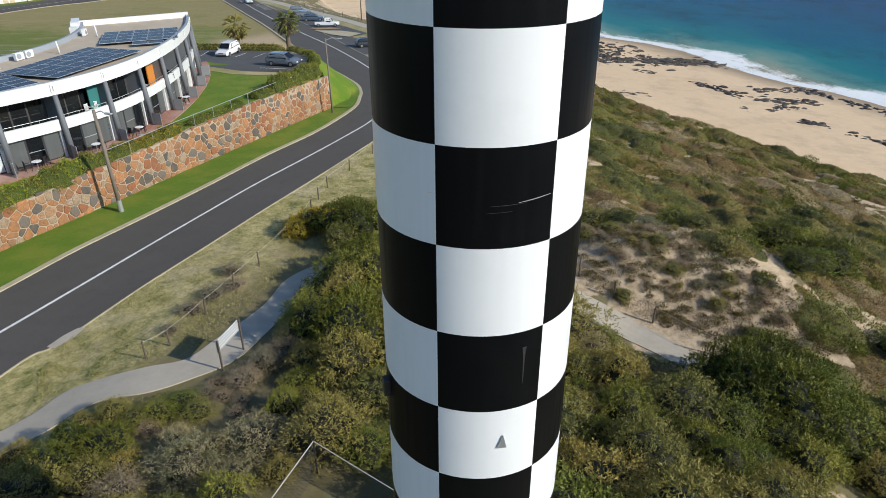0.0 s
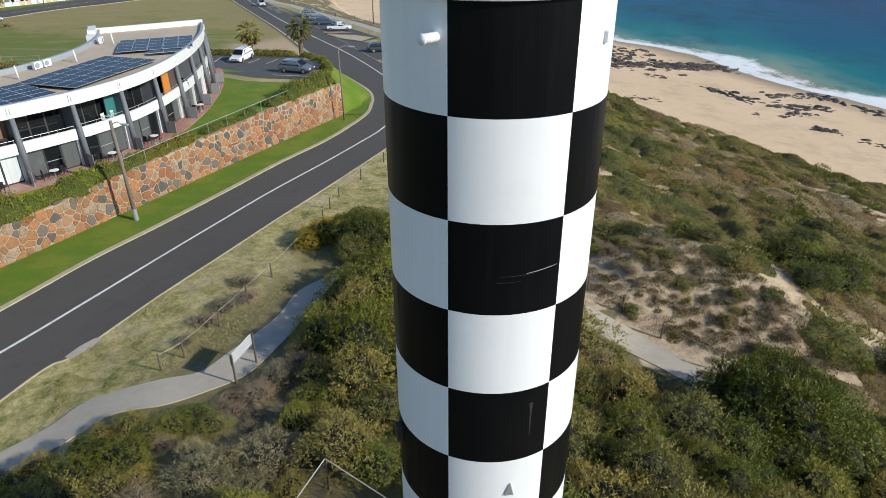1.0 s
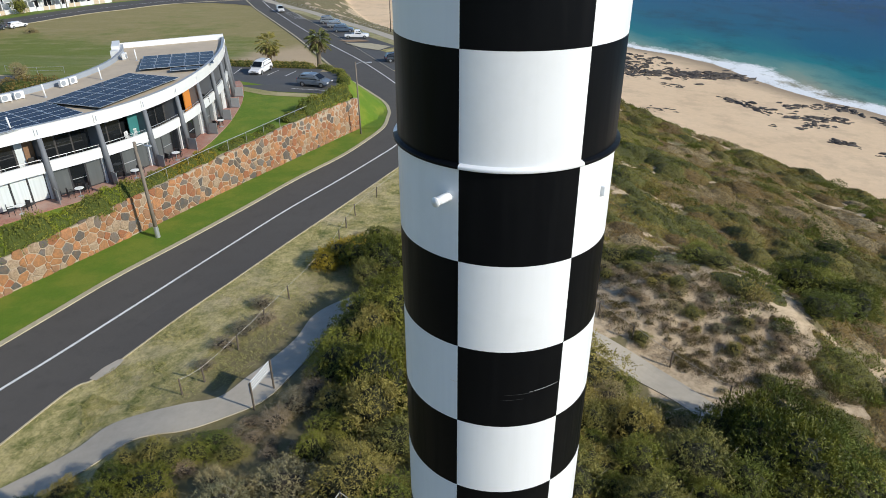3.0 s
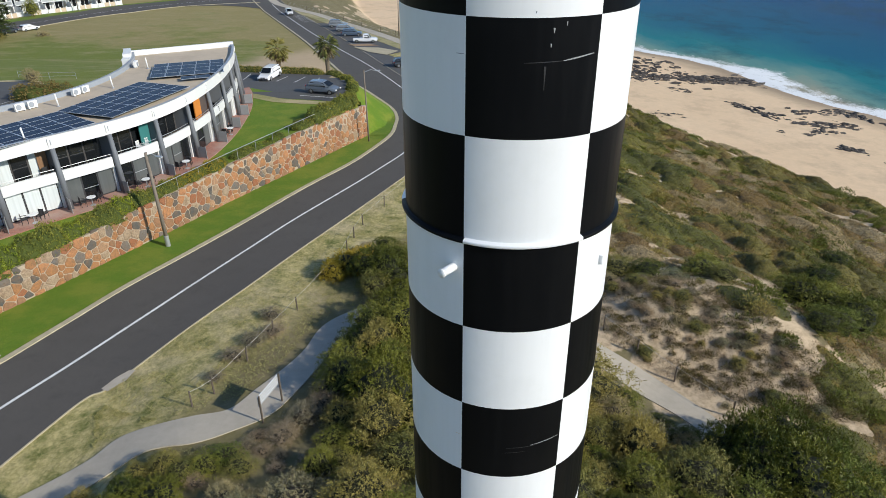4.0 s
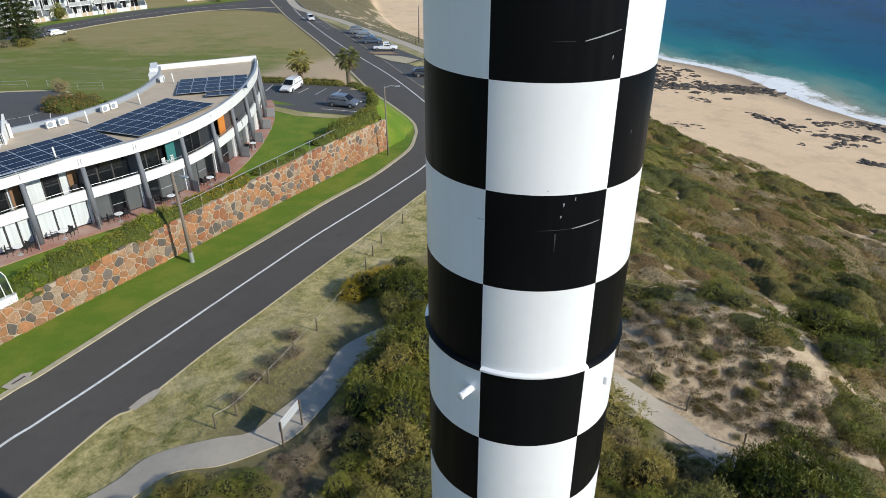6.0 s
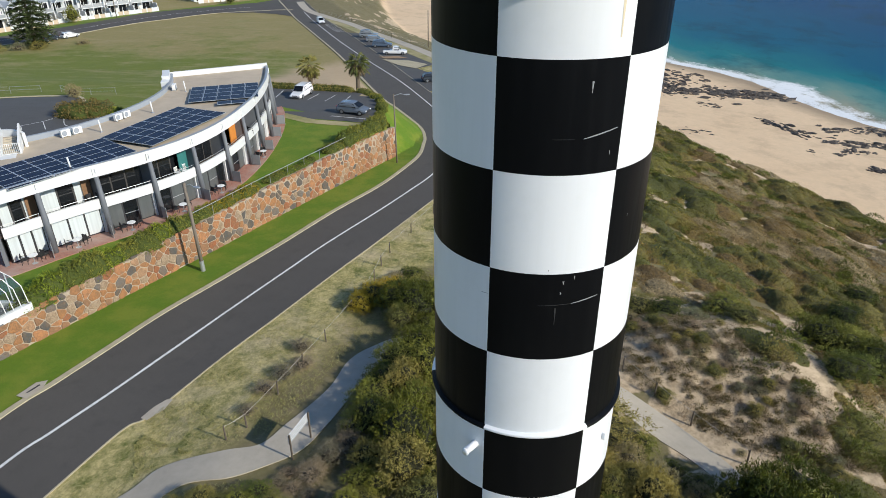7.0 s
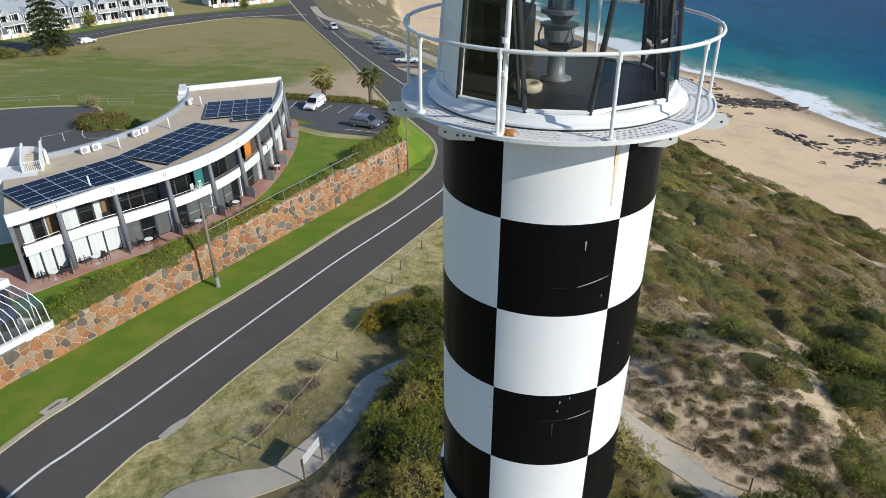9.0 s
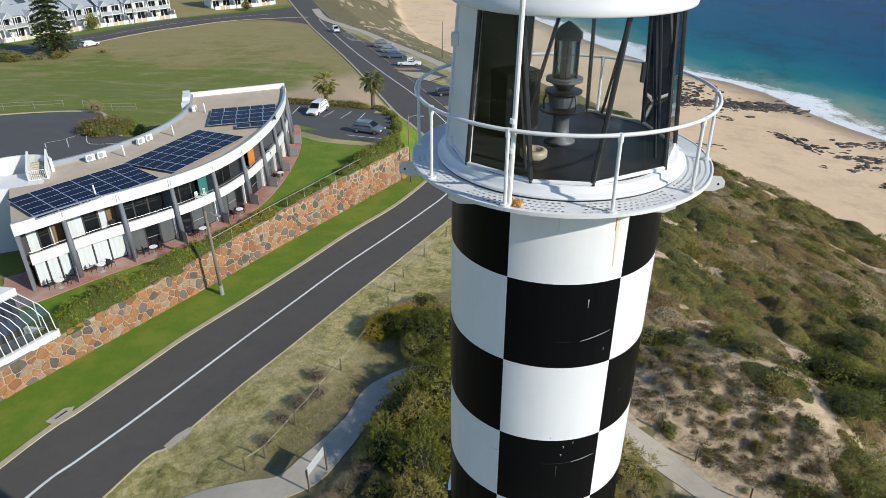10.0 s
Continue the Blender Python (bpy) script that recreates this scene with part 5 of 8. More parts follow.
def lobes_of(rng, radius, height, count):
    """Overlapping rounded boughs that make up a shrub: centres and radii."""
    out = [((0.0, 0.0, height * 0.55), radius * 0.52)]
    for k in range(count):
        a = 2.4 * k + rng.uniform(-0.5, 0.5)
        far = radius * rng.uniform(0.34, 0.74)
        r = radius * rng.uniform(0.20, 0.36)
        out.append(((far * math.cos(a), far * math.sin(a), height * (0.86 - 0.66 * (far / radius) ** 1.5) * rng.uniform(0.55, 1.08)), r))
    return out


def crown(rng, lobes, height, sprigs, per, leaf, thin, plume=0.26, droop=0.15, loose=0.45):
    """Sprigs of small leaves all over the boughs, each sprig pointing out and up."""
    C, R = np.array([c for c, r in lobes]), np.array([r for c, r in lobes])
    want = sprigs * 3
    k = rng.choice(len(R), want, p=R ** 2 / (R ** 2).sum())
    d = unit(rng.normal(size=(want, 3)) + np.array((0, 0, 0.35)))
    p = C[k] + d * (R[k] * rng.uniform(0.86, 1.10, want))[:, None]
    gap = np.linalg.norm(p[:, None] - C[None], axis=2) - 0.80 * R[None]
    gap[np.arange(want), k] = 1.0
    ok = np.nonzero((gap.min(1) > 0) & (p[:, 2] > 0.02 * height))[0][:sprigs]
    p, d = p[ok], d[ok]
    n = len(p)
    spray = unit(d + np.array((0, 0, 0.35)) + rng.normal(size=(n, 3)) * loose)
    long = plume * rng.uniform(0.5, 1.5, n)
    along = np.tile(np.linspace(0.0, 1.0, per), n)
    D, S = np.repeat(d, per, 0), np.repeat(spray, per, 0)
    at = np.repeat(p, per, 0) + S * (along * np.repeat(long, per))[:, None] + rng.normal(size=(n * per, 3)) * leaf * 0.25
    at[:, 2] -= droop * np.repeat(long, per) * along ** 2
    way = unit(S * 0.8 + rng.normal(size=(n * per, 3)) * 0.55 - np.array((0, 0, droop)))
    v, f = blades(at, way, D, leaf, leaf * thin, rng)
    return v, f, p


def stems(rng, at, r, count):
    """Stems from the ground into the crown."""
    bm = bmesh.new()
    for k in rng.choice(len(at), min(count, len(at)), replace=False):
        p = Vector(at[k])
        q = Vector((p.x * 0.45 + rng.normal() * 0.06, p.y * 0.45 + rng.normal() * 0.06, p.z * 0.5))
        rod(bm, (p.x * 0.08, p.y * 0.08, -0.15), q, r, 5, r * 0.7)
        rod(bm, q, p, r * 0.7, 4, r * 0.25)
    return bm


def shrub(name, label, seed, radius, height, boughs, sprigs, per, leaf, thin, mat, stem=8, twigs=0, **kw):
    """A shrub with stems, boughs and foliage, built once, hidden under the ground until copied."""
    rng = np.random.default_rng(seed)
    ob = thing(name, label, "shrub", pose(0, 0, -60), "coastal scrub")
    lobes = lobes_of(rng, radius, height, boughs)
    v, f, at = crown(rng, lobes, height, sprigs, per, leaf, thin, **kw)
    quads("foliage", v, f, mat, ob)
    tagged(part("stem", stems(rng, at, 0.022 * radius / 1.2, stem), M["bark"], ob), "tangle of dark stems", kind="stuff")
    dry = mat in (M["leaf_dead"], M["leaf_grey"])
    # inner body, coloured dark for the shade inside the shrub
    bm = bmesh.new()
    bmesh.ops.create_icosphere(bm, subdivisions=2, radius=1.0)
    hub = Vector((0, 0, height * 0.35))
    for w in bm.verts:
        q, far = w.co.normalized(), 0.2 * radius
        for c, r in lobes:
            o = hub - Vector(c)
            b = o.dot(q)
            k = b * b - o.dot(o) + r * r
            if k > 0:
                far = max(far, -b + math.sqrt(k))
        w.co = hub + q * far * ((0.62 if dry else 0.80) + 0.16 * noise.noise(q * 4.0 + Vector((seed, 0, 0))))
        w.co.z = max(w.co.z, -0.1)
    part("inner_thicket", bm, M["thicket_dry"] if dry else M["thicket_dark"] if mat is M["leaf_dark"] else M["thicket"], ob, "inner mass of twigs and leaves, gap shade painted dark", True)
    if twigs:
        bm = bmesh.new()
        for k in rng.choice(len(at), twigs):
            p = Vector(at[k])
            e = p + Vector((rng.normal() * 0.28, rng.normal() * 0.28, abs(rng.normal()) * 0.25 + 0.05)) * radius * 0.6
            rod(bm, p * 0.6, p, 0.008, 3, 0.006)
            rod(bm, p, e, 0.006, 3, 0.002)
        tagged(part("bare_twig", bm, M["twig"], ob), "bleached bare twigs", kind="stuff")
    return ob


KINDS = [
    shrub("coastal_wattle", "olive green coastal wattle shrub with drooping foliage", 11, 1.45, 1.6, 9, 760, 8, 0.105, 0.34, M["leaf_olive"], 5, 0, plume=0.36, droop=0.35),
    shrub("coastal_wattle", "dense green coastal wattle shrub", 12, 1.6, 1.8, 10, 900, 7, 0.105, 0.38, M["leaf_green"], 5, 0),
    shrub("saltbush", "grey-green saltbush with bleached twigs", 13, 1.25, 1.1, 8, 700, 7, 0.10, 0.28, M["leaf_grey"], 5, 20, loose=0.7),
    shrub("tea_tree", "dark green tea tree shrub with dense leaves", 14, 1.55, 1.8, 11, 900, 7, 0.095, 0.42, M["leaf_dark"], 5, 0, plume=0.20),
    shrub("coastal_wattle", "yellow-green coastal wattle shrub in bloom", 15, 1.25, 1.2, 8, 700, 7, 0.105, 0.38, M["leaf_yellow"], 5, 0),
    shrub("dead_scrub", "dry dead scrub bush with bare brown twigs", 16, 1.15, 0.85, 8, 560, 6, 0.14, 0.15, M["leaf_dead"], 6, 40, loose=0.9),
    shrub("coastal_wattle", "broad olive wattle shrub with pale tips", 17, 1.8, 1.5, 12, 900, 8, 0.105, 0.34, M["leaf_olive"], 5, 8, plume=0.36, droop=0.3),
    shrub("coastal_wattle", "bright green feathery wattle shrub", 18, 1.4, 1.5, 9, 800, 8, 0.105, 0.30, M["leaf_green"], 5, 6, plume=0.40, droop=0.4, loose=0.55),
]


PATH_PTS = np.array([list(((PATH_L(k / 150) + PATH_R(k / 150)) / 2)[:2]) for k in range(151)])
ROAD_PTS = np.array([list(ROAD_EAST(k / 150)[:2]) for k in range(151)])


def gap_to(pts, x, y):
    return float(np.sqrt(((pts - np.array((x, y))) ** 2).sum(1).min()))


def plant(kind, x, y, size, tall=1.0):
    m = pose(x, y, land(x, y) - 0.04, random.uniform(-5, 5), random.uniform(-5, 5), random.uniform(0, 360))
    ob = copy_thing(KINDS[kind], m)
    ob.scale = (size, size, size * tall)
    return ob


def scatter_near():
    """Tall scrub round the foot of the tower and along the path."""
    rnd = random.Random(5)
    spots = []

    def free(x, y, r):
        return all((x - a) ** 2 + (y - b) ** 2 > (0.60 * (r + c)) ** 2 for a, b, c in spots)

    def add(kind, x, y, size, tall=1.0):
        spots.append((x, y, size * 1.3))
        plant(kind, x, y, size, tall)

    # set pieces
    for kind, x, y, size, tall in ((3, 25.6, 30.6, 1.1, .8), (1, 27.2, 31.8, 1.2, .8), (3, 28.0, 29.4, 1.1, .8), (3, 24.0, 43.4, 1.4, .9), (1, 25.6, 42.4, 1.5, .9), (3, 26.8, 40.9, 1.5, 1.0), (3, 28.2, 42.4, 1.4, .9), (1, 27.4, 44.2, 1.3, .9), (3, 29.6, 51.2, 1.2, .8), (0, 18.2, 43.2, 1.0, .7), (1, 17.4, 45.6, 1.1, .7), (3, 33.6, 56.4, 1.2, .7), (3, 22.8, 37.6, 1.0, .8), (1, 24.4, 38.6, 1.1, .8), (3, 12.6, 43.6, 1.0, .6), (6, 10.8, 44.4, 1.1, .6), (3, 9.2, 45.4, 1.0, .7), (2, 14.4, 42.8, .9, .6), (4, -10.4, 42.4, 1.1, 0.9), (4, -9.6, 43.6, 1.25, 0.9), (4, -8.4, 44.9, 1.1, 0.9), (2, -8.4, 47.0, .9, .7), (3, -7.2, 47.6, .8, .7), (3, -7.2, 42.0, 1.3, 1.1), (5, -13.6, 33.2, .9, 0.6), (5, -14.3, 31.6, .8, 0.6), (5, -12.7, 34.4, .8, 0.6), (5, -14.6, 29.4, 0.6, 0.6),
                                   (5, -13.4, 36.5, .8, .8), (7, 8.5, 29.4, 0.75, 1.1), (3, 10.1, 28.0, 0.6, 0.6), (3, 11.2, 27.0, 0.65, 0.65), (3, 12.6, 25.5, 1.0, 1.3), (3, 13.8, 26.0, 1.15, 1.55), (3, 15.6, 26.2, 1.25, 1.45), (3, 17.3, 25.4, 1.25, 1.3), (3, 13.9, 24.5, 1.25, 1.4), (3, 15.3, 25.0, 1.15, 1.4), (3, 15.2, 23.0, 1.5, 1.3), (1, 17.0, 24.0, 1.35, 1.2), (3, 13.4, 22.9, 1.2, 1.1), (1, 16.8, 22.3, 1.3, 1.1), (3, 14.4, 21.6, 1.2, .9), (1, 18.5, 22.9, 1.25, 1.0), (3, 18.7, 21.7, 1.0, .8), (1, 19.2, 24.3, 1.1, .8),
                                   (1, -7.0, 30.6, 1.1, 0.8), (3, -6.6, 32.4, 1.1, 0.85), (1, -6.2, 34.4, 1.2, 0.95), (3, -5.1, 35.6, 1.3, 1.05), (1, -3.7, 36.3, 1.3, 1.1), (0, -5.4, 31.6, 1.2, 1.2), (1, -3.8, 33.4, 1.4, 1.2), (3, -2.0, 35.4, 1.3, 1.2), (1, -7.0, 28.6, 1.0, 1.1), (3, -6.0, 41.4, 1.3, 1.2), (1, -4.2, 42.2, 1.3, 1.1),
                                   (5, -8.6, 25.6, 1.0, 0.9), (5, -9.2, 24.2, 0.9, 0.8), (5, -7.8, 26.6, 0.9, 0.9), (2, -7.6, 29.2, 0.8, 1.0), (2, -8.0, 27.8, .7, .9)):
        add(kind, x, y, size, tall)
    # small dry bushes on the bank above the path
    for k in range(120):
        x = rnd.uniform(6.5, 20)
        y = 36.6 - (x - 14.4) * 0.85 + rnd.gauss(0.5, 2.8)
        size = rnd.choice((0.2, 0.3, 0.4, 0.5))
        if gap_to(PATH_PTS, x, y) > 1.4 + 1.1 * size:
            plant(rnd.choice((2, 5, 5, 0, 2, 5)), x, y, size, rnd.uniform(0.6, 1.0))
    tries = 0
    while tries < 6500:
        tries += 1
        x, y = rnd.uniform(-22, 24), rnd.uniform(13.5, 46)
        dpath = gap_to(PATH_PTS, x, y)
        edge = 1.55 if y > 26 else 2.0
        if math.hypot(x - TX, y - TY) < 3.0 or math.hypot(x + 4.4, y - 16.4) < 2.4 or (x - 16.8) ** 2 / 9 + (y - 17.6) ** 2 / 6 < 1:
            continue
        # south side of the path and the thicket between path and tower
        inside = y < np.interp(x, (-22, -17.5, -15, -12, -10.5, -9.2, -8.3, -7, -4, 0, 4, 7.5, 10, 13, 15, 20, 24), (16, 20.5, 22.4, 23.2, 25, 27.2, 31.5, 35.2, 36.5, 36, 34.5, 31.5, 28.8, 26.5, 25.0, 24.5, 24.5))
        beyond = (-8.5 < x < 6 and 39.5 < y < 46 and x > -8.5 + (46 - y) * 0.1)
        if not (inside or beyond) or dpath < edge:
            continue
        k = rnd.random()
        n = noise.noise(Vector((x * 0.16, y * 0.16, 0.5)))
        west = x < -3
        if west:
            kind = (2 if n > 0.44 else 5 if n > 0.10 and k < 0.14 else 6 if k < 0.30 else 1 if k < 0.55 else 3 if k < 0.68 else 0) if y < 30 else (1 if k < 0.45 else 0 if k < 0.7 else 3)
        else:
            kind = (3 if k < 0.6 else 1) if x > 13 and y > 21.5 else (7 if k < 0.6 else 6) if n > 0.12 else (0 if k < 0.40 else 6 if k < 0.66 else 1 if k < 0.76 else 2 if k < 0.92 else 5)
        size = rnd.choice((0.6, 0.8, 1.0, 1.2, 1.45)) * rnd.uniform(0.9, 1.1)
        if y > 26 and x > -9:
            size *= 1.15
        tall = rnd.uniform(0.55, 1.4) if x < 4 else rnd.uniform(0.85, 1.5)
        if ((x + 8.7) / 2.2) ** 2 + ((y - 23.5) / 1.6) ** 2 < 1:
            kind, size, tall = 5, 0.5, 0.6
        if -14 < x < -7 and 19.5 < y < 26.5 and dpath < 4.2:
            size, tall = min(size, 0.6), min(tall, 0.65)
        room = dpath - 0.9
        if y < 26 or x > 4:
            tall = min(tall, room * (0.75 if x < 4 else 0.65) / (1.7 * size))
            if tall < 0.35 or room < (1.9 if x < -12 else 1.25) * size:
                continue
        if not free(x, y, size * 1.3):
            continue
        add(kind, x, y, size, tall)
    return spots


SPOTS = scatter_near()


def low_scrub(name, label, mat, seed, want, test, leaf, per, rad, tall, thin=0.30):
    """Low dune plants, too many to count: loose domes of leaves in one mesh."""
    rng = np.random.default_rng(seed)
    V, F, n0, made, tries = [], [], 0, 0, 0
    while made < want and tries < want * 30:
        tries += 1
        x, y = rng.uniform(-6, 74), 30 + 112 * rng.random() ** 1.35
        q = test(x, y, rng)
        if not q:
            continue
        r = rng.uniform(*rad) * q
        h = r * rng.uniform(*tall)
        sx, z = rng.uniform(0.6, 1.25), land(x, y) - 0.05
        n = int(per * 2.2 * (0.6 + 0.6 * rng.random()))
        u, w = rng.uniform(0, 2 * math.pi, n), np.sqrt(rng.random(n))
        d = np.stack((np.cos(u) * w, np.sin(u) * w, np.sqrt(np.maximum(1 - w * w, 0)) * rng.uniform(0.5, 1.0, n)), 1)
        at = d * np.array((r, r * sx, h)) + np.array((x, y, z))
        way = unit(d + rng.normal(size=(n, 3)) * 0.55 + np.array((0, 0, 0.4)))
        k = 0.7 + 0.006 * y
        v, f = blades(at, way, d, leaf * 0.8 * k, leaf * thin * k, rng)
        V.append(v)
        F.append(f + n0)
        n0 += len(v)
        made += 1
    ob = quads(name, np.concatenate(V), np.concatenate(F), mat)
    return tagged(ob, label, "scrub", kind="stuff")


def on_dune(x, y):
    top, toe = table(y, DUNE_TOP), table(y, DUNE_TOE)
    if not (top + 1 < x < toe - 0.3) or gap_to(ROAD_PTS, x, y) < 7.0 or gap_to(PATH_PTS, x, y) < 1.6:
        return 0.0
    if y < 46 and x < np.interp(y, (24, 28, 30, 33, 40, 46), (22, 20.5, 17.5, 10, 7, 5)) + 3.0 * noise.noise(Vector((x * 0.35, y * 0.35, 3.0))):
        return 0.0
    return 1.0


def cover(low, high, keep=1.0, sx=0.0):
    def test(x, y, rng):
        if not on_dune(x, y) or rng.random() > keep:
            return 0.0
        b = bare(x, y)
        patch = noise.noise(Vector((x * 0.10 + sx, y * 0.075, 5.5 + sx)))
        return 1.0 if b < 0.27 and low < patch < high else 0.0
    return test


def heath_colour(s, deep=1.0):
    """Cushions of olive, green, brown and bleached heath, each its own tone; deep scales brightness."""
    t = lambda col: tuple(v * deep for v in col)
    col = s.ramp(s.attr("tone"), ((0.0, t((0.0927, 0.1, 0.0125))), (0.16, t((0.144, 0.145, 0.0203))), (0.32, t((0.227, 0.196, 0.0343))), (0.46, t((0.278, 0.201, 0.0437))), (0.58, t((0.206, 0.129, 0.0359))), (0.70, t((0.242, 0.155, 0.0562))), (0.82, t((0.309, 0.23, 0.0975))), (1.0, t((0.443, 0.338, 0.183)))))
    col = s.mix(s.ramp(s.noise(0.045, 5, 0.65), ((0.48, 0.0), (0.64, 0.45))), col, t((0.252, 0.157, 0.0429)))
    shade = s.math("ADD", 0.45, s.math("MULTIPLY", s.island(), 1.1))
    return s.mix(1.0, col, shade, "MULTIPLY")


def heath_material(name, leaf):
    s = Shade(name, 0.8)
    if leaf:
        col = heath_colour(s, 1.12)
        s.base(col)
        thin_leaf(s, col, 0.2)
    else:
        # same colours darkened: shade between the leaves painted into the mat
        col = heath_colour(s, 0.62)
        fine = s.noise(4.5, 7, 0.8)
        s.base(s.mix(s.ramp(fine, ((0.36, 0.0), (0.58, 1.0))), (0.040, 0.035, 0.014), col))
        s.bump(fine, 0.9, 0.14)
    return s.m


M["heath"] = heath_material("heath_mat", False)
M["heath_leaf"] = heath_material("heath_leaf", True)


def heath_cushions(rng):
    """Rounded plants of the heath: place, radius, height and tone, flattened and drawn out along the dune."""
    out = []
    while len(out) < 5200:
        x, y = rng.uniform(-6, 78), 24 + 122 * rng.random() ** 1.15
        if not on_dune(x, y):
            continue
        u, w = 0.5 * x - 0.87 * y, 0.87 * x + 0.5 * y
        r = 0.45 + 1.25 * rng.random() ** 2.0 + 0.004 * y
        b = bare(x, y)
        if b > 0.17 or (b > 0.04 and r > 0.9):
            continue
        patch = noise.noise(Vector((u * 0.05, w * 0.10, 5.5))) + 0.6 * noise.noise(Vector((u * 0.16, w * 0.26, 1.5)))
        tone = min(max(0.45 + 0.85 * patch + rng.normal() * 0.20 + 0.20 * max(b, 0), 0.0), 1.0)
        out.append((x, y, r, r * rng.uniform(0.20, 0.55) * (1.25 if tone < 0.3 else 0.8), tone, rng.uniform(0.55, 0.95)))
    return out


def build_heath():
    """The low heath that covers the dune: cushions grown together, with gaps of bare sand."""
    step = 0.32
    x0, y0, nx, ny = -8.0, 23.0, int(86 / 0.32), int(124 / 0.32)
    rng = np.random.default_rng(77)
    gx, gy = np.meshgrid(x0 + step * np.arange(nx), y0 + step * np.arange(ny))
    gx, gy = gx + rng.uniform(-0.1, 0.1, gx.shape), gy + rng.uniform(-0.1, 0.1, gy.shape)
    rise, tone = np.zeros((ny, nx)), np.full((ny, nx), 0.5)
    for x, y, r, h, c, flat in heath_cushions(rng):
        reach = r * 1.25
        i0, i1 = max(int((x - reach - x0) / step), 0), min(int((x + reach - x0) / step) + 2, nx)
        j0, j1 = max(int((y - reach - y0) / step), 0), min(int((y + reach - y0) / step) + 2, ny)
        if i1 <= i0 or j1 <= j0:
            continue
        dx, dy = gx[j0:j1, i0:i1] - x, gy[j0:j1, i0:i1] - y
        u, w = (0.5 * dx - 0.87 * dy) * 0.85, (0.87 * dx + 0.5 * dy) / flat
        k = np.sqrt(np.maximum(1.0 - (u * u + w * w) / (r * r), 0.0)) * h
        k = k * rng.uniform(0.86, 1.14, k.shape)
        over = k > rise[j0:j1, i0:i1]
        rise[j0:j1, i0:i1][over] = k[over]
        tone[j0:j1, i0:i1][over] = c
    co = np.zeros((nx * ny, 3))
    rise, tone = rise.ravel(), tone.ravel()
    for k, (x, y) in enumerate(zip(gx.ravel(), gy.ravel())):
        co[k] = (x, y, land(x, y) - 0.10 + rise[k])
    idx = np.arange(nx * ny).reshape(ny, nx)
    f = np.stack((idx[:-1, :-1], idx[:-1, 1:], idx[1:, 1:], idx[1:, :-1]), -1).reshape(-1, 4)
    f = f[rise[f].max(1) > 0.04]
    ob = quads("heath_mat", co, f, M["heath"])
    ob.data.attributes.new("tone", "FLOAT", "POINT").data.foreach_set("value", tone.astype(np.float32))
    ob.data.polygons.foreach_set("use_smooth", [True] * len(ob.data.polygons))
    tagged(ob, "low cushions of olive and brown heath over the dune, darkened as gap shade", "scrub", kind="stuff")
    # leaves on the cushions, fewer with distance, each facing away from its cushion
    g = (rise[f].mean(1) > 0.05) * (60.0 / (10.0 + co[f][:, 0, 1])) ** 1.3
    pick = rng.choice(len(f), 330000, p=g / g.sum())
    s, t = rng.random((2, len(pick), 1))
    q = co[f[pick]]
    at = (q[:, 0] * (1 - s) + q[:, 1] * s) * (1 - t) + (q[:, 3] * (1 - s) + q[:, 2] * s) * t
    face = unit(np.cross(q[:, 1] - q[:, 0], q[:, 3] - q[:, 0]))
    way = unit(face * 0.7 + np.array((0.0, 0.0, 0.4)) + rng.normal(size=(len(at), 3)) * 0.55)
    far = (0.70 + 0.006 * at[:, 1])
    v, fl = blades(at - way * 0.05, way, face + np.array((0, 0, 0.3)), 0.17 * far, 0.075 * far, rng)
    leaf = quads("heath_leaves", v, fl, M["heath_leaf"])
    leaf.data.attributes.new("tone", "FLOAT", "POINT").data.foreach_set("value", np.repeat(tone[f[pick][:, 0]], 3).astype(np.float32))
    tagged(leaf, "fine leaves and stalks of the dune heath", "scrub", kind="stuff")


build_heath()
low_scrub("dune_scrub", "olive dune shrubs standing over the heath", M["leaf_olive"], 21, 330, cover(-0.9, 0.10, 1.0), 0.24, 110, (0.5, 1.2), (0.45, 0.8))
low_scrub("dune_scrub", "green dune shrubs standing over the heath", M["leaf_green"], 22, 330, cover(0.06, 0.9, 1.0), 0.24, 110, (0.5, 1.3), (0.45, 0.8))
low_scrub("dune_scrub", "brown dry dune heath bushes", M["leaf_brown"], 23, 260, cover(0.10, 0.9, 1.0, 3.0), 0.23, 90, (0.4, 1.1), (0.4, 0.7))
low_scrub("dune_scrub", "dark green dune shrubs", M["leaf_dark"], 25, 330, cover(0.10, 0.9, 1.0, 9.0), 0.22, 130, (0.5, 1.5), (0.5, 0.85))
low_scrub("dune_scrub", "brown tufts among bleached sticks on the bank by the path", M["leaf_brown"], 27, 480, lambda x, y, r: on_dune(x, y) * (0.8 if abs(x + y - 50.0) < 6 and 5 < x < 27 else 0.0), 0.18, 60, (0.25, 0.7), (0.4, 0.8), 0.2)
low_scrub("dead_scrub", "bleached sticks and litter on the bank by the path", M["leaf_dead"], 28, 480, lambda x, y, r: on_dune(x, y) * (0.8 if abs(x + y - 50.0) < 7 and 5 < x < 27 else 0.0), 0.22, 46, (0.3, 0.9), (0.15, 0.4), 0.11)
low_scrub("dead_scrub", "bleached dead scrub on bare sand", M["leaf_dead"], 26, 700, lambda x, y, r: on_dune(x, y) * (0.7 if bare(x, y) > 0.10 and y < 66 else 0.0), 0.22, 40, (0.3, 0.9), (0.2, 0.5), 0.11)


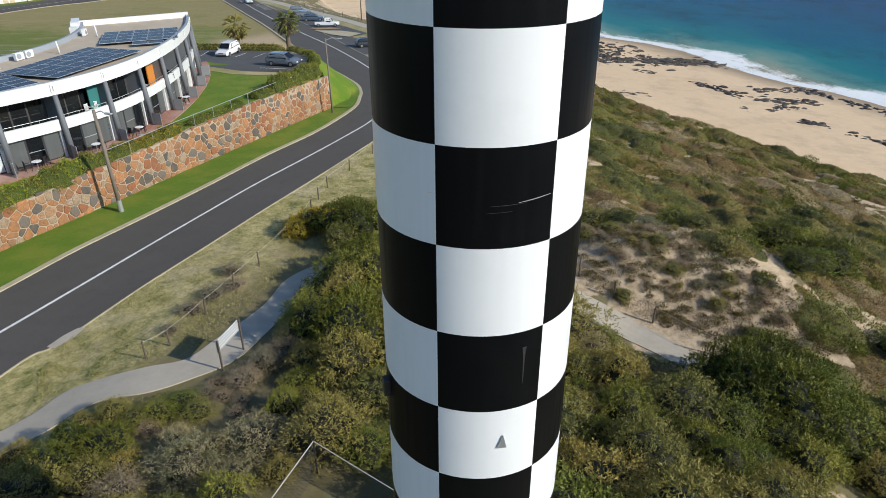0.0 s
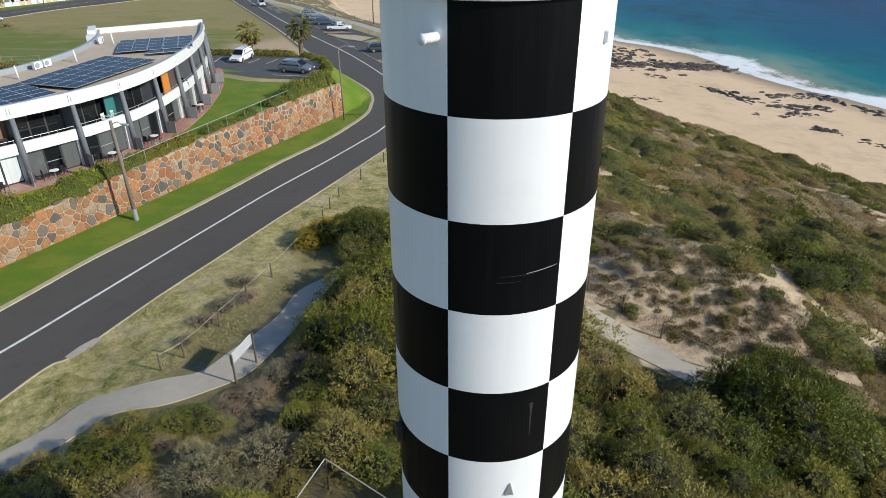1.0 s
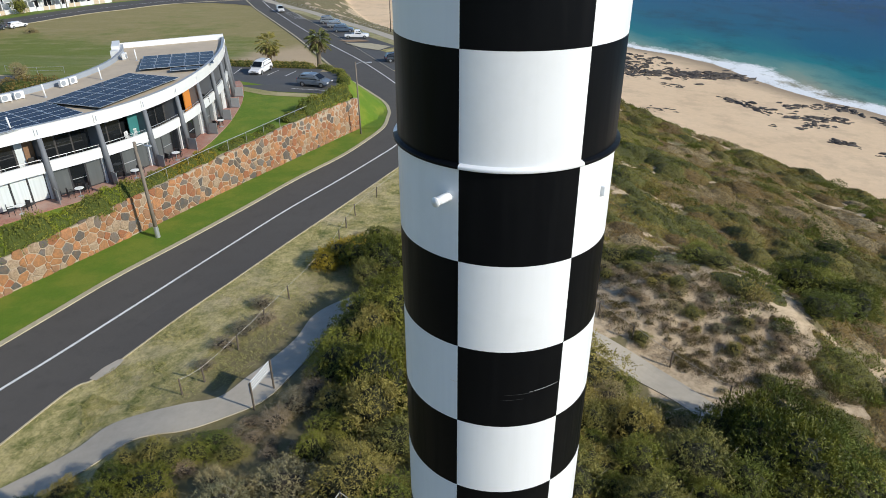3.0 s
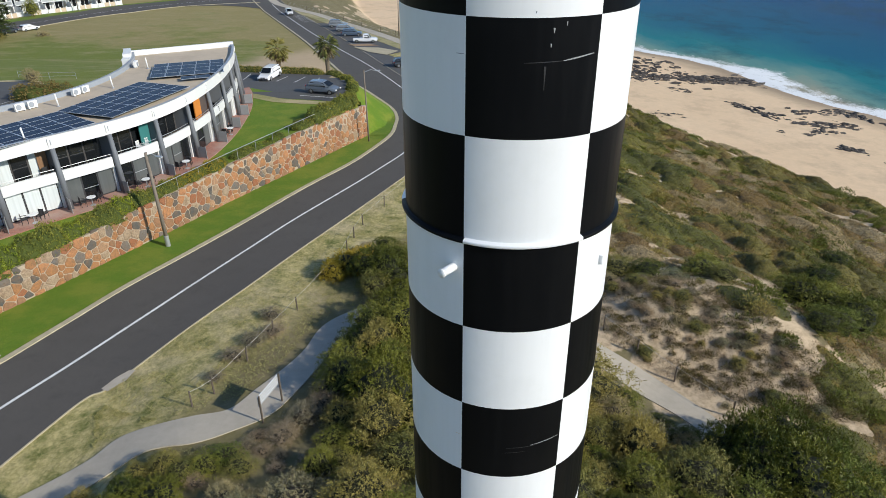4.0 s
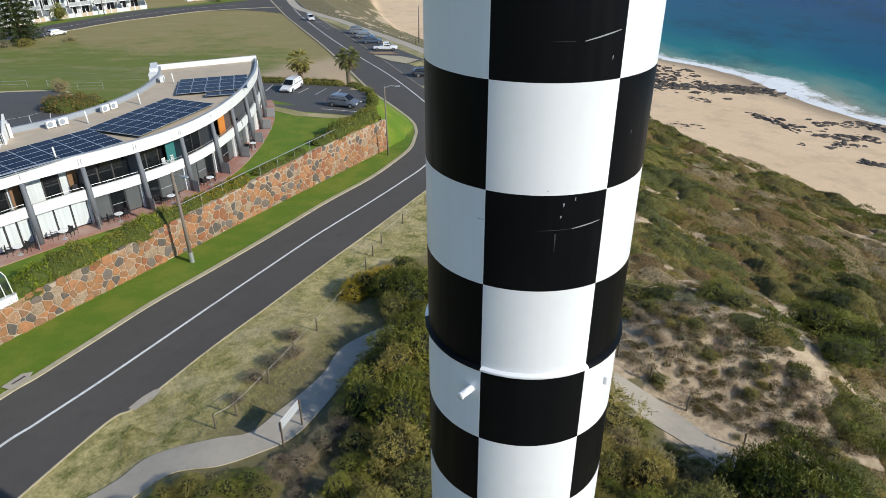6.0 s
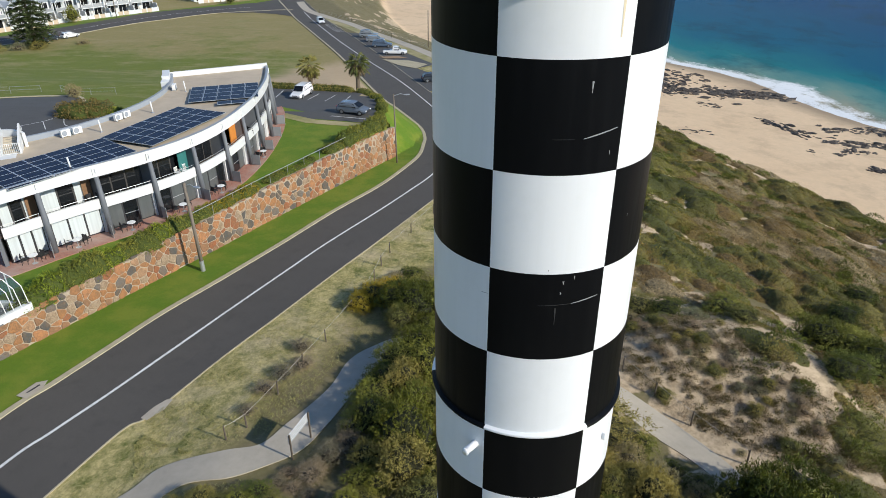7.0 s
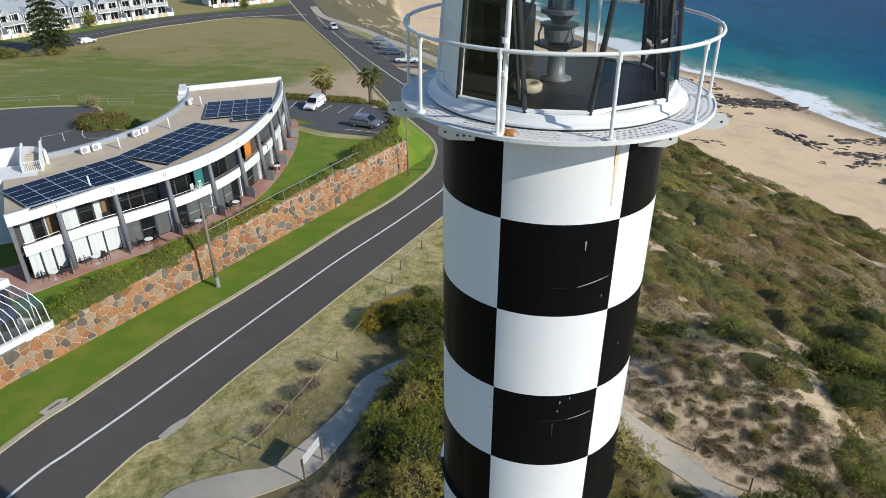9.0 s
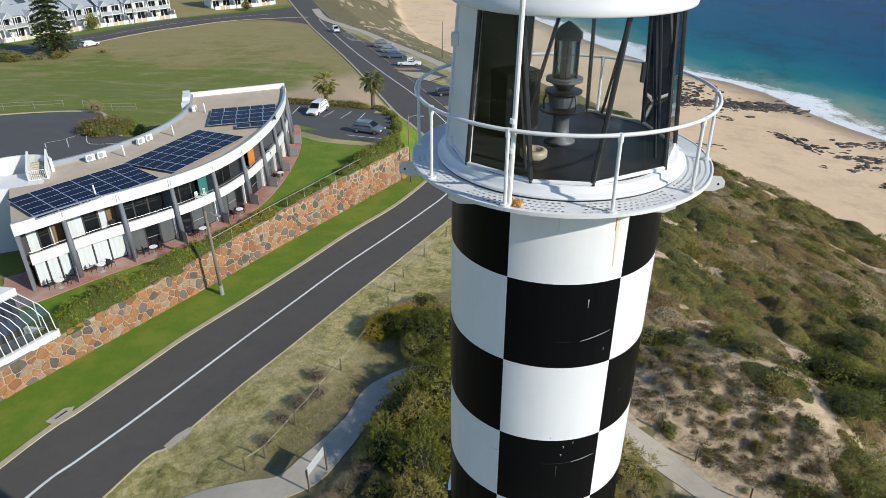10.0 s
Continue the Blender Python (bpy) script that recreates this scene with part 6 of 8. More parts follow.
def tufts(name, label, mat, seed, want, pick, leaf, blades):
    rng = np.random.default_rng(seed)
    pts = []
    while len(pts) < want:
        p = pick(rng)
        if p is not None:
            pts.append(p)
    at = np.repeat(np.array([(x, y, land(x, y) + 0.03) for x, y in pts]), blades, 0)
    at[:, :2] += rng.normal(size=(len(at), 2)) * leaf * 0.3
    way = unit(np.array((0, 0, 0.8)) + rng.normal(size=(len(at), 3)) * 0.6)
    way[:, 2] = np.abs(way[:, 2])
    v, f = leaves(at, unit(way), leaf, leaf * 0.14, rng)
    return tagged(quads(name, v, f, mat), label, "grass", kind="stuff")


def on_verge(rng):
    k, d = rng.uniform(0.08, 0.5), rng.uniform(0.3, 10)
    p = beside(ROAD_EAST, d)(k)
    if gap_to(PATH_PTS, p.x, p.y) < 1.5 or p.y < 18 or noise.noise(Vector((p.x * 0.4, p.y * 0.4, 1))) < -0.12 - 0.25 * (d > 5):
        return None
    return p.x, p.y


M["straw"] = leaf_material("dry_grass", (0.26, 0.25, 0.07), (0.58, 0.49, 0.23), (0.42, 0.38, 0.13))
tufts("dry_grass", "tufts of dry grass on the road verge", M["straw"], 31, 11000, on_verge, 0.13, 4)


# ---- stone wall ----
def stone_material(name, joined=False):
    s = Shade(name, 0.88)
    pick = s.island() if joined else s.rand()
    r = s.t.nodes.new("ShaderNodeValToRGB")
    r.color_ramp.interpolation = "CONSTANT"
    tones = ((0.0, (0.40, 0.180, 0.068)), (0.22, (0.32, 0.160, 0.080)), (0.38, (0.080, 0.088, 0.085)), (0.50, (0.50, 0.22, 0.09)), (0.64, (0.40, 0.30, 0.20)), (0.74, (0.34, 0.115, 0.045)), (0.86, (0.15, 0.145, 0.135)), (0.93, (0.46, 0.27, 0.15)))
    e = r.color_ramp.elements
    while len(e) < len(tones):
        e.new(0.5)
    for k, (p, c) in zip(e, tones):
        k.position, k.color = p, rgb(c)
    s.put(pick, r.inputs[0])
    n = s.noise(2.4, 6, 0.65)
    col = s.mix(s.ramp(n, ((0.38, 0.0), (0.66, 0.6))), r.outputs[0], (0.22, 0.135, 0.075))
    col = s.mix(s.ramp(s.noise(9, 5, 0.7), ((0.42, 0.0), (0.72, 0.75))), col, (0.10, 0.062, 0.04))
    s.base(col).bump(s.noise(7, 6, 0.7), 0.6, 0.04)
    return s.m


M["stone"] = stone_material("wall_fieldstone")
M["stone_joined"] = stone_material("wall_fieldstone_far", True)
M["mortar"] = plain("pale_mortar", (0.40, 0.325, 0.24), 0.95, var=0.25, scale=3, bump=0.4)


def wall_top(y):
    return table(y, ((0, 2.35), (60, 2.3), (72, 2.25), (80.5, 1.75)))


WALL_Y = [14 + 1.0 * i for i in range(67)] + [80.4]


def wall_frame():
    """Arc length along the wall's face against y."""
    s, out = 0.0, []
    for i, y in enumerate(WALL_Y):
        if i:
            s += math.hypot(y - WALL_Y[i - 1], table(y, WEST_LINE) - table(WALL_Y[i - 1], WEST_LINE))
        out.append((s, y))
    return out


WALL_S = wall_frame()


def on_wall(s, h, proud=0.0):
    """A point of the wall's face: metres along it, metres above the lawn."""
    y = table(s, WALL_S)
    x = table(y, WEST_LINE)
    dx = (table(y + 0.5, WEST_LINE) - table(y - 0.5, WEST_LINE))
    n = Vector((1.0, -dx, 0)).normalized()
    return Vector((x, y, road_level(y) - 0.1 + h)) + n * (proud + 0.10 - 0.04 * h)


def clip_poly(poly, nx, ny, d):
    out = []
    for i, p in enumerate(poly):
        q = poly[(i + 1) % len(poly)]
        a, b = p[0] * nx + p[1] * ny - d, q[0] * nx + q[1] * ny - d
        if a <= 0:
            out.append(p)
        if a * b < 0:
            t = a / (a - b)
            out.append((p[0] + (q[0] - p[0]) * t, p[1] + (q[1] - p[1]) * t))
    return out


def build_stone_wall():
    rnd = random.Random(3)
    wall = thing("wall_stone", "tall retaining wall of orange and grey fieldstones in pale mortar", "wall", kind="structure")
    v, f = [], []
    for y in WALL_Y:
        x = table(y, WEST_LINE)
        lo, hi = road_level(y) - 0.5, wall_top(y) - 0.10
        v += [(x + 0.13, y, lo), (x + 0.01, y, hi), (x - 0.50, y, hi), (x - 0.50, y, lo)]
    for i in range(len(WALL_Y) - 1):
        k = 4 * i
        f += [(k, k + 4, k + 5, k + 1), (k + 1, k + 5, k + 6, k + 2), (k + 2, k + 6, k + 7, k + 3)]
    f += [(0, 1, 2, 3), (len(v) - 1, len(v) - 2, len(v) - 3, len(v) - 4)]
    mesh_object("mortar_bed", v, f, M["mortar"], wall)["label"] = "pale mortar behind the stones"
    # stones: cells of a jittered lattice
    cw, ch = 0.74, 0.56
    L = WALL_S[-1][0]
    cols = int(L / cw)
    pts, wt = {}, {}
    for i in range(-1, cols + 2):
        for j in range(-1, 9):
            pts[i, j] = ((i + 0.5 * (j % 2) + rnd.uniform(-0.36, 0.36)) * cw, (j + 0.5 + rnd.uniform(-0.34, 0.34)) * ch)
            wt[i, j] = rnd.choice((-0.10, -0.03, 0.0, 0.05, 0.14))
    near, rest_v, rest_f = 0, [], []
    for i in range(cols):
        for j in range(8):
            px, py = pts[i, j]
            y = table(px, WALL_S)
            top = wall_top(y) - road_level(y) + 0.1
            if px < 10 or px > L or py > top + 0.1:
                continue
            poly = [(px - 1.2, py - 1.2), (px + 1.2, py - 1.2), (px + 1.2, py + 1.2), (px - 1.2, py + 1.2)]
            for di in (-2, -1, 0, 1, 2):
                for dj in (-2, -1, 0, 1, 2):
                    q = pts.get((i + di, j + dj))
                    if q is None or (di == 0 and dj == 0):
                        continue
                    nx, ny = q[0] - px, q[1] - py
                    ln = math.hypot(nx, ny)
                    poly = clip_poly(poly, nx / ln, ny / ln, (px * nx + py * ny) / ln + ln / 2 + (wt[i, j] - wt[i + di, j + dj]) / (2 * ln) - 0.020 - rnd.uniform(0, 0.026))
                    if len(poly) < 3:
                        break
                if len(poly) < 3:
                    break
            if len(poly) < 3:
                continue
            poly = clip_poly(poly, 0, 1, top + rnd.uniform(-0.10, 0.08))
            poly = clip_poly(poly, 1, 0, L - 0.02)
            poly = clip_poly(poly, 0, -1, 0.0)
            if len(poly) < 3:
                continue
            poly = [q for a, b in zip(poly, poly[1:] + poly[:1]) for q in ((a[0] * 0.86 + b[0] * 0.14, a[1] * 0.86 + b[1] * 0.14), (a[0] * 0.14 + b[0] * 0.86, a[1] * 0.14 + b[1] * 0.86))]
            cx = sum(p[0] for p in poly) / len(poly)
            cy = sum(p[1] for p in poly) / len(poly)
            proud = rnd.uniform(0.05, 0.11)
            rows = [[on_wall(a, b, -0.04) for a, b in poly], [on_wall(a, b, proud * 0.7) for a, b in poly],
                    [on_wall(cx + (a - cx) * 0.80, cy + (b - cy) * 0.80, proud + rnd.uniform(-.015, .015)) for a, b in poly]]
            n = len(poly)
            vs = [p for row in rows for p in row] + [on_wall(cx, cy, proud + 0.015)]
            fs = []
            for q in range(2):
                for k in range(n):
                    fs.append((q * n + k, q * n + (k + 1) % n, (q + 1) * n + (k + 1) % n, (q + 1) * n + k))
            fs += [(2 * n + k, 2 * n + (k + 1) % n, 3 * n) for k in range(n)]
            if 32 < y < 62.5 and near < 300:
                mesh_object("stone", vs, fs, M["stone"], wall)
                near += 1
            else:
                base = len(rest_v)
                rest_v += vs
                rest_f += [tuple(base + k for k in q) for q in fs]
    ob = mesh_object("stone_rest", rest_v, rest_f, M["stone_joined"], wall)
    tagged(ob, "fieldstones of the wall's ends", kind="stuff")
    return wall


# ---- hedges, poles, signs, fences ----
def hedge_bush(name, label, seed, rx, ry, h, mat, count=700, leaf=0.11):
    """A clipped rounded bush: a dense leafy body with small leaves all over it."""
    rng = np.random.default_rng(seed)
    ob = thing(name, label, "hedge", pose(0, 0, -60), "hedges")

    def lump(n):
        return 1.0 + 0.30 * noise.noise(n * 2.1 + Vector((seed, 0, 0))) + 0.12 * noise.noise(n * 4.5 + Vector((0, seed, 0)))

    def shell(n, k):
        """A point of the rounded box shape in the direction n."""
        m = (abs(n.x) ** 3 + abs(n.y) ** 3 + abs(n.z) ** 3) ** (1 / 3)
        p = n / m * k * lump(n)
        return Vector((p.x * rx, p.y * ry, max(p.z, -0.05) * h))

    d = unit(rng.normal(size=(count, 3)))
    d[:, 2] = np.abs(d[:, 2]) * 1.1 - 0.1
    d = unit(d)
    at = np.array([tuple(shell(Vector(q), rng.uniform(0.86, 1.0))) for q in d])
    at = np.repeat(at, 3, 0) + rng.normal(size=(count * 3, 3)) * 0.04
    way = unit(np.repeat(d, 3, 0) + rng.normal(size=(count * 3, 3)) * 0.8)
    v, f = leaves(at, way, leaf, leaf * 0.6, rng, np.repeat(d, 3, 0))
    quads("foliage", v, f, mat, ob)
    bm = bmesh.new()
    bmesh.ops.create_icosphere(bm, subdivisions=3, radius=1.0)
    for w in bm.verts:
        w.co = shell(w.co.normalized(), 0.88)
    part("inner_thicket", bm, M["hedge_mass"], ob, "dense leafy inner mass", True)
    return ob


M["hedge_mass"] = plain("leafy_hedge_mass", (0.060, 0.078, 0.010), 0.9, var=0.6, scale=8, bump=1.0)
HEDGES = [hedge_bush("hedge_bush", "clipped green hedge on top of the stone wall", 41, 0.95, 1.45, 1.05, M["leaf_hedge"]),
          hedge_bush("hedge_bush", "dark green hedge shrub on top of the stone wall", 42, 0.95, 1.3, 1.15, M["leaf_green"]),
          hedge_bush("hedge_bush", "yellow-green hedge shrub on top of the stone wall", 43, 0.9, 1.3, 0.9, M["leaf_yellow"]),
          hedge_bush("hedge_bush", "low clipped car park hedge", 44, 0.7, 1.5, 0.95, M["leaf_olive"]),
          hedge_bush("hedge_bush", "broad clipped brown-green shrub beside the rear car park", 45, 1.2, 1.5, 0.9, M["leaf_brown"])]


def put_hedge(k, x, y, z, turn, size=1.0, tall=1.0):
    ob = copy_thing(HEDGES[k], pose(x, y, z, 0, 0, turn))
    ob.scale = (size, size, size * tall)
    return ob


def build_hedges():
    rnd = random.Random(9)
    y = 37.6
    while y < 79.5:
        dx = table(y + 1, WEST_LINE) - table(y - 1, WEST_LINE)
        turn = -math.degrees(math.atan2(dx, 2))
        size = table(y, ((30, 1.0), (50, 0.98), (54, 0.85), (64, 0.7), (70, 0.8), (74, 0.95), (79, 0.9)))
        tall = table(y, ((30, 0.95), (50, 0.95), (56, 0.7), (66, 0.55), (71, 0.8), (74, 1.15), (80, 1.2)))
        if y < 34 and rnd.random() < 0.5:
            y += 1
            continue
        kind = 2 if 53 < y < 58 else (1 if rnd.random() < 0.45 or y > 66 else 0)
        if not (59.2 < y < 60.6 or 67.5 < y < 69.0 or 72.4 < y < 73.4):
            put_hedge(kind, table(y, WEST_LINE) - 0.85 - rnd.uniform(0, 0.35), y, 2.02, turn + rnd.uniform(-8, 8), 1.0 * size * rnd.uniform(0.85, 1.15), 1.5 * tall * rnd.uniform(0.7, 1.25))
        y += 1.5 * size
    # east edge of the car park
    for x, y, s, t in ((-15.9, 81.6, 0.85, 1.2), (-16.3, 83.9, 0.75, 1.1), (-16.5, 86.4, 0.7, 1.2), (-17.0, 89.4, 0.7, 1.1), (-17.8, 92.2, 0.65, 1.2), (-18.9, 95.0, 0.7, 1.0), (-19.8, 97.2, 0.7, 1.0), (-20.8, 99.4, 0.7, 1.0)):
        put_hedge(1, x, y, land(x, y) - 0.05, rnd.uniform(0, 360), s, t)
    # north edge of the car park
    for i in range(11):
        x = -36.0 + 1.45 * i
        if i == 9:
            continue
        y = 101.4 - 0.17 * (x + 36)
        put_hedge(3, x, y, land(x, y) - 0.05, 80 + rnd.uniform(-8, 8), 0.95, rnd.uniform(0.95, 1.15))
    # behind the motel
    for x, y, s, t, k in ((-55.0, 80.6, 2.0, 1.0, 4), (-53.2, 81.2, 1.7, 1.0, 4), (-50.6, 81.2, 1.1, .8, 0), (-48.2, 80.6, 1.0, .7, 3)):
        ob = put_hedge(k, x, y, land(x, y) - 0.05, rnd.uniform(0, 360), s, t)
        ob["label"] = "clipped brown-green shrub beside the rear car park"


def street_pole(x, y, top, r, label, arm, mat, sleeve=False, lean=(0, 0)):
    z = land(x, y)
    ob = thing("street_lamp", label, "street lamp", pose(x, y, z))
    h = top - z
    part("pole", rod(bmesh.new(), (0, 0, -0.2), (lean[0], lean[1], h), r, 12, r * 0.72), mat, ob, smooth=True)
    if sleeve:
        part("base_sleeve", rod(bmesh.new(), (0, 0, -0.1), (lean[0] * 0.12, lean[1] * 0.12, 1.0), r * 1.22, 12), M["galv"], ob, "galvanised base sleeve")
    a = Vector((lean[0], lean[1], h - 0.25))
    b = a + Vector(arm)
    part("arm", tube(bmesh.new(), [a, a.lerp(b, 0.6) + Vector((0, 0, 0.18)), b], 0.035, 8), M["galv"], ob)
    bm = bmesh.new()
    d = Vector(arm).normalized()
    box(bm, b.x + d.x * 0.25, b.y + d.y * 0.25, b.z, 0.62, 0.24, 0.12, 0.04, math.atan2(d.y, d.x))
    lamp = part("lamp_head", bm, M["galv"], ob)
    return ob


M["pole_wood"] = plain("weathered_timber_pole", (0.20, 0.165, 0.13), 0.9, var=0.3, scale=5, bump=0.3)
M["post_wood"] = plain("grey_timber_post", (0.12, 0.095, 0.07), 0.9, var=0.35, scale=7, bump=0.3)
M["wire"] = plain("fence_wire", (0.55, 0.52, 0.46), 0.6, 0.2)


def timber_pole(x, y, h, label):
    z = land(x, y)
    ob = thing("utility_pole", label, "pole", pose(x, y, z))
    part("pole", rod(bmesh.new(), (0, 0, -0.2), (0.05, 0, h), 0.15, 10, 0.10), M["pole_wood"], ob, smooth=True)
    part("cap", rod(bmesh.new(), (0.05, 0, h), (0.05, 0, h + 0.04), 0.11, 10), M["galv"], ob)
    return ob


def build_sign():
    a, b = Vector((-10.62, 25.5, 0)), Vector((-10.12, 27.3, 0))
    z = land(a.x, a.y)
    ob = thing("path_sign", "slatted white sign board on two timber posts by the path", "sign", pose(a.x, a.y, z, 0, 0, math.degrees(math.atan2(b.y - a.y, b.x - a.x))))
    w = (b - a).length
    for x in (0.0, w):
        part("post", box(bmesh.new(), x, 0, 0.78, 0.08, 0.08, 1.95, 0.01), M["post_wood"], ob)
    for k in range(4):
        board = part("board", box(bmesh.new(), w / 2, 0.075, 1.14 + 0.155 * k, w + 0.06, 0.035, 0.135, 0.006), M["sign_back"], ob)
        part("board_edge", box(bmesh.new(), w / 2, 0.075, 1.14 + 0.155 * k + 0.068, w + 0.06, 0.045, 0.018), M["plastic"], board, "white top edge strip")
    return ob


M["sign_back"] = plain("pale_grey_sign_board", (0.40, 0.42, 0.44), 0.6, var=0.08)


def wire_fence(name, label, pts, h, wires, mat=None, r=0.055):
    """Posts with sagging wires: one fence."""
    ob = thing(name, label, "fence")
    tops = []
    for x, y in pts:
        z = land(x, y)
        part("post", rod(bmesh.new(), (x, y, z - 0.2), (x + random.uniform(-.04, .04), y + random.uniform(-.04, .04), z + h), r, 8, r * 0.9), mat or M["post_wood"], ob)
        tops.append(Vector((x, y, z)))
    for k in range(wires):
        bm = bmesh.new()
        zz = h * (0.95 - 0.32 * k)
        line = []
        for p, q in zip(tops, tops[1:]):
            line += [p + Vector((0, 0, zz)), (p + q) / 2 + Vector((0, 0, zz - 0.06))]
        tube(bm, line + [tops[-1] + Vector((0, 0, zz))], 0.012, 4)
        part("wire", bm, M["wire"], ob)
    return ob


def build_fences():
    wire_fence("post_fence", "low timber post and wire fence along the path", [(-14.9, 26.9), (-14.1, 28.0), (-13.3, 31.2), (-12.6, 34.3), (-11.9, 37.5), (-11.0, 42.0), (-10.5, 44.6), (-10.3, 47.1), (-10.2, 49.8), (-9.9, 52.6), (-8.6, 57.0), (-7.0, 62.0)], 1.05, 1)
    wire_fence("post_fence", "timber post and wire fence beside the dune path", [(2.0, 40.0), (5.4, 38.6), (8.4, 36.4), (10.2, 34.5), (12.1, 32.5), (14.6, 29.6)], 1.15, 1)
    wire_fence("post_fence", "timber post and wire fence along the dunes", [(-14.0, 148.0), (-19.6, 160.4), (-24, 167), (-29.8, 174.6), (-36.8, 187.4), (-46.2, 202), (-52, 209), (-60, 218)], 1.2, 3)
    ob = thing("chain_link_fence", "chain-link fence with steel posts round the tower foot", "fence")
    corners = [(-5.9, 15.4), (-4.85, 18.3), (-1.6, 15.9), (1.8, 14.6)]
    zt = 3.75
    for x, y in corners:
        part("post", rod(bmesh.new(), (x, y, land(x, y) - 0.2), (x, y, zt + 0.05), 0.035, 8), M["frame_dark"], ob)
    for (x0, y0), (x1, y1) in zip(corners, corners[1:]):
        part("top_rail", rod(bmesh.new(), (x0, y0, zt), (x1, y1, zt), 0.018, 6), M["wire"], ob)
        bm = bmesh.new()
        n = 22
        for i in range(-n, n):
            for s in (1, -1):
                pts = []
                for q in range(2):
                    u = i / n + q * s * 0.55 if s > 0 else (i + n) / n - q * 0.55
                    pts.append(u)
                u0, u1 = pts
                a0, a1 = 0.0, 1.0
                lo, hi = min(u0, u1), max(u0, u1)
                if hi <= 0 or lo >= 1:
                    continue
                t0 = (max(min(u0, 1), 0) - u0) / (u1 - u0)
                t1 = (max(min(u1, 1), 0) - u0) / (u1 - u0)
                f = lambda t: Vector((x0 + (x1 - x0) * (u0 + (u1 - u0) * t), y0 + (y1 - y0) * (u0 + (u1 - u0) * t), zt - 1.7 + 1.7 * t))
                rod(bm, f(t0), f(t1), 0.004, 3)
        part("mesh", bm, M["frame_dark"], ob, "dark chain-link mesh")


def build_handrail():
    ob = thing("handrail", "galvanised handrail on top of the stone wall", "railing")
    ysr = [50.5 + 2.4 * k for k in range(11)]
    P = [Vector((table(y, WEST_LINE) - 0.45, y, wall_top(y))) for y in ysr]
    for p in P:
        part("post", rod(bmesh.new(), p - Vector((0, 0, 0.1)), p + Vector((0, 0, 0.95)), 0.025, 6), M["galv"], ob)
    part("rail", tube(bmesh.new(), [p + Vector((0, 0, 0.93)) for p in P], 0.028, 6), M["galv"], ob)
    return ob


M["garden_glass"] = glass_material("garden_room_glass", (0.78, 0.87, 0.90), 0.16)


def build_conservatory():
    """Glass lean-to on the wall's southern end."""
    ob = thing("conservatory", "glass conservatory with white bent frames on a white sill", "conservatory")
    ys = [22 + 0.49 * k for k in range(31)]
    xw = [table(y, WEST_LINE) - 0.15 for y in ys]
    back = lambda x: x - 3.1
    v, f = [], []
    for x, y in zip(xw, ys):
        v += [(x + 0.22, y, 2.2), (x + 0.22, y, 2.75), (x - 0.2, y, 2.75), (x - 0.2, y, 2.2)]
    for i in range(len(ys) - 1):
        k = 4 * i
        for q in range(4):
            f.append((k + q, k + 4 + q, k + 4 + (q + 1) % 4, k + (q + 1) % 4))
    f += [(0, 1, 2, 3), (len(v) - 1, len(v) - 2, len(v) - 3, len(v) - 4)]
    mesh_object("sill_wall", v, f, M["white"], ob)["label"] = "white rendered sill"
    prof = [(0.0, 2.75), (-0.15, 4.15), (-0.7, 4.85), (-2.2, 5.7)]
    for i, (x, y) in enumerate(zip(xw, ys)):
        part("rib", tube(bmesh.new(), [(x + d, y, z) for d, z in prof], 0.032, 6), M["plastic"], ob)
        if i:
            for (d0, z0), (d1, z1) in zip(prof, prof[1:]):
                q = mesh_object("pane", [(xw[i - 1] + d0, ys[i - 1], z0), (x + d0, y, z0), (x + d1, y, z1), (xw[i - 1] + d1, ys[i - 1], z1)], [(0, 1, 2, 3)], M["garden_glass"], ob)
                q.visible_shadow = False
    x, y = xw[-1], ys[-1]
    q = mesh_object("end_pane", [(x + d, y, z) for d, z in prof] + [(x - 2.2, y, 2.75)], [(0, 1, 2, 3, 4)], M["garden_glass"], ob)
    q.visible_shadow = False
    part("end_sill", box(bmesh.new(), x - 1.2, y + 0.0, 2.45, 2.6, 0.3, 0.6, 0.01), M["white"], ob)
    part("end_bar", tube(bmesh.new(), [(x - 1.1, y, 2.75), (x - 1.1, y, 5.05)], 0.04, 6), M["plastic"], ob)
    # dark blocks paint the shade of the room behind the panes
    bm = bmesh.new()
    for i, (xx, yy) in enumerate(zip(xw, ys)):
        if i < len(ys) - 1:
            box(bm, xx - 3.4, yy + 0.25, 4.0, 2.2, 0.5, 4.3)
    part("house_wall", bm, M["room"], ob, "dining room behind the glass, in a dark shade colour")
    part("floor", box(bmesh.new(), -36.6, 30.0, 2.25, 3.0, 15.0, 0.1, 0, -0.34), M["grey"], ob)
    v, f = [], []
    for xx, yy in zip(xw, ys):
        v += [(xx - 2.1, yy, 5.55), (xx - 2.1, yy, 6.15), (xx - 4.6, yy, 6.25), (xx - 4.6, yy, 5.55)]
    for i in range(len(ys) - 1):
        for q in range(4):
            f.append((4 * i + q, 4 * i + 4 + q, 4 * i + 4 + (q + 1) % 4, 4 * i + (q + 1) % 4))
    f += [(0, 1, 2, 3), (len(v) - 1, len(v) - 2, len(v) - 3, len(v) - 4)]
    mesh_object("roof_edge", v, f, M["white"], ob)["label"] = "deep white roof edge above the glass"
    return ob


build_hedges()
street_pole(-25.3, 47.75, 7.4, 0.16, "weathered timber street lamp pole with a small lamp arm", (1.0, -0.35, 0.1), M["pole_wood"], True, (-0.16, 0.0))
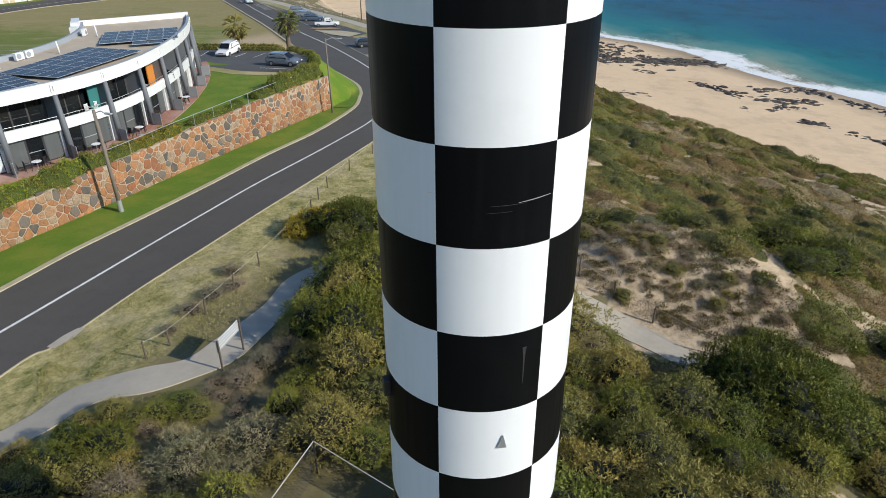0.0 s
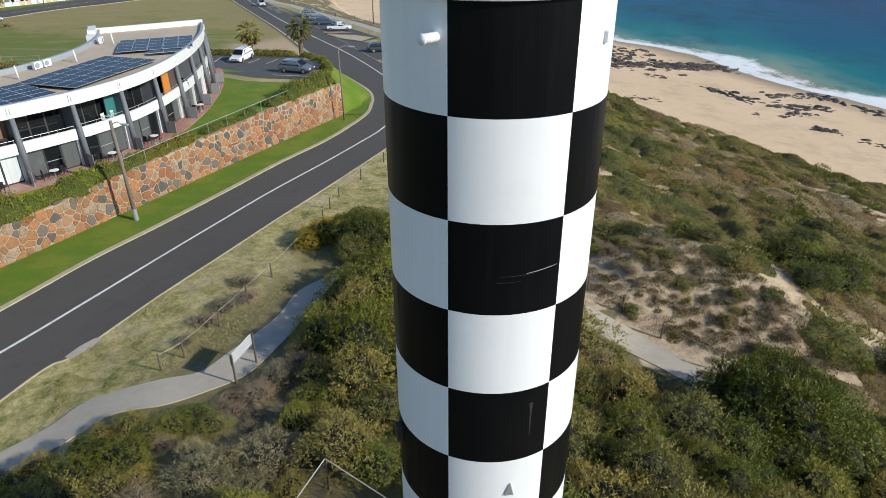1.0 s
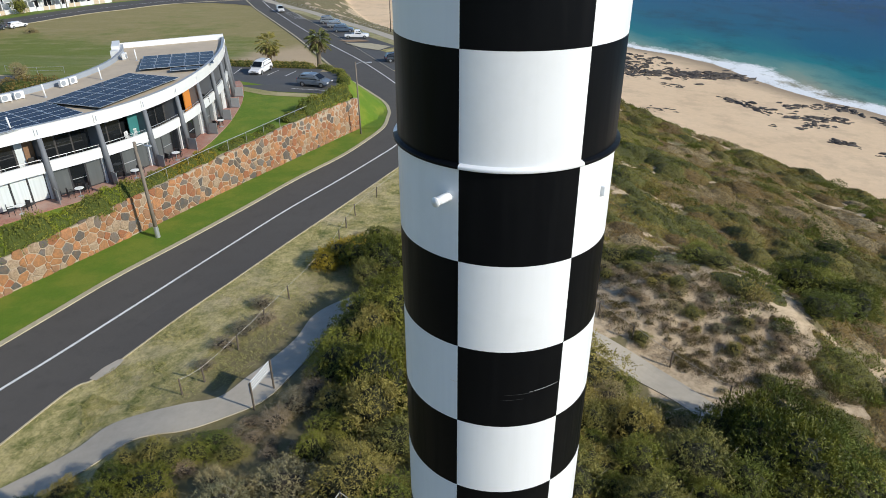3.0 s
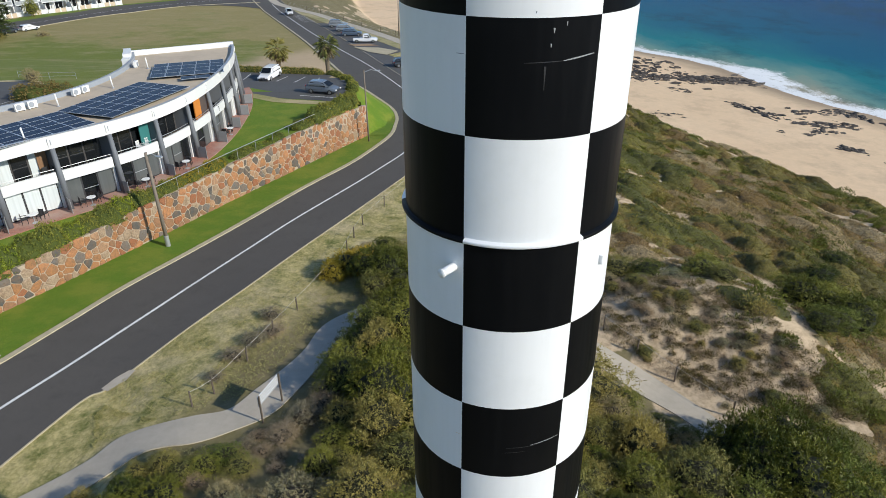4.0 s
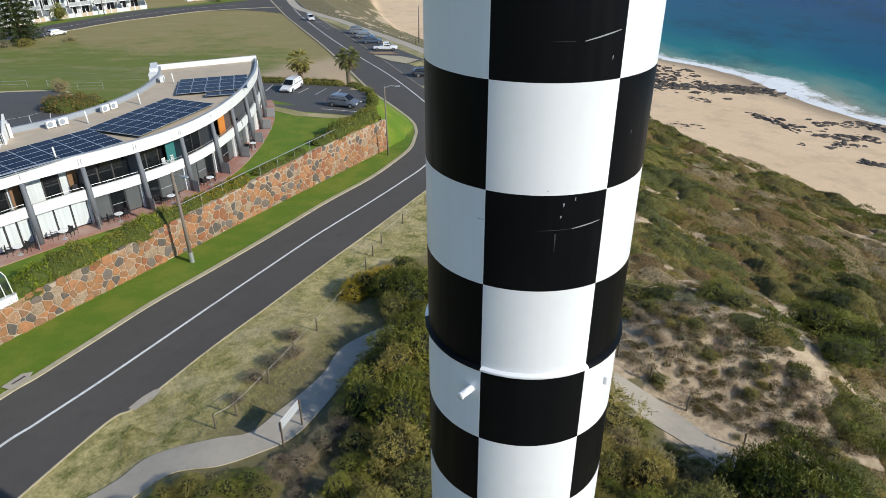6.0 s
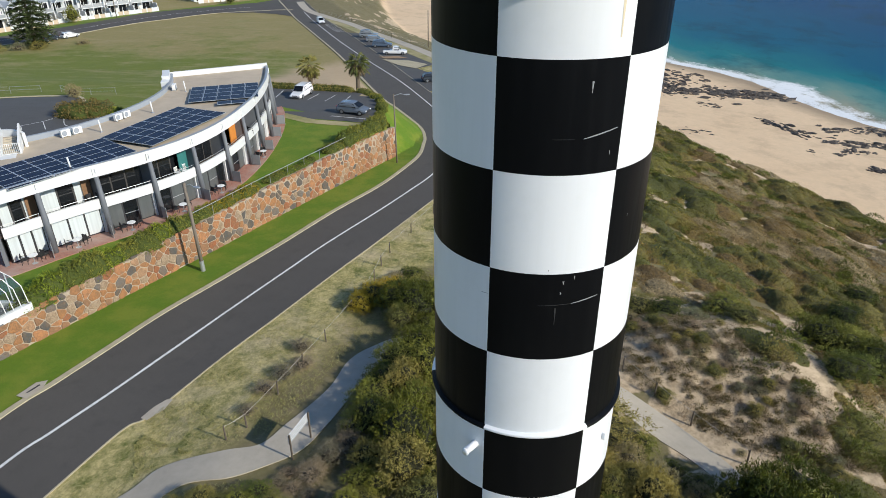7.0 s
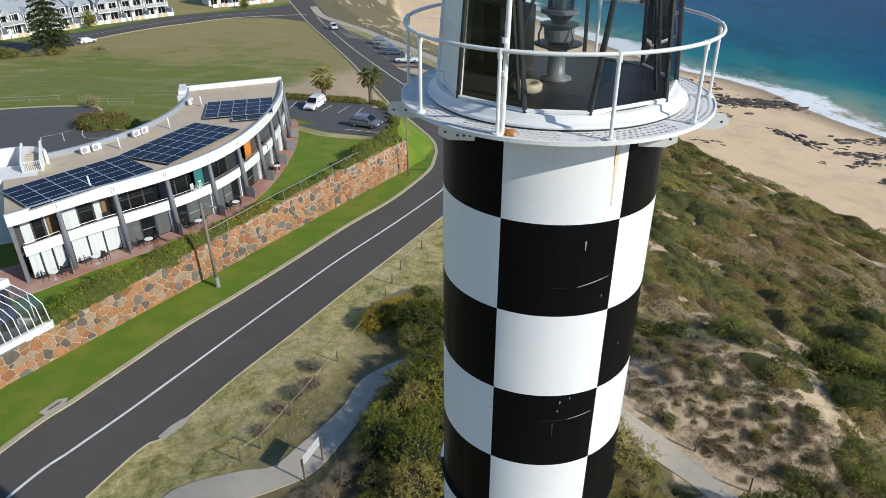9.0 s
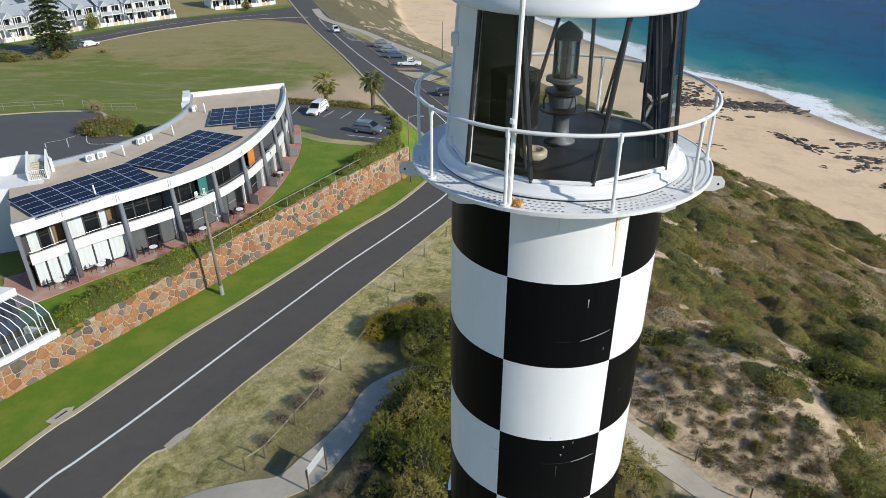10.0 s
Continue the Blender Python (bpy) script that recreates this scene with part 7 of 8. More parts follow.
street_pole(-13.2, 77.6, 6.6, 0.10, "slim dark timber street lamp pole by the road bend", (1.3, 0.2, 0.15), M["pole_wood"], False, (-0.1, 0.0))
timber_pole(-19.2, 163.9, 8.5, "bare timber pole beside the dune fence")
timber_pole(-121.0, 206.5, 9.0, "timber power pole before the townhouses")
build_sign()
build_fences()
build_handrail()
build_conservatory()


# ---- car parks and far streets ----
def sheet(name, outline, mat, lift, label, category, step=2.0):
    """A flat area with an outline, laid over the land in small squares cut to the outline."""
    bm = bmesh.new()
    vs = [bm.verts.new((x, y, 0)) for x, y in outline]
    bm.faces.new(vs)
    xs, ys_ = [p[0] for p in outline], [p[1] for p in outline]
    for axis, lo, hi in ((0, min(xs), max(xs)), (1, min(ys_), max(ys_))):
        c = lo + step
        while c < hi:
            co, no = [0, 0, 0], [0, 0, 0]
            co[axis], no[axis] = c, 1
            bmesh.ops.bisect_plane(bm, geom=bm.verts[:] + bm.edges[:] + bm.faces[:], plane_co=co, plane_no=no)
            c += step
    for w in bm.verts:
        w.co.z = land(w.co.x, w.co.y) + lift
    bmesh.ops.recalc_face_normals(bm, faces=bm.faces)
    if sum(f.normal.z for f in bm.faces) < 0:
        bmesh.ops.reverse_faces(bm, faces=bm.faces)
    return tagged(part(name, bm, mat), label, category, kind="structure")


sheet("car_park", [(-37.6, 101.0), (-37.8, 86.5), (-36.0, 83.6), (-30.4, 82.2), (-24, 81.2), (-17.4, 80.2), (-16.8, 84), (-18.4, 93), (-20.6, 98.6)], M["asphalt_yard"], 0.05, "grey asphalt motel car park with painted bays", "car park")
sheet("dry_strip", [(-29.6, 83.8), (-24, 80.9), (-17.7, 79.9), (-17.2, 78.6), (-21, 78.9), (-25, 79.6), (-28.6, 81.6)], M["verge"], 0.062, "strip of dry brown grass beside the car park", "verge", 1.0)
court = [arc_pt(th, 19.7)[:2] for th in range(-54, 36, 6)] + [arc_pt(th, r)[:2] for th, r in ((42, 16.5), (60, 12.5), (80, 13.5), (92, 18.5), (98, 22.0), (104, 23.6), (118, 24.4), (135, 25.0), (160, 26), (200, 28), (240, 26), (290, 24))]
sheet("rear_yard", court, M["asphalt_yard"], 0.05, "dark asphalt turning circle behind the motel", "car park")
edge = polyline([arc_pt(th, r)[:2] for th, r in ((60, 12.6), (80, 13.6), (92, 18.6), (98, 22.1), (104, 23.7), (118, 24.5), (135, 25.1), (160, 26.1))])
drape("kerb_yard", edge, beside(edge, 0.45), 60, M["kerb"], 0.12, 1, "pale kerb round the turning circle", "kerb", skirt=0.1)
for a, b in (((-33.4, 93.8), (-34.0, 99.2)), ((-30.9, 93.2), (-30.9, 98.2)), ((-28.3, 92.6), (-27.9, 97.2)), ((-25.6, 91.8), (-25.2, 96.8)), ((-22.9, 90.6), (-22.9, 96.2)), ((-22.9, 90.6), (-21.2, 89.4)), ((-22.4, 82.6), (-17.6, 81.7)), ((-36.2, 94.4), (-36.8, 99.4))):
    la = polyline([a, b])
    drape("bay_line", beside(la, -0.06), beside(la, 0.06), 4, M["line"], 0.058, 1, "painted white parking bay line", "road marking")
STREET_N = polyline([(-150, 130), (-136, 158), (-125.9, 184.6), (-121, 203), (-114.6, 216.4), (-100.5, 228.4), (-86, 240.5), (-78, 252)])
STREET_S = polyline([(-138, 122), (-125, 150), (-115.3, 173.1), (-111.5, 188), (-106.6, 200.3), (-95, 215.2), (-80, 222.5), (-70.5, 224)])
drape("side_street", STREET_N, STREET_S, 90, M["asphalt"], 0.05, 4, "asphalt side street before the townhouses", "road")
drape("kerb_side", STREET_S, beside(STREET_S, 0.5), 90, M["kerb"], 0.12, 1, "pale kerb of the side street", "kerb", skirt=0.1)
mid = polyline([(-130.5, 154), (-120.6, 179), (-116, 195.5), (-110.6, 208.4), (-97.7, 221.8), (-86, 229)])
drape("side_line", beside(mid, -0.08), beside(mid, 0.08), 60, M["line"], 0.06, 1, "white centre line of the side street", "road marking")
front = polyline([(-153, 134), (-140, 162), (-130.7, 187.6), (-126.9, 203.9), (-115.6, 218.6), (-108.6, 224.6), (-89.6, 246.5)])
drape("verge_street", front, STREET_N, 60, M["lawn"], 0.04, 3, "green grass strip before the townhouse fences", "verge")
# parking strip, islands and the footway on the sea side of the road
sheet("parking_strip", [(-13.8, 116.0), (-9.4, 118.5), (-13.6, 129.5), (-18.2, 136.0), (-15.2, 140.6), (-21.0, 150.0), (-27.2, 160.2), (-33.4, 171.8), (-39.2, 180.6), (-43.2, 182.4), (-29.3, 152.4)], M["asphalt_yard"], 0.047, "asphalt parking bays beside the road", "car park")
sheet("traffic_island", [(-18.4, 135.6), (-16.6, 140.2), (-21.2, 144.0), (-26.9, 144.6), (-22.4, 138.6)], M["kerb"], 0.14, "pale paved traffic island", "island", 3.0)
sheet("sand_island", [(-21.6, 146.8), (-24.2, 148.9), (-28.4, 147.6), (-26.4, 145.8)], plain("brown_gravel_bed", (0.33, 0.22, 0.13), 0.95, var=0.25, scale=3), 0.12, "brown gravel bed in the parking area", "island", 3.0)
foot = polyline([(-9.6, 131), (-14.6, 144), (-22.6, 158.5), (-31.2, 172.5), (-38.6, 184), (-48, 199.5), (-56, 209.5), (-66, 222), (-74, 240)])
drape("footway", foot, beside(foot, 2.6), 80, M["concrete"], 0.06, 2, "concrete footway beside the dune fence", "footpath", skirt=0.05)
drape("lawn_dune", beside(foot, -2.6), foot, 80, M["verge"], 0.03, 2, "rough grass strip by the parking bays", "verge")
cut = polyline([(-36.4, 102.6), (-32.0, 106.0), (-27.0, 110.4), (-22.6, 113.6)])
drape("side_path", cut, beside(cut, 1.4), 30, M["concrete"], 0.05, 2, "pale concrete path across the dry grass", "footpath")
for i, y in enumerate((183.5, 185.4, 187.3, 189.2, 191.1, 193.0, 194.9, 196.8)):
    x = -45.2 - 0.47 * (y - 183.5)
    la = polyline([(x - 1.4, y - 0.3), (x + 1.2, y + 1.0)])
    drape("hatch_line", beside(la, -0.13), beside(la, 0.13), 3, M["line"], 0.07, 1, "painted white road hatching", "road marking")
sheet("road_junction", [(-96, 215.6), (-82, 218.8), (-74, 216.2), (-66.4, 211.4), (-70, 223), (-82, 246), (-92, 236)], M["asphalt"], 0.052, "asphalt road junction", "road", 4.0)
sheet("lawn_palm", [(-26.6, 99.8), (-21.2, 98.4), (-21.4, 101.2), (-23.2, 106.4), (-26.4, 104.0)], M["lawn"], 0.05, "small green lawn round the palm", "lawn", 1.5)
# concrete pads of a drain on each side of the road
for outline, nm in (([(-30.0, 30.2), (-29.2, 30.0), (-28.8, 31.1), (-29.0, 31.9), (-29.6, 31.6)], "drain_pad"), ([(-21.2, 29.0), (-20.7, 28.8), (-20.1, 29.8), (-20.0, 30.8), (-20.4, 30.8), (-20.9, 30.0)], "driveway_pad")):
    sheet(nm, outline, M["concrete"], 0.15 if nm == "drain_pad" else 0.065, "worn concrete drain apron at the road edge", "paving", 1.0)


# ---- vehicles ----
M["tyre"] = plain("tyre_rubber", (0.015, 0.015, 0.016), 0.8)
M["rim"] = plain("alloy_rim", (0.45, 0.46, 0.47), 0.35, 0.8)
M["car_glass"] = Shade("car_glass", 0.05).base((0.008, 0.010, 0.012)).m
M["lamp_red"] = Shade("tail_lamp", 0.3).base((0.35, 0.01, 0.01)).m
M["lamp_clear"] = Shade("head_lamp", 0.15).base((0.75, 0.76, 0.78)).m


def car_paint(name, c):
    s = Shade(name, 0.25)
    s.base(s.mix(s.noise(1.5, 4), tuple(v * 0.93 for v in c), c))
    s.b.inputs["Coat Weight"].default_value = 0.6
    return s.m


PAINTS = {"white": car_paint("white_car_paint", (0.80, 0.80, 0.80)), "grey": car_paint("blue_grey_car_paint", (0.13, 0.155, 0.19)), "silver": car_paint("silver_car_paint", (0.20, 0.22, 0.24)), "dark": car_paint("dark_car_paint", (0.03, 0.035, 0.045)), "blue": car_paint("slate_car_paint", (0.075, 0.105, 0.15))}


def loft(stations, mat, parent, name, label=""):
    """A body from cross-sections along x: (x, half width low, half width high, z low, z high)."""
    bm = bmesh.new()
    rows = []
    for x, wl, wh, z0, z1 in stations:
        zm = z0 + (z1 - z0) * 0.55
        sec = [(-wl * 0.92, z0), (wl * 0.92, z0), (wl, z0 + 0.10), (wl, zm), (wh, z1 - 0.05), (wh * 0.9, z1), (-wh * 0.9, z1), (-wh, z1 - 0.05), (-wl, zm), (-wl, z0 + 0.10)]
        rows.append([bm.verts.new((x, y, z)) for y, z in sec])
    for p, q in zip(rows, rows[1:]):
        for k in range(10):
            bm.faces.new((p[k], p[(k + 1) % 10], q[(k + 1) % 10], q[k]))
    bm.faces.new(rows[0][::-1])
    bm.faces.new(rows[-1])
    bmesh.ops.recalc_face_normals(bm, faces=bm.faces)
    return part(name, bm, mat, parent, label)


def car(label, paint, m, length=4.5, width=1.82, height=1.62, kind="suv"):
    ob = thing("car", label, "car", m, "parked cars")
    L, w = length / 2, width / 2
    P = PAINTS[paint]
    hood = 0.98 if kind != "hatch" else 0.92
    if kind == "ute":
        body = [(-L, w * .9, w * .86, .45, .95), (-L + .1, w, w * .95, .35, 1.0), (-.35, w, w * .95, .3, 1.0), (.2, w, w * .95, .3, 1.02), (1.0, w, w * .92, .3, 1.05), (L - .5, w * .98, w * .86, .32, .96), (L - .1, w * .9, w * .78, .38, .82), (L, w * .8, w * .7, .45, .7)]
        cab = [(-.55, w * .90, w * .72, .98, 1.05), (-.45, w * .92, w * .76, .98, height - .05), (.1, w * .92, w * .76, .98, height), (.65, w * .92, w * .74, .98, height - .05), (1.25, w * .90, w * .7, .98, 1.06)]
    else:
        back = -L + (0.25 if kind != "hatch" else 0.35)
        body = [(-L, w * .86, w * .8, .42, .95), (-L + .12, w * .97, w * .92, .32, hood + .02), (-.8, w, w * .96, .28, hood + .02), (.6, w, w * .95, .28, hood + .02), (1.0, w, w * .9, .28, hood), (L - .45, w * .97, w * .84, .3, hood - .12), (L - .1, w * .9, w * .74, .34, hood - .26), (L, w * .8, w * .66, .42, hood - .4)]
        cab = [(back - .1, w * .9, w * .74, hood - .02, hood + .1), (back + .2, w * .93, w * .76, hood - .02, height - .06), (-.6, w * .94, w * .78, hood - .02, height), (.25, w * .94, w * .77, hood - .02, height - .03), (1.15, w * .90, w * .7, hood - .02, hood + .04)]
    loft(body, P, ob, "body")
    shell = loft(cab, P, ob, "cabin")
    # glass: side windows, windscreen and rear window a little proud of the cabin
    zc0, zc1 = hood + 0.08, height - 0.14
    xs = [c[0] for c in cab]
    for s in (-1, 1):
        for a, b in ((xs[1] + .05, -.28), (-.2, xs[3] + .1)):
            if b - a < .2:
                continue
            yb, yt = s * (w * .94 + .012), s * (w * .82 + .012)
            v = [(a, yb, zc0), (b + (.35 if b > .2 else 0), yb, zc0), (b, yt, zc1), (a + .1, yt, zc1)]
            mesh_object("side_window", v, [(0, 1, 2, 3) if s < 0 else (3, 2, 1, 0)], M["car_glass"], ob)
    x0, x1 = xs[4], xs[3]
    v = [(x0 - .06, -w * .78, hood + .08), (x0 - .06, w * .78, hood + .08), (x1 + .12, w * .68, height - .10), (x1 + .12, -w * .68, height - .10)]
    mesh_object("windscreen", [(a + .05, b, c + .03) for a, b, c in v], [(0, 1, 2, 3)], M["car_glass"], ob)
    x0, x1 = xs[0], xs[1]
    v = [(x0, w * .76, hood + .10), (x0, -w * .76, hood + .10), (x1 - .05, -w * .68, height - .16), (x1 - .05, w * .68, height - .16)]
    mesh_object("rear_window", [(a - .03, b, c + .01) for a, b, c in v], [(0, 1, 2, 3)], M["car_glass"], ob)
    r = .36 if kind != "hatch" else .32
    for sx in (-L + .82, L - .88):
        for s in (-1, 1):
            bm = rod(bmesh.new(), (sx, s * (w - .20), r), (sx, s * (w + .015), r), r, 18)
            wh = part("wheel", bm, M["tyre"], ob)
            part("rim", rod(bmesh.new(), (sx, s * (w + .0), r), (sx, s * (w + .025), r), r * .62, 10), M["rim"], wh)
    for s in (-1, 1):
        part("headlight", box(bmesh.new(), L - .09, s * w * .66, hood - .30, .12, .34, .13, .02), M["lamp_clear"], ob)
        part("tail_light", box(bmesh.new(), -L + .03, s * w * .74, .88, .10, .16, .24, .02), M["lamp_red"], ob)
        part("mirror", box(bmesh.new(), .85, s * (w + .06), hood + .10, .12, .16, .12, .03), P, ob)
        if kind == "suv":
            part("roof_rail", rod(bmesh.new(), (xs[1] + .25, s * w * .68, height + .03), (.2, s * w * .68, height + .02), .022, 6), M["frame_dark"], ob)
    part("bumper", box(bmesh.new(), L - .03, 0, .48, .10, width * .8, .16, .03), M["frame_dark"], ob)
    part("grille", box(bmesh.new(), L - .02, 0, .66, .06, width * .42, .12, .01), M["frame_dark"], ob)
    if kind == "ute":
        part("tray", box(bmesh.new(), -L + .75, 0, 1.03, 1.45, width * .8, .03), M["frame_dark"], ob, "open dark load tray")
        part("canopy_rack", tube(bmesh.new(), [(-.6, -w * .8, 1.0), (-.6, -w * .8, 1.5), (-.6, w * .8, 1.5), (-.6, w * .8, 1.0)], .03, 6), M["frame_dark"], ob)
    return ob


def ground_pose(x, y, turn):
    return pose(x, y, land(x, y) + 0.05, 0, 0, turn)


car("white family SUV parked nose out in a bay", "white", ground_pose(-29.9, 95.0, -98), 4.7, 1.86, 1.72)
car("blue-grey small wagon parked along the hedge", "grey", ground_pose(-19.7, 84.0, -15), 4.3, 1.75, 1.55, "hatch")
car("white utility pickup with an open tray", "white", ground_pose(-25.2, 151.4, 2), 5.3, 1.88, 1.78, "ute")
car("slate blue wagon parked in a roadside bay", "blue", ground_pose(-29.8, 160.6, 8), 4.8, 1.84, 1.66)
car("silver sedan parked in a roadside bay", "silver", ground_pose(-32.8, 168.0, 8), 4.6, 1.8, 1.5, "hatch")
car("dark silver four-wheel drive parked in a roadside bay", "silver", ground_pose(-35.8, 175.0, 10), 4.9, 1.9, 1.82)
car("dark wagon parked at the kerb behind the island", "dark", ground_pose(-13.6, 124.6, 20), 4.6, 1.84, 1.6)
car("white van-like car standing on the road", "white", ground_pose(-54.6, 198.8, -66), 4.6, 1.82, 1.7)
car("white sedan standing on the side street", "white", ground_pose(-112.4, 168.4, 65), 4.6, 1.8, 1.5, "hatch")
car("dark blue hatchback standing behind the pine", "dark", ground_pose(-114.6, 163.6, 65), 4.2, 1.75, 1.5, "hatch")


# ---- trees ----
M["frond"] = leaf_material("palm_frond", (0.11, 0.12, 0.03), (0.36, 0.34, 0.10), (0.30, 0.26, 0.08))
M["frond_dead"] = leaf_material("dead_palm_frond", (0.22, 0.16, 0.08), (0.48, 0.36, 0.20), (0.25, 0.17, 0.08))
M["needle"] = leaf_material("pine_needle", (0.016, 0.028, 0.010), (0.085, 0.110, 0.032), (0.07, 0.09, 0.025), 0.1)


def palm(x, y, crown_z, seed, label):
    rng = np.random.default_rng(seed)
    z = land(x, y)
    h = crown_z - z
    ob = thing("palm_tree", label, "palm", pose(x, y, z), "palms by the car park")
    part("trunk", lathe([(0.46, -0.2), (0.38, 0.2), (0.33, 0.8), (0.32, h * 0.6), (0.38, h - 0.5), (0.26, h)], 14), M["bark"], ob, smooth=True)

    def fronds(n, up, length, droop, mat, name):
        V, F, n0 = [], [], 0
        for k in range(n):
            a = 2 * math.pi * k / n + rng.uniform(-0.2, 0.2)
            e = rng.uniform(*up)
            out = np.array((math.cos(a), math.sin(a), 0))
            L = length * rng.uniform(0.8, 1.1)
            s = np.linspace(0.0, 1.0, 15)
            spine = np.array((0, 0, h)) + np.outer(s * L * math.cos(e), out) + np.outer(s * L * math.sin(e) - droop * (s ** 2) * L, (0, 0, 1))
            # fan blade at the end of a bare stalk
            tip, base = spine[-5], spine[4]
            at = np.repeat(spine[7:], 5, 0)
            side = np.array((-out[1], out[0], 0))
            n_l = len(at)
            way = unit(out * 0.9 + np.outer(rng.uniform(-0.75, 0.75, n_l), side) + rng.normal(size=(n_l, 3)) * 0.10 + np.array((0, 0, math.sin(e) - 0.45)))
            v, f = leaves(at, way, L * 0.36, 0.09, rng)
            V.append(v); F.append(f + n0); n0 += len(v)
            v, f = leaves(spine[:10], unit(np.diff(spine[:11], axis=0)), L * 0.12, 0.05, rng)
            V.append(v); F.append(f + n0); n0 += len(v)
        quads(name, np.concatenate(V), np.concatenate(F), mat, ob)

    fronds(46, (-0.60, 1.35), 1.75, 0.38, M["frond"], "crown")
    fronds(54, (-1.40, -0.6), 1.5, 0.20, M["frond_dead"], "skirt")
    return ob


palm(-30.8, 103.2, 3.7, 51, "fan palm with green crown and dry skirt by the car park")
palm(-23.1, 102.6, 4.4, 52, "stout fan palm with shaggy brown skirt by the hedge")


def norfolk_pine(x, y, h, seed):
    rng = np.random.default_rng(seed)
    ob = thing("pine_tree", "tall dark green pine tree with tiered branches", "tree", pose(x, y, land(x, y)))
    part("trunk", rod(bmesh.new(), (0, 0, -0.3), (0, 0, h), 0.45, 12, 0.05), M["bark"], ob, smooth=True)
    V, F, n0 = [], [], 0
    bm = bmesh.new()
    tiers = 18
    for t in range(tiers):
        k = t / (tiers - 1)
        z = 1.2 + (h - 1.4) * k
        R = (4.7 * (1 - k) ** 0.8 + 0.4) * (0.85 + 0.3 * rng.random()) * min(1.0, 0.55 + k * 4)
        nb = 8
        a0 = rng.uniform(0, 6.28)
        for b in range(nb):
            a = a0 + 2 * math.pi * b / nb + rng.uniform(-.15, .15)
            out = np.array((math.cos(a), math.sin(a), 0.0))
            r = R * rng.uniform(0.8, 1.08)
            s = np.linspace(0.12, 1.0, 13)
            sp = np.outer(s * r, out) + np.outer(z + 0.10 * r * s - 0.34 * r * s ** 2, (0, 0, 1))
            rod(bm, (0, 0, z), tuple(sp[-1]), 0.05, 4, 0.015)
            at = np.repeat(sp, 6, 0) + rng.normal(size=(13 * 6, 3)) * 0.12
            side = np.array((-out[1], out[0], 0))
            sg = np.where(rng.random(len(at)) < 0.5, -1.0, 1.0)
            way = unit(out * 0.7 + np.outer(sg * rng.uniform(0.3, 1.1, len(at)), side) + rng.normal(size=(len(at), 3)) * 0.25 + np.array((0, 0, 0.1)))
            v, f = leaves(at, way, 0.20 * r + 0.25, 0.22, rng)
            V.append(v); F.append(f + n0); n0 += len(v)
    tagged(part("branch_tiers", bm, M["bark"], ob), "tiers of thin branches", kind="stuff")
    quads("crown", np.concatenate(V), np.concatenate(F), M["needle"], ob)
    return ob


norfolk_pine(-112.6, 155.0, 23.0, 61)
for x, y, s, t, k in ((-127.5, 194.5, 1.3, 2.0, 1), (-62.5, 90.8, 1.1, 1.3, 2), (-96.0, 236.0, 1.2, 1.4, 1), (-113.5, 150.0, 1.6, .8, 2), (-117.0, 146.5, 1.6, .8, 0), (-110.0, 152.0, 1.5, .7, 0), (-104.0, 160.0, 1.4, .6, 2), (-120.5, 147.0, 1.8, .7, 1)):
    ob = plant(k, x, y, s, t)
    ob["label"] = "garden shrub beside the far street"


# ---- townhouses ----
M["roof_tile"] = plain("grey_roof_sheet", (0.36, 0.39, 0.42), 0.6, var=0.10, scale=1.2, grime=0.2)
M["fence_tan"] = plain("tan_fence_panel", (0.56, 0.45, 0.33), 0.8, var=0.1)


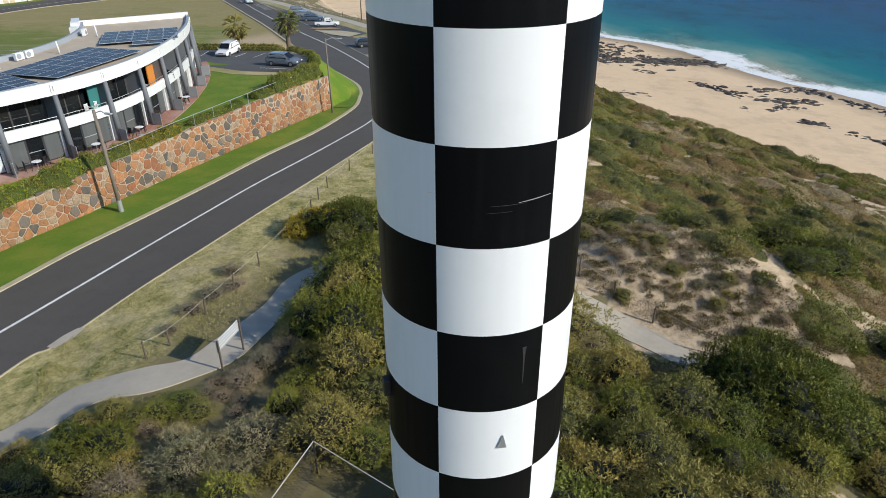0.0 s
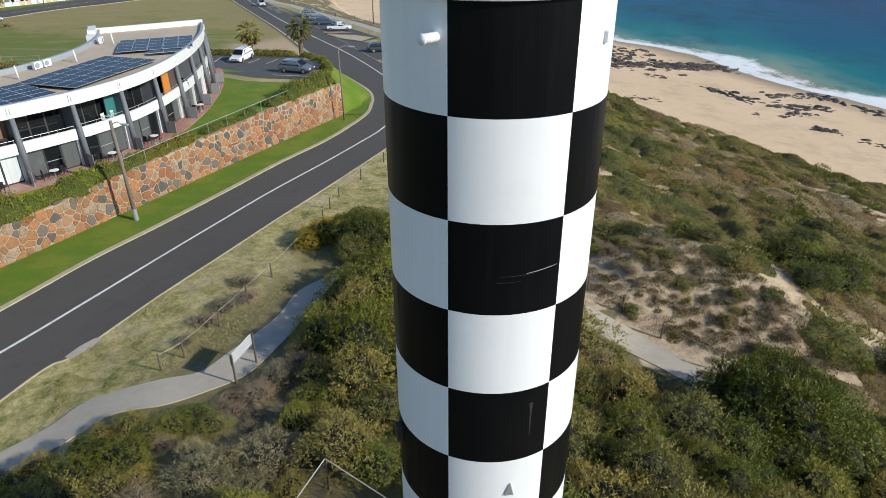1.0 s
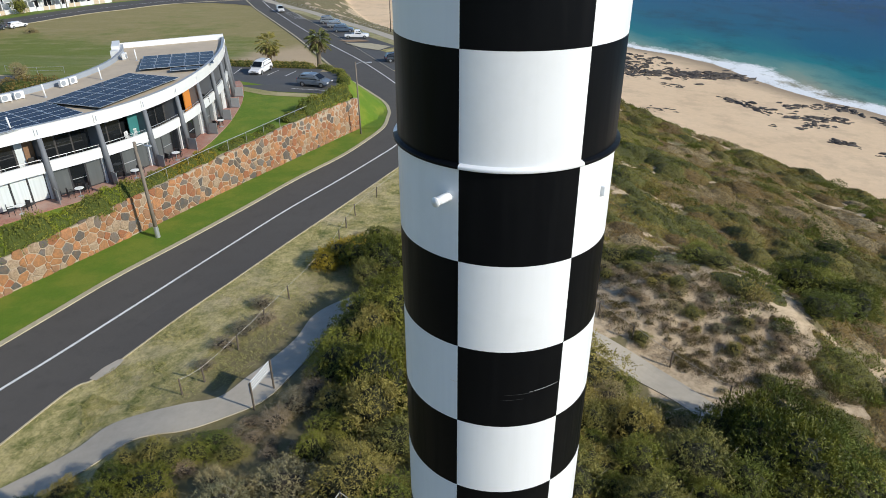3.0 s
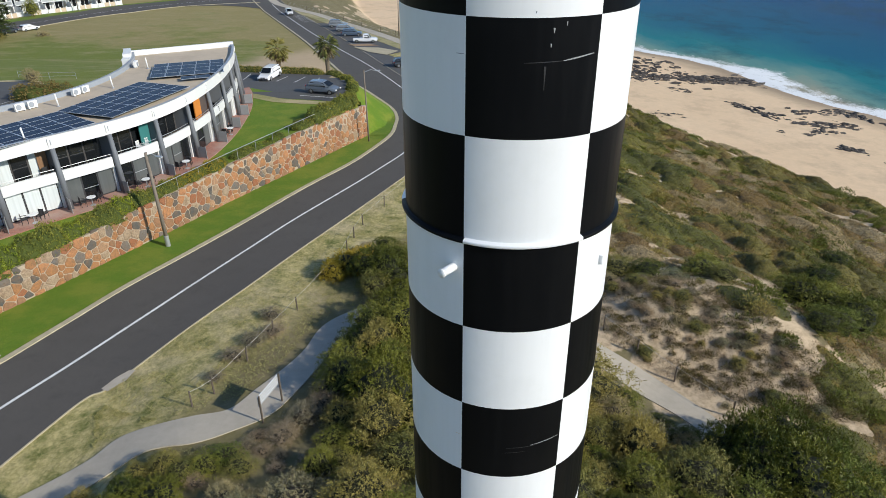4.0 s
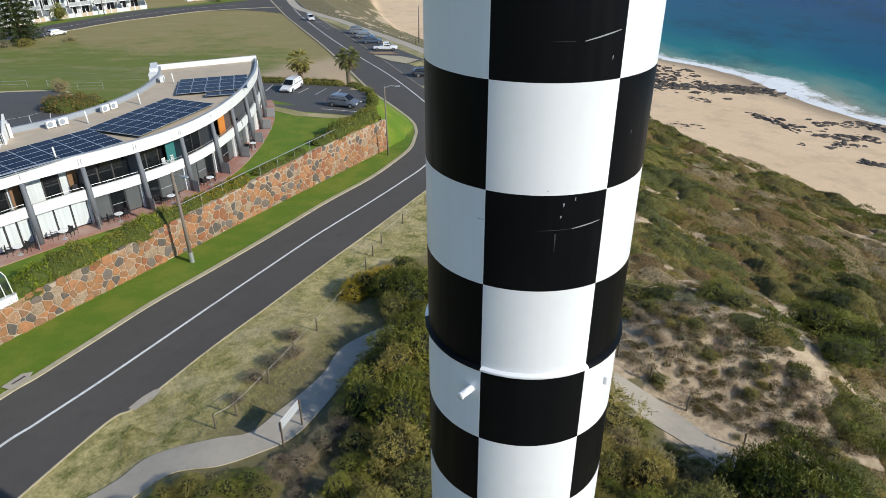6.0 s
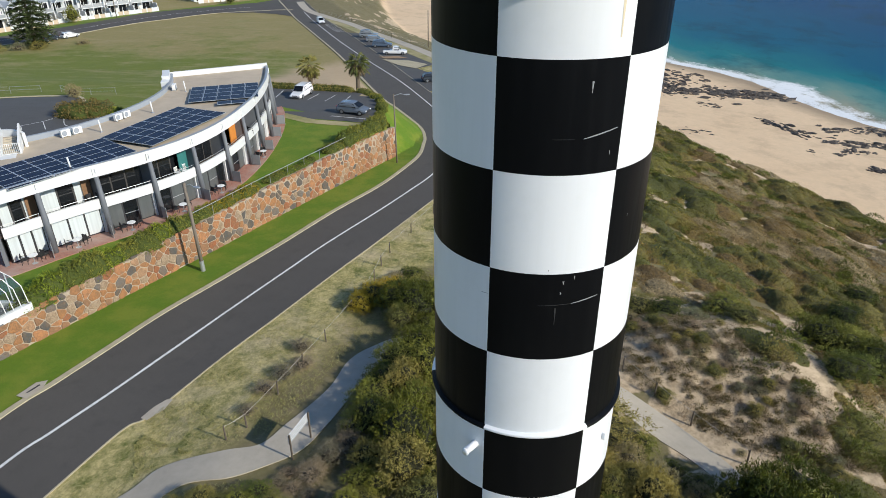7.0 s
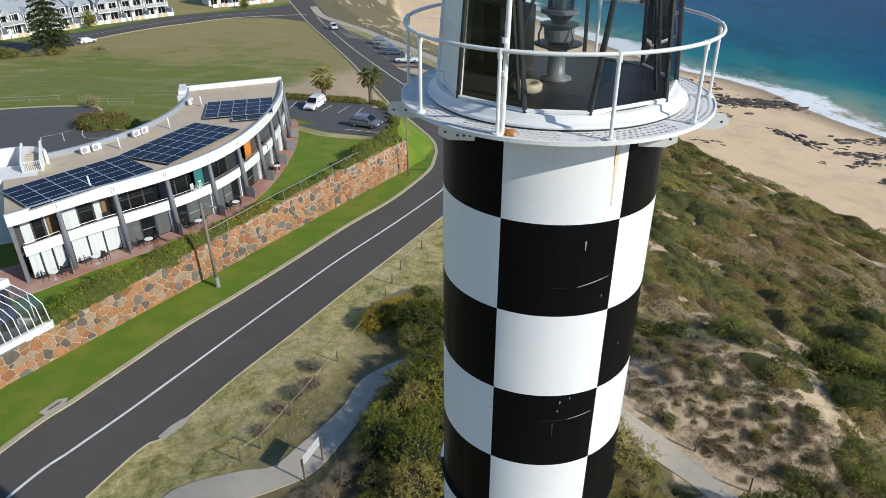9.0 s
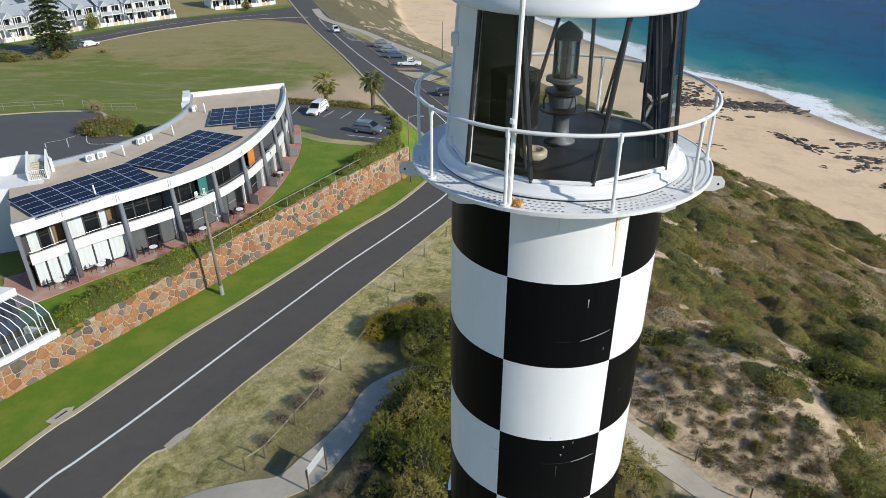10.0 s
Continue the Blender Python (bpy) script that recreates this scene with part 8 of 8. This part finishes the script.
def townhouse(m, width=7.4, twin=False, depth=9.0):
    """x along the street, y towards the street (negative is the front)."""
    ob = thing("townhouse", "white two-storey townhouse with grey roof and front balcony", "house", m, "row of townhouses")
    w = width
    part("wall", box(bmesh.new(), 0, depth / 2, 2.95, w - 0.06, depth, 5.9), M["white"], ob)
    bm = bmesh.new()
    # main roof: ridge along the street
    pr = [(-0.5, 5.85), (depth / 2, 8.3), (depth + 0.5, 5.85)]
    vs = [bm.verts.new((x, y, z)) for x in (-w / 2, w / 2) for y, z in pr]
    for q in ((0, 1, 4, 3), (1, 2, 5, 4), (0, 2, 1), (3, 4, 5), (0, 3, 5, 2)):
        bm.faces.new([vs[k] for k in q])
    bmesh.ops.recalc_face_normals(bm, faces=bm.faces)
    part("roof", bm, M["roof_tile"], ob, "grey ribbed metal roof")
    # front gable over the balcony
    for gx, gw in ((-w / 4, w * 0.46),):
        bm = bmesh.new()
        vs = [bm.verts.new(p) for p in ((gx - gw / 2, -1.9, 5.6), (gx, -1.9, 7.1), (gx + gw / 2, -1.9, 5.6), (gx - gw / 2, 3.0, 5.6), (gx, 3.0, 7.1), (gx + gw / 2, 3.0, 5.6))]
        for q in ((0, 1, 4, 3), (1, 2, 5, 4), (0, 2, 1), (0, 3, 5, 2)):
            bm.faces.new([vs[k] for k in q])
        bmesh.ops.recalc_face_normals(bm, faces=bm.faces)
        part("gable_roof", bm, M["roof_tile"], ob)
        part("gable_trim", tube(bmesh.new(), [(gx - gw / 2, -1.95, 5.55), (gx, -1.95, 7.05), (gx + gw / 2, -1.95, 5.55)], 0.10, 5), M["white"], ob)
    part("balcony", box(bmesh.new(), 0, -0.95, 2.95, w - 0.2, 1.9, 0.22), M["white"], ob)
    for x in (-w / 2 + 0.2, -0.05, w / 2 - 0.2):
        part("balcony_post", box(bmesh.new(), x, -1.8, 2.8, 0.2, 0.2, 5.6), M["white"], ob)
    for a, b in ((-w / 2 + 0.3, -0.15), (0.1, w / 2 - 0.3)):
        rl = part("railing", box(bmesh.new(), (a + b) / 2, -1.82, 4.05, b - a, 0.06, 0.10), M["white"], ob)
        part("baluster_panel", box(bmesh.new(), (a + b) / 2, -1.82, 3.52, b - a, 0.02, 0.8), M["galv"], rl)
    for x, z, ww, hh in ((-w / 4, 4.25, w * 0.36, 2.2), (w / 4, 4.25, w * 0.36, 2.2), (-w / 4, 1.35, w * 0.3, 2.3), (w / 4, 1.3, w * 0.34, 2.2)):
        win = part("window", box(bmesh.new(), x, -0.03, z, ww, 0.08, hh), M["door_glass"], ob)
        for k in (-1, 0, 1):
            part("mullion", box(bmesh.new(), x + k * ww * 0.5 * 0.98, -0.09, z, 0.10, 0.06, hh), M["white"], win)
    for k in range(4):
        x = -w / 2 + w * (k + 0.5) / 4
        part("fence_panel", box(bmesh.new(), x, -4.6, 0.62, w / 4 - 0.35, 0.12, 1.2), M["fence_tan"] if k in (1, 2) else M["white"], ob)
        part("fence_pier", box(bmesh.new(), x + w / 8, -4.6, 0.72, 0.34, 0.34, 1.5), M["white"], ob)
    part("party_wall", box(bmesh.new(), w / 2, -1.3, 1.3, 0.2, 6.2, 2.4), M["white"], ob)
    return ob


def build_row():
    first = None
    line = [(-152, 137.5), (-148.6, 144.2), (-145.2, 150.9), (-141.9, 157.7), (-138.8, 164.5), (-135.9, 171.6), (-133.6, 179.0), (-131.6, 186.4), (-129.4, 193.6), (-126.4, 200.6), (-122.2, 206.9), (-117.6, 212.8), (-112.8, 218.6)]
    for (x0, y0), (x1, y1) in zip(line, line[1:]):
        t = Vector((x1 - x0, y1 - y0)).normalized()
        cx, cy = (x0 + x1) / 2 - t.y * 4.8 - 1.0, (y0 + y1) / 2 + t.x * 4.8 + 1.0
        m = pose(cx, cy, land(cx, cy), 0, 0, math.degrees(math.atan2(t.y, t.x)))
        if first is None:
            first = townhouse(m)
        else:
            copy_thing(first, m)
    for (x0, y0), (x1, y1) in (((-104.5, 232.0), (-98.6, 236.8)), ((-98.6, 236.8), (-92.6, 241.6)), ((-92.6, 241.6), (-86.8, 248.4))):
        t = Vector((x1 - x0, y1 - y0)).normalized()
        cx, cy = (x0 + x1) / 2 - t.y * 9.5, (y0 + y1) / 2 + t.x * 9.5
        copy_thing(first, pose(cx, cy, land(cx, cy), 0, 0, math.degrees(math.atan2(t.y, t.x))))
    # a second row behind
    for (x0, y0), (x1, y1) in zip(line[4:], line[5:]):
        t = Vector((x1 - x0, y1 - y0)).normalized()
        cx, cy = (x0 + x1) / 2 - t.y * 27, (y0 + y1) / 2 + t.x * 27
        copy_thing(first, pose(cx, cy, land(cx, cy) + 0.6, 0, 0, math.degrees(math.atan2(t.y, t.x))))


build_row()


# ---- beach rocks ----
def rock_material():
    s = Shade("dark_basalt_rock", 0.7)
    col = s.mix(s.ramp(s.noise(1.6, 7, 0.75), ((0.38, 0.0), (0.66, 1.0))), (0.018, 0.016, 0.015), (0.150, 0.120, 0.092))
    s.base(col).bump(s.noise(4, 6, 0.7), 0.8, 0.15)
    return s.m


M["rock"] = rock_material()


def rock_mesh(seed):
    """A low broken ledge of rock with sharp edges."""
    bm = bmesh.new()
    bmesh.ops.create_icosphere(bm, subdivisions=2, radius=1.0)
    for w in bm.verts:
        n = w.co.copy()
        step = round((n.z * 0.5 + 0.5 * noise.noise(n * 2.4 + Vector((seed * 5.1, 0, 0)))) * 3.0) / 3.0
        k = 1.0 + 0.45 * noise.noise(n * 1.3 + Vector((seed * 7.1, 0, 0))) + 0.40 * noise.noise(n * 3.1 + Vector((0, seed * 3.3, 0))) - 0.35 * abs(noise.noise(n * 5.5 + Vector((0, 0, seed * 2.1))))
        w.co = Vector((n.x * k * 1.35, n.y * k * 0.8, step * 0.55 + n.z * 0.12))
    me = bpy.data.meshes.new("rock")
    bm.to_mesh(me)
    bm.free()
    me.materials.append(M["rock"])
    return me


def build_rocks():
    rnd = random.Random(17)
    kinds = [rock_mesh(k) for k in range(7)]
    rest_v, rest_f = [], []
    bands = (((37, 171), (54, 169.6), 3.4, 90, 1.0), ((52, 169.6), (68, 169.8), 2.4, 85, 1.1), ((37, 189), (48.5, 183.6), 4.2, 60, 1.1), ((41, 181), (40, 171), 3.0, 45, .9), ((55, 148), (62, 137), 1.5, 46, .8), ((66, 142), (79, 145.6), 1.3, 42, .85), ((78.6, 145.2), (80.4, 138.6), 1.6, 22, .9), ((64, 134), (75.6, 133.8), 1.3, 42, .85),
             ((62.6, 127), (70, 129.4), 1.1, 22, .7), ((64.8, 119.2), (69, 116.4), 0.8, 20, .8), ((35.6, 135.8), (41.6, 134.4), 0.9, 16, .55), ((44.5, 158.6), (49, 156.6), 1.4, 18, .6), ((57.6, 127.6), (59, 126.8), .6, 6, .5), ((70, 112), (76, 106), 1.5, 16, .8), ((82, 134), (88, 126), 2.0, 24, .9))
    for (x0, y0), (x1, y1), spread, n, size in bands:
        turn = math.degrees(math.atan2(y1 - y0, x1 - x0))
        for i in range(int(n * 1.7)):
            k = rnd.random()
            x = x0 + (x1 - x0) * k + rnd.gauss(0, spread * 0.55)
            y = y0 + (y1 - y0) * k + rnd.gauss(0, spread)
            s = size * rnd.choice((0.22, 0.3, 0.4, 0.55, 0.7, 0.9)) * rnd.uniform(0.8, 1.15)
            me = rnd.choice(kinds)
            z = max(land(x, y), SEA_LEVEL - 0.1)
            mat = pose(x, y, z - 0.04, rnd.uniform(-9, 9), rnd.uniform(-9, 9), turn + rnd.uniform(-40, 40)) @ Matrix.Diagonal((s * 1.2, s, s * rnd.uniform(0.6, 1.3), 1))
            if i % 3 or y > 180:
                base = len(rest_v)
                rest_v += [tuple(mat @ w.co) for w in me.vertices]
                rest_f += [tuple(base + k for k in p.vertices) for p in me.polygons]
                continue
            ob = new("rock", me)
            ob.matrix_basis = mat
            tagged(ob, "dark weathered rock lying on the beach sand", "rock", "beach rocks")
    tagged(mesh_object("rock_field", rest_v, rest_f, M["rock"]), "scattered dark rocks half buried in sand", "rocks", kind="stuff")


build_rocks()


# white pipe rail beside the rear yard, and a bench rail in the field
def pipe_rail(pts, label):
    ob = thing("pipe_fence", label, "fence")
    P = [Vector((x, y, land(x, y))) for x, y in pts]
    for p in P:
        part("post", rod(bmesh.new(), p, p + Vector((0, 0, 1.0)), 0.028, 6), M["galv"], ob)
    for z in (0.98, 0.5):
        part("rail", tube(bmesh.new(), [p + Vector((0, 0, z)) for p in P], 0.02, 5), M["galv"], ob)


pipe_rail([(-84, 87.4), (-80.5, 89.0), (-77.0, 90.6), (-73.3, 92.4), (-69.6, 94.0)], "white pipe rail fence along the field")
pipe_rail([(-66.8, 94.6), (-63.6, 92.2), (-61.0, 92.8), (-57.6, 93.6)], "short white pipe rail beside the yard")

# bay lines on the rear yard
for k, pts in enumerate((((-59.9, 75.4), (-58.2, 77.3), (-57.3, 79.6)), ((-59.9, 75.4), (-58.7, 73.9)), ((-58.2, 77.3), (-55.9, 74.3)), ((-56.2, 78.6), (-54.0, 75.8), (-50.6, 76.4)))):
    line = polyline(pts)
    drape("bay_line", beside(line, -0.05), beside(line, 0.05), 10, M["line"], 0.09, 1, "painted white parking bay line", "road marking", height=lambda x, y: 2.1)
slot = thing("drain_grate", "dark slot of the roadside drain", "drain", pose(-29.35, 30.95, land(-29.35, 30.95) + 0.15, 0, 0, 68))
part("slot", box(bmesh.new(), 0, 0, 0.01, 0.9, 0.12, 0.02), M["frame_dark"], slot)
build_stone_wall()
